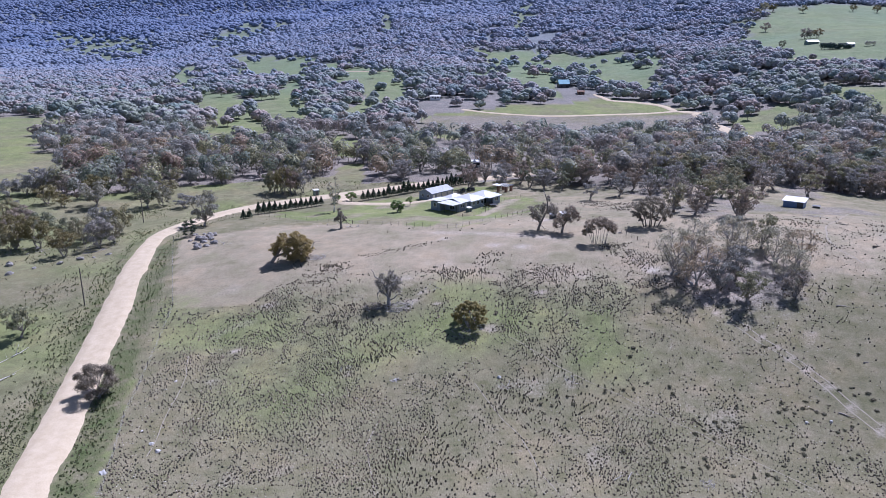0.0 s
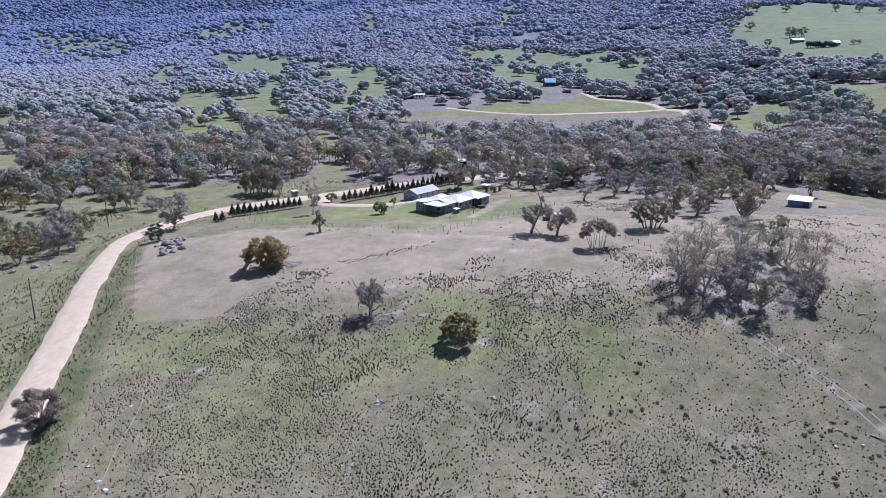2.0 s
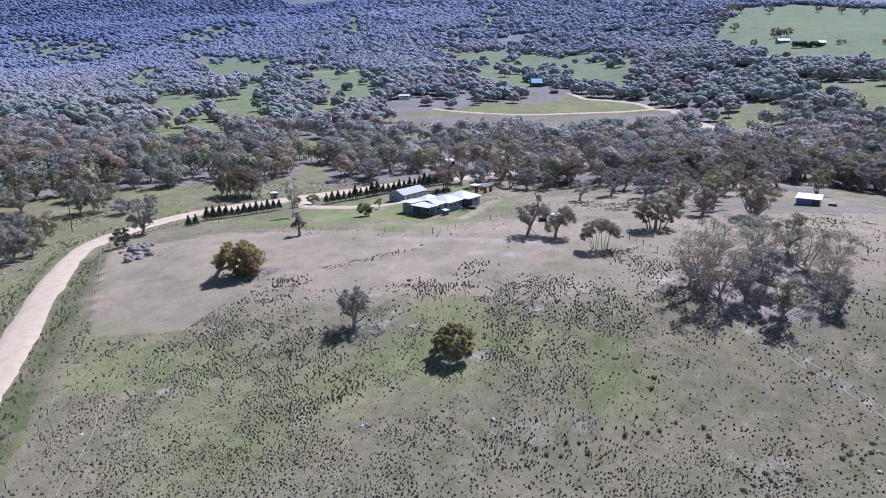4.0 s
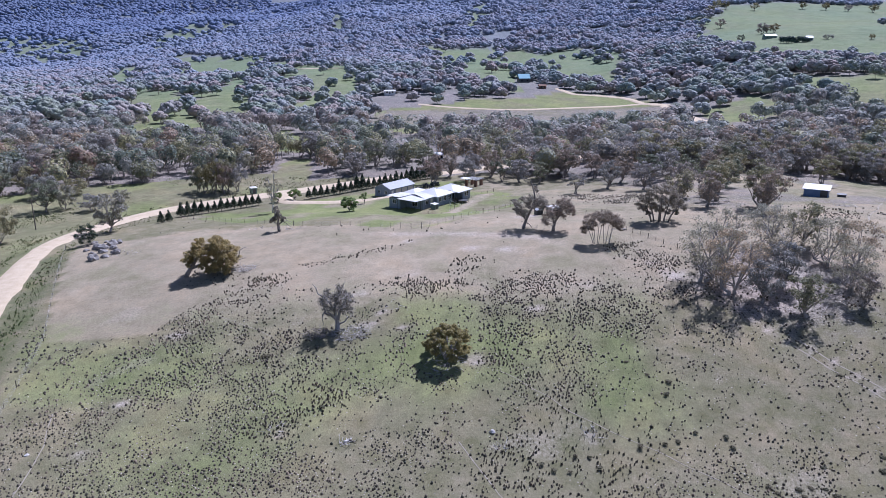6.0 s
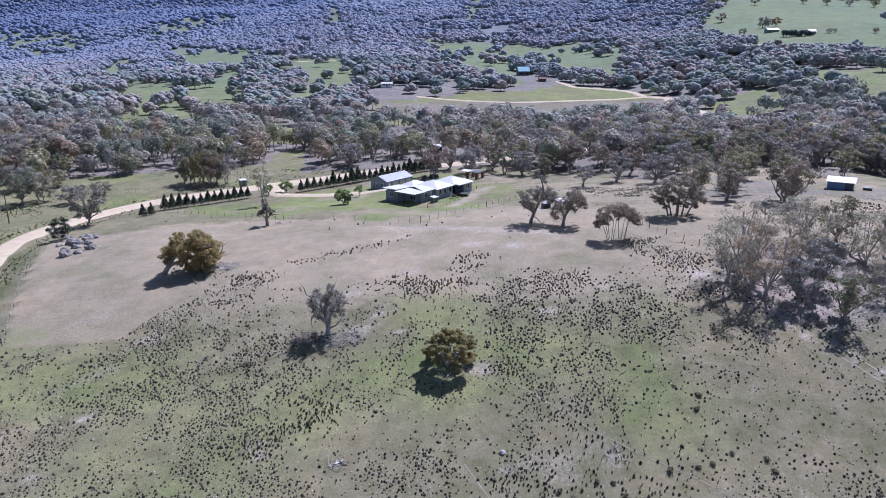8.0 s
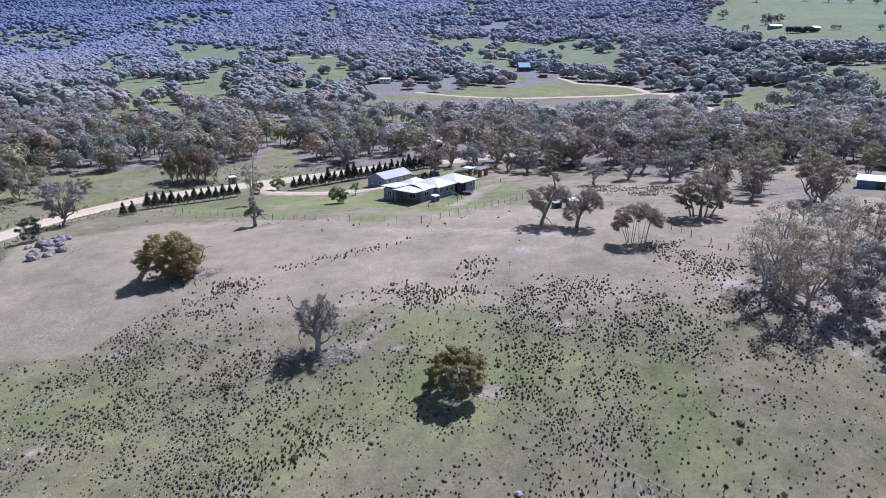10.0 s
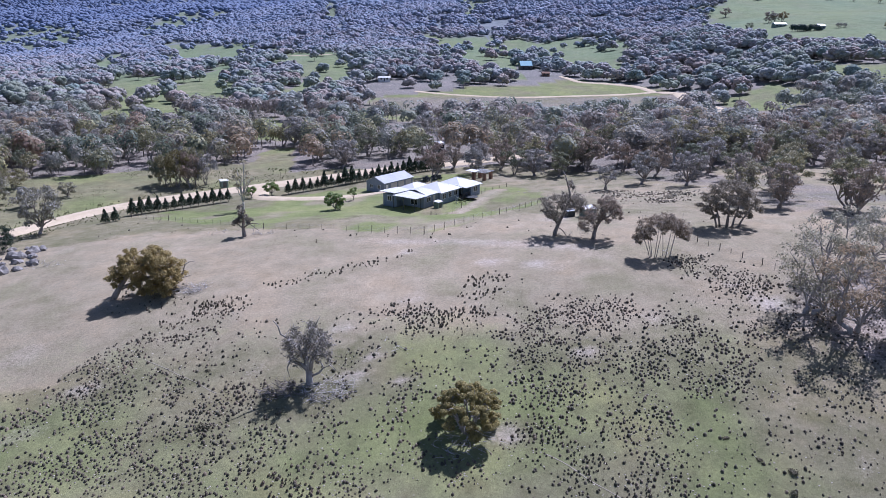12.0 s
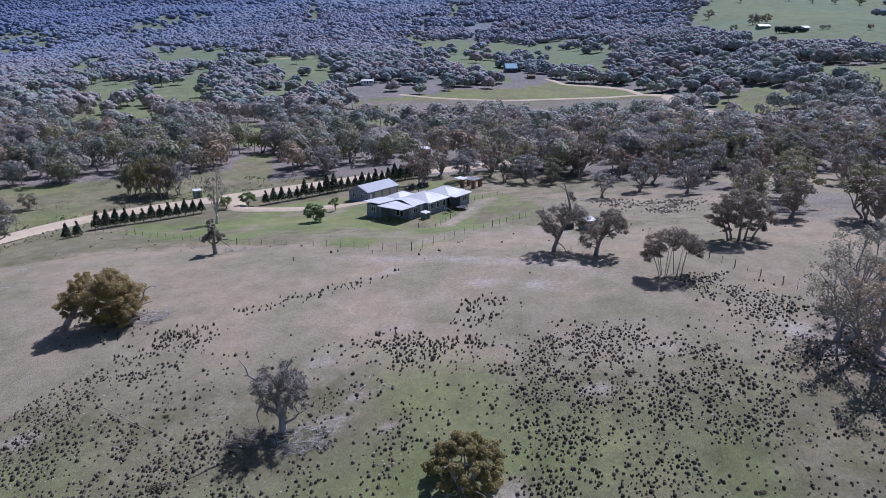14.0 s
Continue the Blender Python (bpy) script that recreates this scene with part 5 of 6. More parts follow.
def hill_tussocks():
    rng = np.random.default_rng(71)
    gx, gy = np.meshgrid(np.arange(-62, 130, 0.46), np.arange(70, 228, 0.46))
    x, y = gx.ravel(), gy.ravel()
    n = len(x)
    x, y = x + rng.uniform(-0.22, 0.22, n), y + rng.uniform(-0.22, 0.22, n)
    d, side = off_line(ROAD, x, y)
    fine, wide = smooth(0.4, 0.75, patchy(x, y, 3.2, 1)), smooth(0.25, 0.75, patchy(x, y, 13, 2))
    # how many stand on a square metre
    dens = 0.2 + 0.16 * smooth(5, 20, x) + 0.95 * fine * wide + 2.2 * smooth(120, 98, y) * (0.25 + 0.75 * fine) * (0.35 + 0.65 * wide)
    band = np.exp(-np.clip((np.abs(y - 174 + 0.05 * x) - 14) / 7, 0, 9) ** 2)
    dens = dens + 1.3 * smooth(-5, -25, x) * smooth(138, 112, y) * (0.12 + 0.88 * fine)
    dens = dens * (1 - 0.96 * band) - 0.05 * band
    dens = np.where(y > 182, 0.02, dens)
    east = smooth(70, 84, x) * smooth(190, 178, y)
    dens = np.where(x > 66, (0.12 + 0.7 * fine * wide) * np.maximum(east, smooth(150, 138, y)), dens)
    thick = np.zeros(n)
    for sx, sy, r in STANDS + MORE_STANDS:
        thick += np.exp(-((((x - sx) / (1.25 * r)) ** 2 + ((y - sy) / r) ** 2)) ** 1.2)
    thick = np.clip(thick, 0, 1.2)
    dens += 2.5 * thick * (0.12 + 1.1 * smooth(0.3, 0.7, patchy(x, y, 1.7, 5)))
    crest = off_line([(-19, 165.5), (-12, 168.3), (-5, 171.4)], x, y)[0]
    dens += 0.9 * np.exp(-(crest / 1.5) ** 2) + 0.3 * np.exp(-(off_line([(-5, 171.4), (1, 175), (6, 182), (12, 188)], x, y)[0] / 0.8) ** 2)
    dens = np.where(inside([(-76, 196), (-58, 143), (-42, 143), (-33, 160), (-20, 200)], x, y) & (crest > 3), -1, dens)
    for tx, ty, r in ((-36.5, 165.5, 6), (-11.4, 140, 3.2), (5.3, 131.2, 3.6)):
        dens = np.where(np.hypot(x - tx, y - ty) < r, 0.3, dens)
    keep = (rng.uniform(size=n) < dens * 1.85 / 4.7) & (side > 0) & (d > 9.5) & ~inside(YARD, x, y)
    x, y, thick = x[keep], y[keep], thick[keep]
    size = rng.uniform(0.2, 0.29, len(x)) * rng.choice([0.7, 0.85, 1.05, 1.4], len(x)) * (0.9 + 0.15 * smooth(118, 140, y))
    clumps("tussock_grass", x, y, size * 1.1, 72, mat_tussock, "dark brown-green tussocks scattered over the paddock", 0.85)
    tussocks("tussock_blades", x, y, size * 0.9, 76, mat_tussock, "stiff upright blades of the tussocks", 6, 0.5)
    near = rng.integers(0, len(x), 9000)
    px, py = x[near] + rng.normal(size=9000) * 0.5, y[near] + rng.normal(size=9000) * 0.5
    clumps("straw_tufts", px, py, rng.uniform(0.1, 0.24, 9000), 77, mat_straw, "pale flattened straw among the tussocks", 0.28)
    n = 48000
    x, y = rng.uniform(-100, -40, n), rng.uniform(66, 250, n)
    d, side = off_line(ROAD, x, y)
    keep = (d > 3.5) & (d < np.where(side > 0, 9.2, 9)) & (rng.uniform(size=n) < 0.45 + 0.5 * patchy(x, y, 3, 2)) & (rng.uniform(size=n) < np.where(y > 190, 0.25, np.where(y > 116, 0.5, 1)))
    x, y = x[keep], y[keep]
    tussocks("verge_grass", x, y, rng.uniform(0.12, 0.34, len(x)), 73, mat_grass, "long green and straw grass on the road verges", 5)
    n = 40000
    x, y = rng.uniform(-170, -10, n), rng.uniform(90, 285, n)
    d, side = off_line(ROAD, x, y)
    keep = (side < 0) & (d > 5) & (rng.uniform(size=n) < smooth(0.35, 0.8, patchy(x, y, 6, 3)))
    x, y = x[keep], y[keep]
    tussocks("pasture_tufts", x, y, rng.uniform(0.14, 0.36, len(x)), 75, mat_grass, "rough green and brown tufts in the roadside pasture", 5)


hill_tussocks()

# ---- the farmhouse, the barn and the sheds ----
def roof_plane(ob, name, corners, mat, label="", ribs=True):
    """A sheet of ribbed steel with standing ribs down its slope."""
    if ribs and len(corners) == 4:
        a, b, c, d = [Vector(p) for p in corners]
        n = max(2, int((b - a).length / 0.6))
        nrm = (b - a).cross(d - a).normalized()
        v, f = [], []
        for i in range(n):
            for t, lift in ((0.0, 0.0), (0.42, 0.0), (0.46, 0.016), (0.54, 0.016), (0.58, 0.0)):
                for lo, hi in ((a, b), (d, c)):
                    p = lo.lerp(hi, (i + t) / n) + nrm * lift
                    v += [p, p - Vector((0, 0, 0.09))]
        for lo, hi in ((a, b), (d, c)):
            v += [hi, hi - Vector((0, 0, 0.09))]
        for k in range(5 * n):
            q = 4 * k
            f += [(q, q + 4, q + 6, q + 2), (q + 1, q + 3, q + 7, q + 5), (q, q + 1, q + 5, q + 4), (q + 2, q + 6, q + 7, q + 3)]
        f += [(0, 2, 3, 1), (20 * n, 20 * n + 1, 20 * n + 3, 20 * n + 2)]
        s = Shape().add(v, f)
    else:
        s = Shape().slab(corners, 0.09)
    return part(name, s.mesh(name, mat), ob, label)


def window(ob, x, y, z, w, h, face):
    """A window on a wall that looks along face ('x-', 'y-')."""
    fr, pane = Shape(), Shape()
    if face == "y-":
        fr.box(x, x + w, y - 0.05, y - 0.004, z, z + 0.07).box(x, x + w, y - 0.05, y - 0.004, z + h - 0.07, z + h)
        for k in (0, w / 2 - 0.035, w - 0.07):
            fr.box(x + k, x + k + 0.07, y - 0.045, y - 0.004, z + 0.07, z + h - 0.07)
        pane.box(x + 0.05, x + w - 0.05, y - 0.025, y - 0.006, z + 0.05, z + h - 0.05)
    else:
        fr.box(x - 0.05, x - 0.004, y, y + w, z, z + 0.07).box(x - 0.05, x - 0.004, y, y + w, z + h - 0.07, z + h)
        for k in (0, w / 2 - 0.035, w - 0.07):
            fr.box(x - 0.045, x - 0.004, y + k, y + k + 0.07, z + 0.07, z + h - 0.07)
        pane.box(x - 0.025, x - 0.006, y + 0.05, y + w - 0.05, z + 0.05, z + h - 0.05)
    p = part("window", fr.mesh("window", mat_trim), ob, "white window frame")
    part("pane", pane.mesh("pane", mat_glass), p, "dark glass")


def hip(ob, x0, x1, y0, y1, z, rise, mats, over=0.45):
    """A hipped roof whose ridge runs along the longer side."""
    x0, x1, y0, y1 = x0 - over, x1 + over, y0 - over, y1 + over
    if x1 - x0 >= y1 - y0:
        k = (y1 - y0) / 2
        r0, r1 = (x0 + k, y0 + k, z + rise), (x1 - k, y0 + k, z + rise)
        faces = [[(x0, y0, z), (x1, y0, z), r1, r0], [(x1, y1, z), (x0, y1, z), r0, r1], [(x0, y1, z), (x0, y0, z), r0], [(x1, y0, z), (x1, y1, z), r1]]
    else:
        k = (x1 - x0) / 2
        r0, r1 = (x0 + k, y0 + k, z + rise), (x0 + k, y1 - k, z + rise)
        faces = [[(x0, y0, z), (x1, y0, z), r0], [(x1, y1, z), (x0, y1, z), r1], [(x0, y1, z), (x0, y0, z), r0, r1], [(x1, y0, z), (x1, y1, z), r1, r0]]
    for i, f in enumerate(faces):
        roof_plane(ob, "roof", f, mats[i % len(mats)])


def farmhouse():
    ob = empty("farmhouse", 2.6, 216.6, 4.3, 51)
    tagged(ob, "low grey farmhouse with pale steel hip roofs", "house")
    for b in [(2.0, 7.4, 6.2, 10.0), (4.6, 9.8, 0.5, 6.2), (9.8, 17.2, -0.3, 7.0), (17.2, 20.4, 0.8, 7.0), (20.4, 24.4, -1.6, 5.0), (10.2, 15.0, 7.0, 10.6)]:
        part("wall", Shape().box(b[0], b[1], b[2], b[3], -1.4, 2.46).mesh("wall", mat_wall), ob)
        s = Shape()
        for k in range(int((b[1] - b[0]) / 0.3)):
            s.box(b[0] + k * 0.3, b[0] + k * 0.3 + 0.02, b[2] - 0.012, b[2] - 0.002, -1.2, 2.4)
        part("cladding", s.mesh("cladding", mat_wall), ob, "grey cladding ribs")
    W = mat_roof
    roof_plane(ob, "roof", [(1.6, 6.3, 2.95), (8.2, 6.3, 2.74), (8.2, 10.8, 2.8), (1.6, 10.8, 3.0)], W)
    roof_plane(ob, "verandah_roof", [(0.5, -0.1, 2.64), (5.4, -0.1, 2.56), (7.6, 6.2, 2.62), (0.6, 6.2, 2.7)], W)
    roof_plane(ob, "roof", [(5.0, 0.0, 2.56), (10.0, 0.0, 2.56), (10.0, 4.6, 3.1), (6.8, 4.6, 3.1)], W)
    roof_plane(ob, "roof", [(6.8, 4.6, 3.08), (10.0, 4.6, 3.08), (10.0, 7.4, 2.7), (7.4, 7.4, 2.7)], W)
    hip(ob, 9.9, 17.3, -0.3, 7.0, 2.5, 1.6, [W])
    hip(ob, 17.4, 24.5, -0.6, 6.2, 2.5, 1.65, [W])
    hip(ob, 9.6, 15.0, 7.0, 10.6, 2.52, 0.95, [W])
    part("slab", Shape().box(0.4, 9.8, 0.0, 6.2, -1.4, -0.36).mesh("slab", mat_rock), ob, "pale concrete floor under the verandah")
    for x, y, z in ((0.7, 0.2, 2.56), (3.0, 0.2, 2.52), (0.7, 3.2, 2.58), (0.7, 6.0, 2.6), (17.4, -1.2, 2.4), (20.2, -1.2, 2.4)):
        part("post", Shape().box(x - 0.06, x + 0.06, y - 0.06, y + 0.06, -1.0, z).mesh("post", mat_dark), ob)
    part("deck", Shape().box(17.2, 20.4, -1.4, 0.8, -1.0, 0.2).mesh("deck", mat_darkwood), ob, "dark timber deck")
    for k in range(9):
        part("baluster", Shape().box(17.3 + k * 0.36, 17.36 + k * 0.36, -1.36, -1.3, 0.2, 1.1).mesh("baluster", mat_darkwood), ob)
    part("rail", Shape().box(17.2, 20.3, -1.38, -1.28, 1.1, 1.16).mesh("rail", mat_darkwood), ob)
    roof_plane(ob, "deck_roof", [(17.4, -2.2, 2.5), (24.8, -2.2, 2.5), (24.8, 1.0, 2.96), (17.4, 1.0, 2.96)], W)
    part("gutter", Shape().tube([(9.4, -0.78, 2.44), (17.6, -0.78, 2.44)], [0.07, 0.07], 6).mesh("gutter", mat_trim), ob, "white gutter")
    part("gutter", Shape().tube([(0.5, -0.16, 2.58), (5.4, -0.16, 2.5)], [0.06, 0.06], 6).mesh("gutter", mat_trim), ob, "white gutter")
    part("downpipe", Shape().tube([(9.72, -0.4, 2.4), (9.72, -0.4, -0.3)], [0.05, 0.05], 6).mesh("downpipe", mat_trim), ob, "white downpipe")
    part("flue", Shape().tube([(13.2, 4.6, 3.4), (13.2, 4.6, 4.6), (13.2, 4.6, 4.75)], [0.09, 0.09, 0.14], 8).mesh("flue", mat_dark), ob, "dark flue")
    window(ob, 5.6, 0.5, 0.9, 1.5, 1.1, "y-")
    for x in (10.6, 12.9, 15.2):
        window(ob, x, -0.3, 0.8, 1.3, 1.3, "y-")
    window(ob, 21.5, -1.6, 0.8, 1.7, 1.3, "y-")
    window(ob, 2.0, 7.6, 0.9, 1.2, 1.2, "x-")
    window(ob, 4.6, 2.4, 0.2, 1.8, 1.7, "x-")
    part("door", Shape().box(7.9, 8.8, 0.44, 0.496, 0.02, 2.1).mesh("door", mat_door), ob, "pale door")
    part("door", Shape().box(18.0, 19.6, 0.73, 0.796, 0.2, 2.2).mesh("door", mat_glass), ob, "dark glass sliding door")
    return ob


def barn():
    ob = empty("barn", -3.9, 245.3, gz(-2, 250) - 0.1, 50)
    tagged(ob, "grey steel barn with three pale roller doors", "barn")
    L, Wd, h, r = 11.6, 6.0, 2.7, 1.25
    part("wall", Shape().box(0, L, 0, Wd, -0.6, h).mesh("wall", mat_wall), ob)
    for x in (0.0, L - 0.1):
        part("gable", Shape().add([(x, 0, h), (x + 0.1, 0, h), (x + 0.1, Wd, h), (x, Wd, h), (x, Wd / 2, h + r), (x + 0.1, Wd / 2, h + r)], [(0, 3, 4), (1, 5, 2), (0, 4, 5, 1), (3, 2, 5, 4)]).mesh("gable", mat_wall), ob)
    roof_plane(ob, "roof", [(-0.25, -0.3, h - 0.1), (L + 0.25, -0.3, h - 0.1), (L + 0.25, Wd / 2, h + r + 0.06), (-0.25, Wd / 2, h + r + 0.06)], mat_roof_grey)
    roof_plane(ob, "roof", [(L + 0.25, Wd + 0.3, h - 0.1), (-0.25, Wd + 0.3, h - 0.1), (-0.25, Wd / 2, h + r + 0.06), (L + 0.25, Wd / 2, h + r + 0.06)], mat_roof_grey)
    for x in (2.6, 5.6, 8.6):
        s = Shape()
        for k in range(9):
            s.box(x, x + 2.4, -0.06 - 0.015 * (k % 2), -0.004, k * 0.25, k * 0.25 + 0.24)
        part("roller_door", s.mesh("roller_door", mat_door), ob, "cream roller door")
    part("door", Shape().box(0.7, 1.55, -0.05, -0.004, 0, 2.05).mesh("door", mat_trim), ob, "white side door")
    for y in (1.2, 3.8):
        window(ob, 0.0, y, 1.0, 1.0, 1.0, "x-")
    return ob


def paddock_shed():
    ob = empty("paddock_shed", 101.6, 201.3, gz(102, 202) - 0.1, -36)
    tagged(ob, "small dark shed with a bright white skillion roof", "shed")
    part("wall", Shape().box(-2.7, 2.7, 0, 4.8, -0.7, 2.0).mesh("wall", mat_blue_wall), ob)
    roof_plane(ob, "roof", [(-3.1, -0.3, 2.05), (3.1, -0.3, 2.05), (3.1, 5.2, 2.55), (-3.1, 5.2, 2.55)], mat_trim)
    part("door", Shape().box(1.0, 2.6, -0.05, -0.004, 0, 1.85).mesh("door", mat_dark), ob, "dark sliding door")


def log_pavilion():
    ob = empty("open_shed", 23.2, 257.0, gz(23, 257), 52)
    tagged(ob, "open brown timber shed with bare rafters", "shed")
    for x, y in ((0, 0), (3.4, 0), (0, 3.4), (3.4, 3.4)):
        part("pier", Shape().box(x - 0.4, x + 0.4, y - 0.4, y + 0.4, -0.4, 2.3).mesh("pier", mat_brick), ob, "red-brown boarded pier")
    for k in range(6):
        part("rafter", Shape().box(-0.6 + k * 0.9, -0.45 + k * 0.9, -0.8, 4.2, 2.3, 2.45).mesh("rafter", mat_trim), ob, "pale rafter")
    part("roof", Shape().slab([(-2.6, 1.6, 2.7), (0.4, 1.6, 2.7), (0.4, 4.4, 2.9), (-2.6, 4.4, 2.9)], 0.08).mesh("roof", mat_roof), ob)


farmhouse()
barn()
paddock_shed()
log_pavilion()

# ---- fences and poles ----
def fence(name, line, gap, label, h=1.05):
    """Posts as parts along a line, and four wires."""
    x0, y0 = line[0]
    ob = empty(name, x0, y0, gz(x0, y0))
    tagged(ob, label, "fence")
    post = Shape().tube([(0, 0, -0.3), (0, 0, h)], [0.035, 0.03], 5).mesh("post", mat_darkwood)
    stout = Shape().tube([(0, 0, -0.3), (0, 0, h + 0.2)], [0.075, 0.065], 7).mesh("post", mat_darkwood)
    pts = []
    for (ax, ay), (bx, by) in zip(line, line[1:]):
        n = max(1, round(math.hypot(bx - ax, by - ay) / gap))
        pts += [(ax + (bx - ax) * k / n, ay + (by - ay) * k / n, k == 0) for k in range(n)]
    pts.append((*line[-1], True))
    wire = Shape()
    for i, (x, y, end) in enumerate(pts):
        p = part("post", stout if end else post, ob)
        p.location = (x - x0, y - y0, gz(x, y) - gz(x0, y0))
    top = [(x - x0, y - y0, gz(x, y) - gz(x0, y0)) for x, y, _ in pts]
    for z in (0.25, 0.5, 0.75, h - 0.06):
        wire.tube([(x, y, q + z) for x, y, q in top], [0.007] * len(top), 3, False)
    part("wire", wire.mesh("wire", mat_wire), ob)


fence("fence", [(-76, 193), (-58.6, 144.3), (-56.5, 131.1), (-54.9, 120.8), (-52.6, 104.8), (-47.5, 85.6), (-45, 72)], 4.5, "thin post and wire fence along the road verge")
fence("yard_fence", [(-60.9, 228.4), (-50.1, 219.9), (-26.1, 198.7), (3.5, 184.9), (18.6, 198.6), (38.0, 221.8)], 2.6, "timber post and wire fence round the lawn")
fence("garden_fence", [(5.8, 205.2), (13.5, 221), (20.9, 237.7), (27.4, 245.1)], 3.0, "low post and wire fence beside the house")
fence("paddock_fence", [(44.2, 174.5), (45.8, 171.4), (47.5, 167.2), (49.3, 163.6), (51.0, 161.0), (54, 156)], 2.2, "old post and wire fence at the grove")


def pole(x, y, h, label):
    ob = empty("power_pole", x, y, gz(x, y))
    tagged(ob, label, "power pole", "power poles")
    part("shaft", Shape().tube([(0, 0, -0.4), (0, 0, h)], [0.16, 0.11], 8).mesh("shaft", mat_darkwood), ob)
    part("insulator", Shape().tube([(0, 0, h - 0.004), (0, 0, h + 0.2)], [0.05, 0.07], 6).mesh("insulator", mat_dark), ob)
    return ob


def crossarm(ob, h):
    arm = part("crossarm", Shape().box(-1.1, 1.1, -0.06, 0.06, h - 0.7, h - 0.56).mesh("crossarm", mat_darkwood), ob)
    for x in (-1.0, -0.4, 0.4, 1.0):
        part("insulator", Shape().tube([(x, 0, h - 0.56), (x, 0, h - 0.4)], [0.04, 0.06], 6).mesh("insulator", mat_dark), arm)


pole(-79.6, 148.0, 8.3, "tall dark timber power pole beside the road")
crossarm(pole(-96.5, 222.0, 8.3, "timber power pole with a crossarm in the pasture"), 8.3)

# ---- shrubs, logs, stones and paths on the hill ----
SHRUB = []
for i in range(4):
    rng_s = np.random.default_rng(200 + i)
    cs = [(rng_s.uniform(-0.26, 0.26), rng_s.uniform(-0.26, 0.26), 0.14) for _ in range(7)]
    SHRUB.append(mesh_of("shrub", *leaf_cards(rng_s, cs, [0.3] * 7, 90, 0.06, 0.75), [mat_scrub]))


def shrub(x, y, w, label="low dark brown-green shrub on the paddock"):
    ob = new("low_shrub", SHRUB[rnd.randrange(4)])
    ob.matrix_basis = pose(x, y, gz(x, y) - 0.05, 0, 0, rnd.uniform(0, 360))
    w *= 0.85
    ob.scale = (w, w * rnd.uniform(0.75, 1.1), w * rnd.uniform(0.7, 0.95))
    tagged(ob, label, "shrub", "low shrubs on the paddock")


EAST_SHRUBS = [(33.5, 125.8), (36.1, 124.1), (35, 121.8), (31.4, 128.6), (36.5, 115), (31.8, 113.3), (33.7, 113.6), (40.1, 113.9), (40.2, 112.2), (28.6, 113), (50.9, 110.4), (49.8, 108.1), (41.8, 106), (42.5, 104.9), (41, 102.7), (45.1, 105.2), (45.3, 104.1), (46.7, 105.3), (48.3, 105), (48.9, 103.9)]
SOUTH_SHRUBS = [(42.8, 103.3), (43.8, 103.3), (45.6, 103), (43.8, 101.6), (33.3, 101), (28.6, 98.9), (40.7, 97.2), (39.3, 95), (40.6, 95.3), (36.8, 95.3), (34.7, 96.6), (35.7, 99.4), (52.2, 94.9), (49.8, 92.4), (60.2, 122.5), (43.7, 93.2), (46.7, 92.7), (48.9, 93.2)]
TRACK_SHRUBS = [(62.2, 112.7), (61.5, 110.1), (62.9, 109.6), (61.3, 108.4), (57.5, 108.6), (56.3, 106.5), (57.6, 107.2), (60.3, 107), (61.7, 106.7), (63.5, 108.5), (64.6, 107.1), (62.1, 105.9), (63.1, 105.4), (58.6, 106.1), (56.5, 98.3), (56.1, 97.1), (63.8, 96), (64, 94.7), (63.5, 92.8), (64, 91.4)]
FAR_SHRUBS = [(59.5, 90.8), (62.4, 95.2), (63.3, 101), (64.5, 101.3), (65.9, 101.9), (67.5, 112), (67.9, 110.3), (70.2, 110.4), (69.8, 108.7), (72.1, 108.8), (72.1, 107.2), (71.4, 104.6), (70.3, 115.2), (75.3, 118.2)]
WEST_SHRUBS = [(-21.9, 134.3), (-23.6, 144.2), (-22, 145.3), (-18.9, 141.3), (-21.5, 131.5), (24.8, 145.1), (26.3, 139.5), (27.8, 139), (1.7, 115.9), (16.8, 109.7), (18.7, 109.4), (15.6, 110.8), (21.8, 111.6), (22.6, 109.9), (19.9, 111.9), (-37.2, 125.8)]
shrub(25.0, 144.9, 1.5, "dark rounded shrub on the bare patch")
shrub(-21.7, 134.2, 1.9, "dark rounded shrub among the tussocks")
shrub(-12.3, 122.2, 1.0)
for spot in EAST_SHRUBS + SOUTH_SHRUBS + TRACK_SHRUBS + FAR_SHRUBS:
    shrub(*spot, rnd.uniform(0.85, 1.35))
for spot in WEST_SHRUBS:
    shrub(*spot, rnd.uniform(0.6, 1.0))


def crooked(s, rng, p, d, length, r, kids=2, sides=5):
    """A bent branch that forks."""
    p, d = Vector(p), Vector(d).normalized()
    pts, rad = [p], [r]
    for k in range(4):
        d = (d + Vector((rng.uniform(-0.3, 0.3), rng.uniform(-0.3, 0.3), rng.uniform(-0.12, 0.16)))).normalized()
        pts.append(pts[-1] + d * length / 4)
        rad.append(r * (1 - 0.2 * (k + 1)))
    s.tube(pts, rad, sides, True)
    for _ in range(kids):
        k = rng.randrange(1, 4)
        side = Vector((rng.uniform(-1, 1), rng.uniform(-1, 1), rng.uniform(0, 0.5)))
        crooked(s, rng, pts[k], d + side, length * 0.5, rad[k] * 0.6, kids - 1, 4)


def fallen(name, x, y, rz, length, r, mat, label, kids=2, seed=1):
    s = Shape()
    crooked(s, random.Random(seed), (0, 0, r * 0.8), (1, 0, 0.02), length, r, kids)
    ob = new(name, s.mesh(name, mat, True))
    ob.matrix_basis = pose(x, y, gz(x, y), 0, 0, rz)
    tagged(ob, label, "log", "fallen timber")


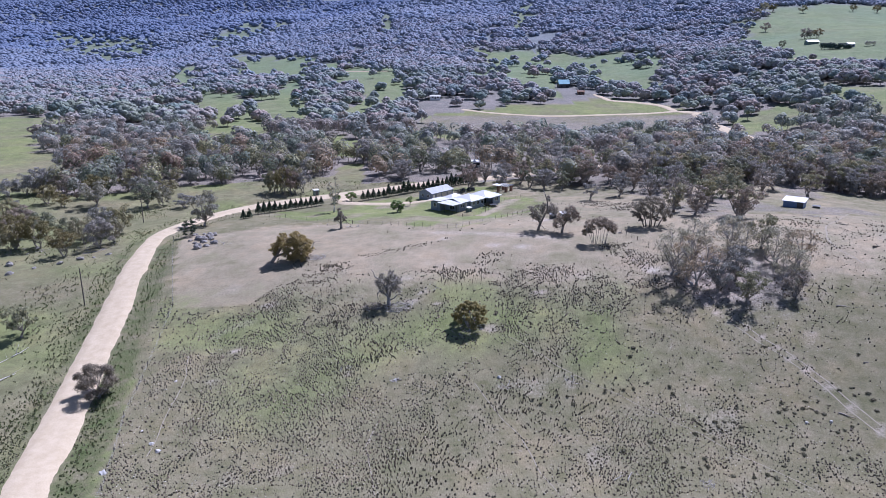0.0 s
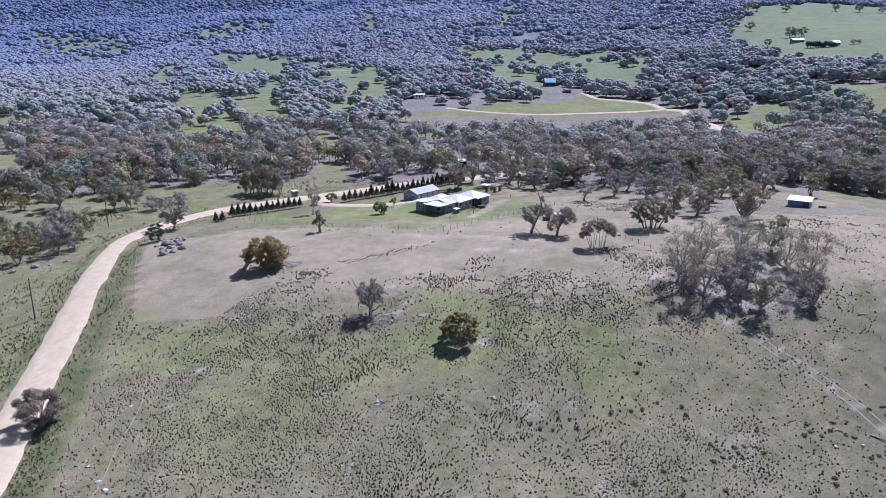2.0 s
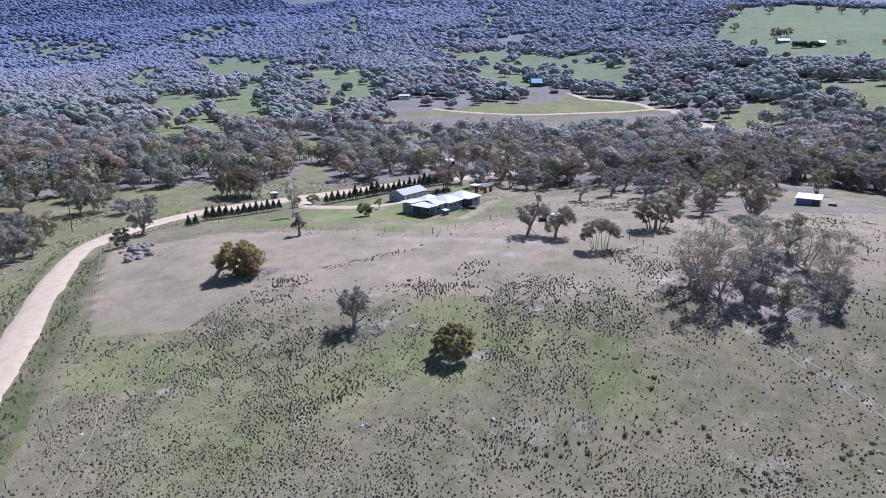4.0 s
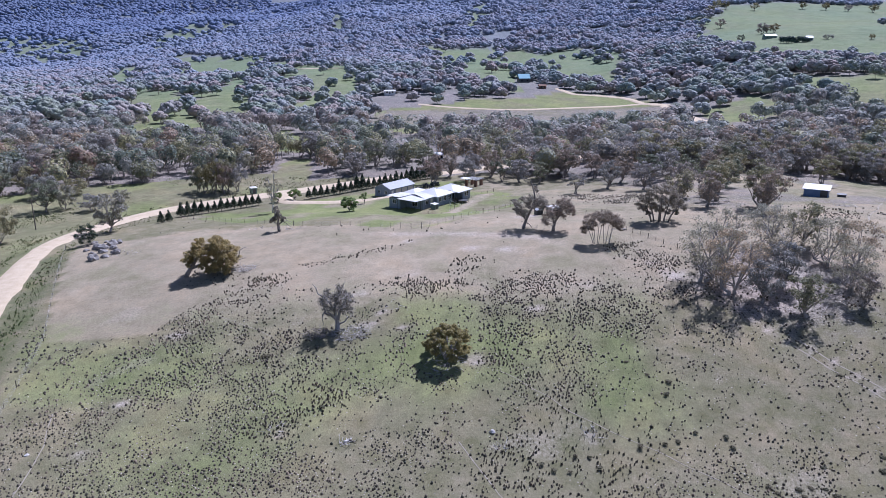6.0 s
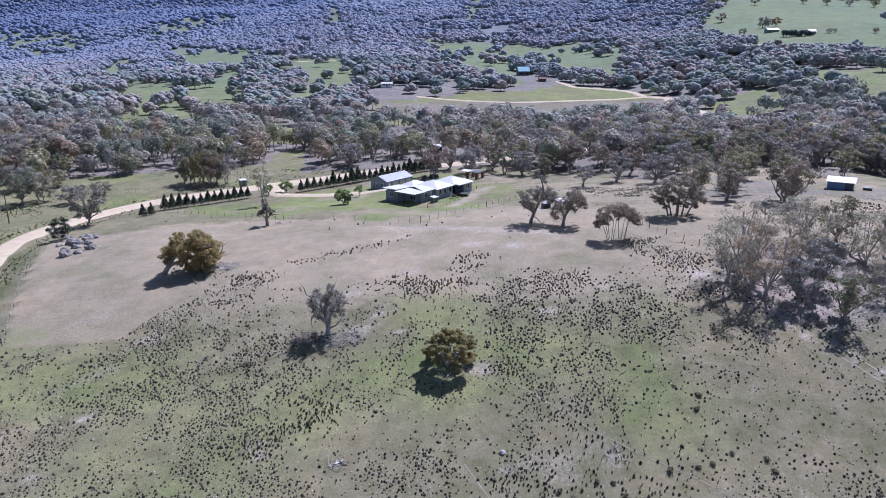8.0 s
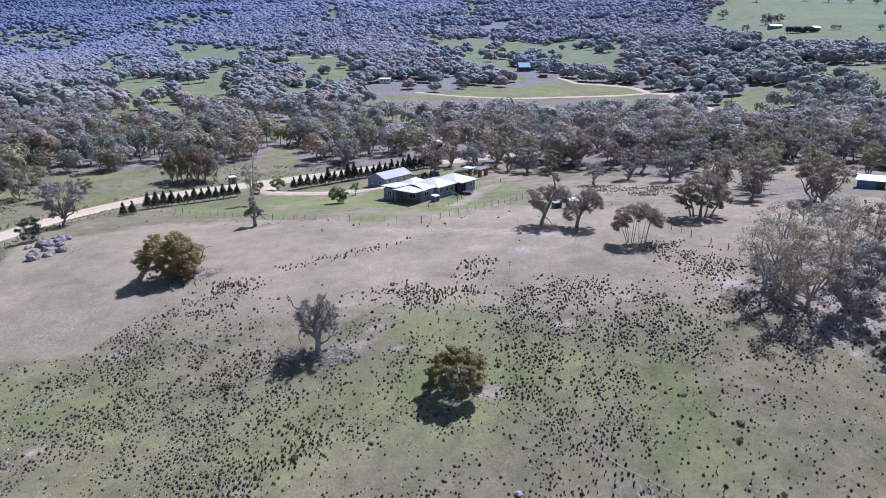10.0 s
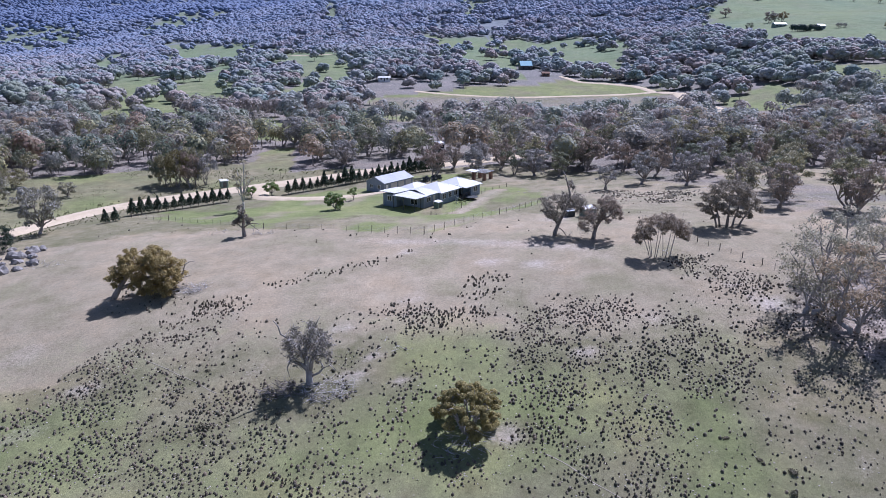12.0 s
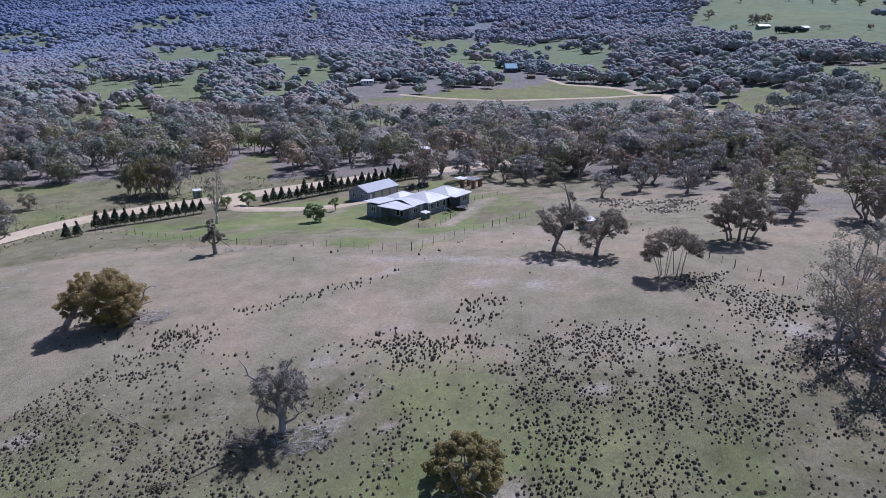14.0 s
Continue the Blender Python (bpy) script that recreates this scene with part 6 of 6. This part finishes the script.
def litter(name, x, y, reach, n, mat, label, seed):
    """A heap of dead branches."""
    rng = random.Random(seed)
    s = Shape()
    for _ in range(n):
        a, q = rng.uniform(0, 6.28), reach * math.sqrt(rng.random())
        px, py = q * math.cos(a), q * math.sin(a) * 0.7
        crooked(s, rng, (px, py, gz(x + px, y + py) - gz(x, y) + 0.08), (rng.uniform(-1, 1), rng.uniform(-1, 1), rng.uniform(0, 0.25)), rng.uniform(0.6, 1.6), rng.uniform(0.02, 0.05), 2, 3)
    ob = new(name, s.mesh(name, mat))
    ob.matrix_basis = pose(x, y, gz(x, y))
    tagged(ob, label, "branches", kind="stuff")


def stone(x, y, r, label, group="stones", seed=0, flat=0.6, mat=None):
    rng = random.Random(seed * 31 + int(x * 10))
    bm = bmesh.new()
    bmesh.ops.create_icosphere(bm, subdivisions=2, radius=1)
    off = Vector((rng.uniform(0, 50), rng.uniform(0, 50), rng.uniform(0, 50)))
    for v in bm.verts:
        k = 1 + 0.6 * noise.noise(v.co * 1.1 + off) + 0.25 * noise.noise(v.co * 2.7 + off)
        v.co = Vector((v.co.x * k * r, v.co.y * k * r * 0.8, v.co.z * k * r * flat))
    me = bpy.data.meshes.new("stone")
    bm.to_mesh(me)
    bm.free()
    me.materials.append(mat or mat_rock)
    ob = new("boulder" if r > 0.7 else "stone", me)
    ob.matrix_basis = pose(x, y, gz(x, y) + r * flat * 0.35, 0, 0, rng.uniform(0, 360))
    tagged(ob, label, "stone", group)


for i, (x, y, rz, ln, r, m, lb) in enumerate([
        (59.6, 113.2, 75, 1.9, 0.13, mat_dead, "bleached white log on the paddock"), (60.5, 113.2, 70, 1.8, 0.12, mat_dead, "bleached white log on the paddock"),
        (65.4, 105.2, -40, 2.6, 0.15, mat_bark, "grey fallen log beside the wheel track"), (75, 115.9, -15, 3.0, 0.14, mat_bark, "grey fallen log among shrubs"),
        (27.6, 92.2, 70, 1.9, 0.1, mat_dead, "bleached white branch on the grass"), (25.6, 92.2, 35, 1.6, 0.08, mat_dead, "bleached white branch on the grass"),
        (-11.5, 101.3, -30, 2.2, 0.09, mat_darkwood, "dark forked branch on the grass"), (-79.8, 114.5, 80, 4.5, 0.16, mat_dead, "long bleached log beyond the road"),
        (-82.4, 124.6, 60, 4.0, 0.14, mat_dead, "bleached log beyond the road"), (-83.6, 121.5, 100, 3.5, 0.13, mat_dead, "bleached log beyond the road"),
        (-8.9, 115.2, 40, 1.3, 0.2, mat_dead, "short white broken stump on the grass"), (-8.3, 115.7, -35, 1.1, 0.15, mat_darkwood, "dark root of a broken stump"), (99, 157, 10, 3.5, 0.25, mat_darkwood, "dark fallen trunk on the slope"),
        (78, 132, -10, 4.0, 0.16, mat_bark, "fallen log below the grove"), (102, 177, 5, 3.5, 0.15, mat_bark, "grey fallen branch near the shed"),
        (84, 176, 0, 3.0, 0.12, mat_bark, "grey fallen branch near the shed"), (-93, 186, 40, 6, 0.2, mat_dead, "bleached fallen trunk beside the trees"), (-97, 183, 20, 5, 0.18, mat_dead, "bleached fallen trunk beside the trees")]):
    fallen("fallen_log", x, y, rz, ln, r, m, lb, 1 if r > 0.11 else 2, 300 + i)
for i, (x, y, reach, n, m, lb) in enumerate([
        (39.5, 91.5, 1.2, 16, mat_dead, "grey heap of dead branches on the paddock"), (-8.8, 115.1, 0.8, 10, mat_dead, "white broken stump with dark roots"), (10.9, 113.6, 1.4, 9, mat_dead, "scattered pale twigs beside a stone"),
        (-17.9, 118.1, 1.3, 9, mat_dead, "scattered pale twigs on the grass"), (23.2, 115.5, 1.4, 9, mat_dead, "scattered pale twigs on the grass"), (-9.2, 138.6, 2.8, 150, mat_dead, "bleached fallen branches under the half-dead gum"),
        (-14.6, 139.4, 2.2, 120, mat_bark, "dark fallen branches under the half-dead gum"), (-31.0, 166.4, 2.4, 110, mat_dead, "bleached fallen branches beside the olive gum"), (-25.4, 193.5, 2.0, 20, mat_dead, "pale fallen branches beside the small gum"),
        (-59.5, 184, 3.0, 26, mat_dead, "grey fallen branches beside the boulders"), (66, 140, 9.0, 60, mat_dead, "pale fallen branches under the grove"), (58, 147, 7.0, 40, mat_dead, "pale fallen branches under the grove"),
        (28, 177, 4.5, 24, mat_bark, "fallen twigs under the gums"), (40, 167, 3.0, 16, mat_dead, "pale twigs under the many-stemmed gum"), (5.2, 129.5, 3.4, 60, mat_dead, "pale fallen twigs round the many stems"), (74, 199, 9, 60, mat_dead, "pale fallen branches under the eastern gums"), (70, 222, 10, 50, mat_dead, "pale fallen branches at the edge of the woods"), (-96, 190, 6, 50, mat_dead, "pale fallen branches under the roadside gums"), (-113, 186, 6, 40, mat_dead, "pale fallen branches under the roadside gums"), (80, 178, 7, 30, mat_bark, "fallen branches behind the grove"), (-3, 146, 2, 6, mat_dead, "few pale twigs on the grass"), (-34, 198, 3, 10, mat_dead, "pale twigs near the yard fence"), (99.9, 186.3, 2.2, 34, mat_dead, "grey heap of branches near the shed")]):
    litter("branch_heap", x, y, reach, n, m, lb, 400 + i)
for i, (x, y, r) in enumerate([(59.6, 103.8, 0.3), (63.4, 103.5, 0.28), (10.1, 116.2, 0.32), (-45.3, 97.6, 0.35), (-43.6, 95.7, 0.38), (-47.9, 115.7, 0.28), (-48.8, 113.1, 0.22), (-48.1, 101, 0.25), (-49.3, 89.8, 0.5)]):
    stone(x, y, r * 1.15, "pale weathered granite stone in the grass", "stones on the paddock", i, 0.7, mat_pale_rock)
for i, (x, y) in enumerate([(-67.7, 186.4), (-68.1, 190.8), (-65.6, 187), (-69.9, 189.4), (-65.8, 193.4), (-64.8, 194.5), (-63.4, 182.6), (-65.3, 181.5), (-61.9, 185), (-71.2, 196.6), (-68.6, 197), (-66.5, 190), (-64, 189.5)]):
    stone(x, y, 0.6 + (i * 37 % 10) / 11, "rounded pale granite boulder by the road bend", "boulders at the road bend", i, 0.7)
for i, (x, y) in enumerate([(-92, 179), (-89, 181), (-95, 178), (-112, 175), (-104, 172), (-99, 175), (-108, 168), (-113, 190), (-120, 192)]):
    stone(x, y, 0.5 + (i * 53 % 10) / 12, "grey granite boulder in the roadside pasture", "boulders in the pasture", i, 0.6)

# narrow stock paths, worn to pale earth
mat_earth = plain("worn_earth", (0.27, 0.24, 0.18), (0.35, 0.31, 0.245), 1.2, 0.95, 0.02)


def trail(line, width):
    v, f = [], []
    pts = []
    for (ax, ay), (bx, by) in zip(line, line[1:]):
        n = max(2, int(math.hypot(bx - ax, by - ay) / 0.8))
        pts += [(ax + (bx - ax) * k / n, ay + (by - ay) * k / n) for k in range(n)]
    for i, (x, y) in enumerate(pts):
        x, y = x + 0.5 * float(wobble(x, y, 3.5)), y + 0.3 * float(wobble(x, y, 4.5, 2))
        w = width * (0.7 + 0.5 * rnd.random())
        z = gz(x, y) + 0.12 * float(wobble(x, y, 5)) + 0.25 * float(wobble(x, y, 17, 2)) + 0.035
        v += [(x - w / 2, y, z), (x + w / 2, y, z)]
        if i:
            f.append((2 * i - 2, 2 * i - 1, 2 * i + 1, 2 * i))
    tagged(new("stock_path", mesh_of("stock_path", v, f, [mat_earth])), "narrow pale stock path worn through grass", "path", kind="structure")


trail([(12.5, 127.7), (26, 115.8), (30.5, 112.4), (36.2, 107.4), (43.4, 101), (50.4, 94.3), (55.4, 88.2)], 0.17)
trail([(6, 114.8), (7.8, 110.6), (9.7, 106.4), (12.6, 102), (14.9, 93), (16.7, 88)], 0.17)
trail([(-48.4, 124.1), (-46.5, 117.6), (-46.2, 108.2), (-45.3, 98.7), (-44.8, 93.4)], 0.17)
trail([(-31.6, 147.8), (-26.6, 143.7), (-20.6, 139.5)], 0.13)
trail([(-10.5, 104), (-12, 98), (-10.6, 92), (-9, 86)], 0.17)
trail([(113.5, 192.7), (98.0, 175.7), (91.9, 164.4), (90.2, 154.3), (92.0, 147.3)], 0.45)
trail([(x + 0.75, y + 0.4) for x, y in WHEEL[3:]], 0.26)
trail([(x - 0.75, y - 0.4) for x, y in WHEEL[3:]], 0.26)

# ---- things round the house ----
def water_tank(x, y, r, h, mat, label):
    ob = empty("water_tank", x, y, gz(x, y) - 0.05)
    tagged(ob, label, "water tank")
    s = Shape()
    for k in range(6):
        s.tube([(0, 0, h * k / 6), (0, 0, h * (k + 0.5) / 6), (0, 0, h * (k + 1) / 6)], [r, r * 1.025, r], 20, True)
    part("body", s.mesh("body", mat), ob)
    part("lid", Shape().tube([(0, 0, h), (0, 0, h + 0.25 * r), (0, 0, h + 0.3 * r)], [r * 1.02, r * 0.35, r * 0.3], 20).mesh("lid", mat), ob)
    part("inlet", Shape().tube([(r * 0.5, 0, h + 0.1), (r * 0.5, 0, h + 0.35)], [0.08, 0.08], 6).mesh("inlet", mat_dark), ob)


def crate(name, x, y, rz, sx, sy, sz, mat, label, lidmat):
    ob = empty(name, x, y, gz(x, y), rz)
    tagged(ob, label, name.replace("_", " "))
    part("body", Shape().box(-sx / 2, sx / 2, -sy / 2, sy / 2, -0.1, sz).mesh("body", mat), ob)
    part("roof", Shape().slab([(-sx / 2 - 0.15, -sy / 2 - 0.15, sz), (sx / 2 + 0.15, -sy / 2 - 0.15, sz), (sx / 2 + 0.15, sy / 2 + 0.15, sz + 0.2), (-sx / 2 - 0.15, sy / 2 + 0.15, sz + 0.2)], 0.06).mesh("roof", lidmat), ob)
    part("door", Shape().box(-sx / 4, sx / 4, -sy / 2 - 0.05, -sy / 2 - 0.004, 0.05, sz * 0.8).mesh("door", mat_dark), ob)


crate("pump_box", 30.7, 192.7, 20, 1.6, 1.2, 1.1, mat_dark, "dark blue-grey pump box behind the gums", mat_roof_grey)
crate("animal_hut", 33.9, 191.9, 15, 2.4, 2.0, 1.6, mat_bluegreen, "pale green animal hut behind the gums", mat_roof)
crate("road_shelter", -47.6, 261.5, 30, 1.9, 1.6, 1.8, mat_bluegreen, "small green roadside shelter with pale roof", mat_roof)
crate("water_trough", 108.6, 201.6, -36, 1.9, 0.9, 0.7, mat_dark, "dark covered water trough beside the shed", mat_dark)
crate("garden_shed", 8.3, 221.3, 51, 1.7, 1.2, 1.5, mat_bluegreen, "small green garden shed against the house", mat_roof)
stone(44.8, 173.8, 0.55, "pale flat stone beside the old fence", "stones on the paddock", 3, 0.4)


def play_set(x, y):
    ob = empty("slide", x, y, gz(x, y), 35)
    tagged(ob, "white garden slide with a small ladder", "play set")
    part("chute", Shape().slab([(0.2, -0.25, 1.3), (2.4, -0.25, 0.12), (2.4, 0.25, 0.12), (0.2, 0.25, 1.3)], 0.06).mesh("chute", mat_trim), ob, "white chute")
    for y2 in (-0.3, 0.3):
        part("leg", Shape().tube([(-0.6, y2, -0.1), (0, y2, 1.6)], [0.05, 0.05], 6).mesh("leg", mat_trim), ob)
    for k in range(4):
        part("rung", Shape().tube([(-0.5 + k * 0.13, -0.3, 0.2 + k * 0.36), (-0.5 + k * 0.13, 0.3, 0.2 + k * 0.36)], [0.03, 0.03], 5).mesh("rung", mat_trim), ob)


def trampoline(x, y):
    ob = empty("trampoline", x, y, gz(x, y))
    tagged(ob, "round dark trampoline beside the deck", "trampoline")
    ring = [(1.6 * math.cos(a * 0.349), 1.6 * math.sin(a * 0.349), 0.75) for a in range(19)]
    part("frame", Shape().tube(ring, [0.05] * 19, 5, False).mesh("frame", mat_dark), ob)
    part("mat", Shape().slab([(1.5 * math.cos(a * 0.349), 1.5 * math.sin(a * 0.349), 0.75) for a in range(18)], 0.03).mesh("mat", mat_dark), ob)
    for a in range(6):
        c, s = math.cos(a * 1.047), math.sin(a * 1.047)
        part("leg", Shape().tube([(1.6 * c, 1.6 * s, -0.1), (1.6 * c, 1.6 * s, 0.75)], [0.035, 0.035], 5).mesh("leg", mat_dark), ob)


play_set(13.0, 226.0)
trampoline(16.6, 229.6)
for i, (x, y) in enumerate([(30, 233.5), (31.4, 235), (29, 236), (32.6, 236.6), (31.2, 237.6), (33.5, 234.5)]):
    stone(x, y, 0.4, "pale garden stone on the lawn edge", "garden stones", i)


def parked_machine(x, y, rz, label):
    """Old farm machinery: chassis, hood, seat and four wheels."""
    ob = empty("tractor", x, y, gz(x, y), rz)
    tagged(ob, label, "tractor")
    part("chassis", Shape().box(-1.3, 1.3, -0.35, 0.35, 0.5, 0.8).mesh("chassis", mat_dark), ob)
    part("hood", Shape().box(0.1, 1.4, -0.32, 0.32, 0.8, 1.25).mesh("hood", mat_dark), ob)
    part("seat", Shape().box(-0.9, -0.4, -0.25, 0.25, 0.9, 1.0).box(-0.95, -0.85, -0.25, 0.25, 1.0, 1.4).mesh("seat", mat_dark), ob)
    for x2, r in ((-0.8, 0.6), (0.95, 0.38)):
        for s in (-1, 1):
            w = part("wheel", Shape().tube([(x2, s * 0.5, r), (x2, s * 0.78, r)], [r, r], 14).mesh("wheel", mat_dark), ob)
            part("hub", Shape().tube([(x2, s * 0.6, r), (x2, s * 0.8, r)], [r * 0.4, r * 0.4], 8).mesh("hub", mat_wire), w)


parked_machine(10.5, 262, 30, "dark old tractor under the tree")
parked_machine(7.5, 260.5, 80, "dark old tractor under the tree")
grove_tree(10, 265, 10.5, "behind the barn", "trees round the yard")
grove_tree(22, 268, 9, "behind the barn", "trees round the yard")
grove_tree(38, 262, 9.5, "at the yard corner", "trees round the yard")
grove_tree(33, 266, 8, "at the yard corner", "trees round the yard")
grove_tree(44, 258, 7.5, "at the yard corner", "trees round the yard")
for x, y, h in ((30, 273, 10), (48, 266, 9.5), (56, 272, 10), (25, 280, 9), (62, 258, 9), (40, 276, 10), (16, 276, 9), (50, 281, 9)):
    grove_tree(x, y, h, "behind the house yard", "trees round the yard")

# bleached dead trees among the woods
WHITE = gum_meshes(90, 11, 7, mat_gum, 18, 12, 0.25, low=0.3, bark=mat_dead, dead=3, ragged=0.3)
for x, y in [(-98, 290), (-92, 296), (-70, 300), (-22, 330), (15, 320), (78, 262), (95, 290), (120, 300), (140, 275), (60, 330), (-125, 300), (-140, 310)]:
    tree("dead_gum", WHITE, x, y, "bleached dead gum standing in the woods", rnd.uniform(0, 360), rnd.uniform(0.7, 1.0), "dead trees in the woods")

# ---- far houses ----
def far_house(name, x, y, rz, L, W, h, rise, wall, roof, label, base=0.0):
    ob = empty(name, x, y, gz(x, y) + base, rz)
    tagged(ob, label, "house" if "house" in name else "shed")
    part("wall", Shape().box(-L / 2, L / 2, -W / 2, W / 2, -2, h).mesh("wall", wall), ob)
    for s in (-1, 1):
        c = [(-L / 2 - 0.4, s * (W / 2 + 0.4), h - 0.1), (L / 2 + 0.4, s * (W / 2 + 0.4), h - 0.1), (L / 2 + 0.4, 0, h + rise), (-L / 2 - 0.4, 0, h + rise)]
        part("roof", Shape().slab(c if s < 0 else c[::-1], 0.15).mesh("roof", roof), ob)
    for e in (-1, 1):
        x2 = e * L / 2
        part("gable", Shape().add([(x2, -W / 2, h), (x2, W / 2, h), (x2, 0, h + rise - 0.1), (x2 - e * 0.2, -W / 2, h), (x2 - e * 0.2, W / 2, h), (x2 - e * 0.2, 0, h + rise - 0.1)], [(0, 1, 2), (5, 4, 3), (0, 3, 4, 1), (1, 4, 5, 2), (2, 5, 3, 0)]).mesh("gable", wall), ob)
    for k in range(max(2, int(L / 5))):
        wx = -L / 2 + (k + 0.5) * L / max(2, int(L / 5))
        part("window", Shape().box(wx - 0.7, wx + 0.7, -W / 2 - 0.08, -W / 2 - 0.01, 0.9, 2.1).mesh("window", mat_glass), ob, "dark window")
    part("door", Shape().box(-0.5, 0.5, -W / 2 - 0.1, -W / 2 - 0.01, 0, 2.0).mesh("door", mat_dark), ob)


far_house("blue_house", 118.5, 716, 8, 10.5, 7, 3.6, 4.0, mat_dark, mat_blue_roof, "tall house with a blue steel roof among trees")
far_house("red_shed", 127, 668, 0, 6, 4, 2.6, 1.2, mat_brick, mat_brick, "rust-red shed among the trees")
far_house("long_shed", -6.9, 634, 3, 9, 4, 2.4, 1.0, mat_trim, mat_roof, "long white shed among the trees", 1)
far_house("farm_shed", 458.4, 917.8, 5, 15, 7, 3.2, 2.0, mat_bluegreen, mat_roof, "white-roofed farm shed on the green hillside")
far_house("hill_house", 469, 850, 0, 8, 6, 3.2, 2.0, mat_wall, mat_roof, "white-roofed farmhouse behind the conifer hedge")
far_house("valley_shed", 14.5, 316.5, 15, 3.6, 3, 2.4, 0.9, mat_trim, mat_roof, "small white shed hidden in the woods")
far_house("valley_shed", 232, 704, 10, 9, 5, 3, 1.2, mat_trim, mat_roof, "small white shed hidden in the woods", 2)
far_house("valley_shed", 25, 333, -20, 5, 4, 2.6, 0.9, mat_trim, mat_roof, "small white shed hidden in the woods")


def far_hedge(x, y):
    rng = np.random.default_rng(7)
    ob = empty("conifer_hedge", x, y, gz(x, y) - 1)
    tagged(ob, "long dark clipped conifer hedge on the hillside", "hedge")
    cs = [(k * 0.85 - 14, -k * 0.3 + rng.uniform(-0.8, 0.8), rng.uniform(1.5, 5.0)) for k in range(32)]
    v, f = leaf_cards(rng, cs, [2.8] * 32, 110, 0.8, 1.0)
    part("foliage", mesh_of("foliage", v, f, [mat_hedge]), ob)
    for c in cs[::3]:
        part("trunk", Shape().tube([(c[0], c[1], -1), (c[0], c[1], 4)], [0.3, 0.2], 6).mesh("trunk", mat_darkwood), ob)


far_hedge(450, 848)
for x, y, h in ((495, 1011, 15), (499, 1004, 11), (503, 994, 12), (583, 1388, 15), (625, 1453, 18), (640, 1450, 15), (690, 1431, 14), (516, 1186, 14), (479, 1174, 13), (486, 844, 6), (493, 845, 5), (523, 818, 6), (420, 914, 9), (798, 1454, 13), (834, 1436, 14), (869, 1419, 13), (904, 1395, 14)):
    tree("gum_tree", FULL[rnd.randrange(5)], x, y, "rounded dull green tree on the grassy hillside", rnd.uniform(0, 360), h / 8.0, "trees on the green hillside")
ribbon("far_track", [(-156, 1046), (-91, 925), (-39, 908)], 6, "pale track on the far bench", 0.8, kind_name="track")
ribbon("far_track", [(371, 773), (380, 756), (404, 727), (432, 700)], 3, "pale track below the green hillside", 0.8, kind_name="track")
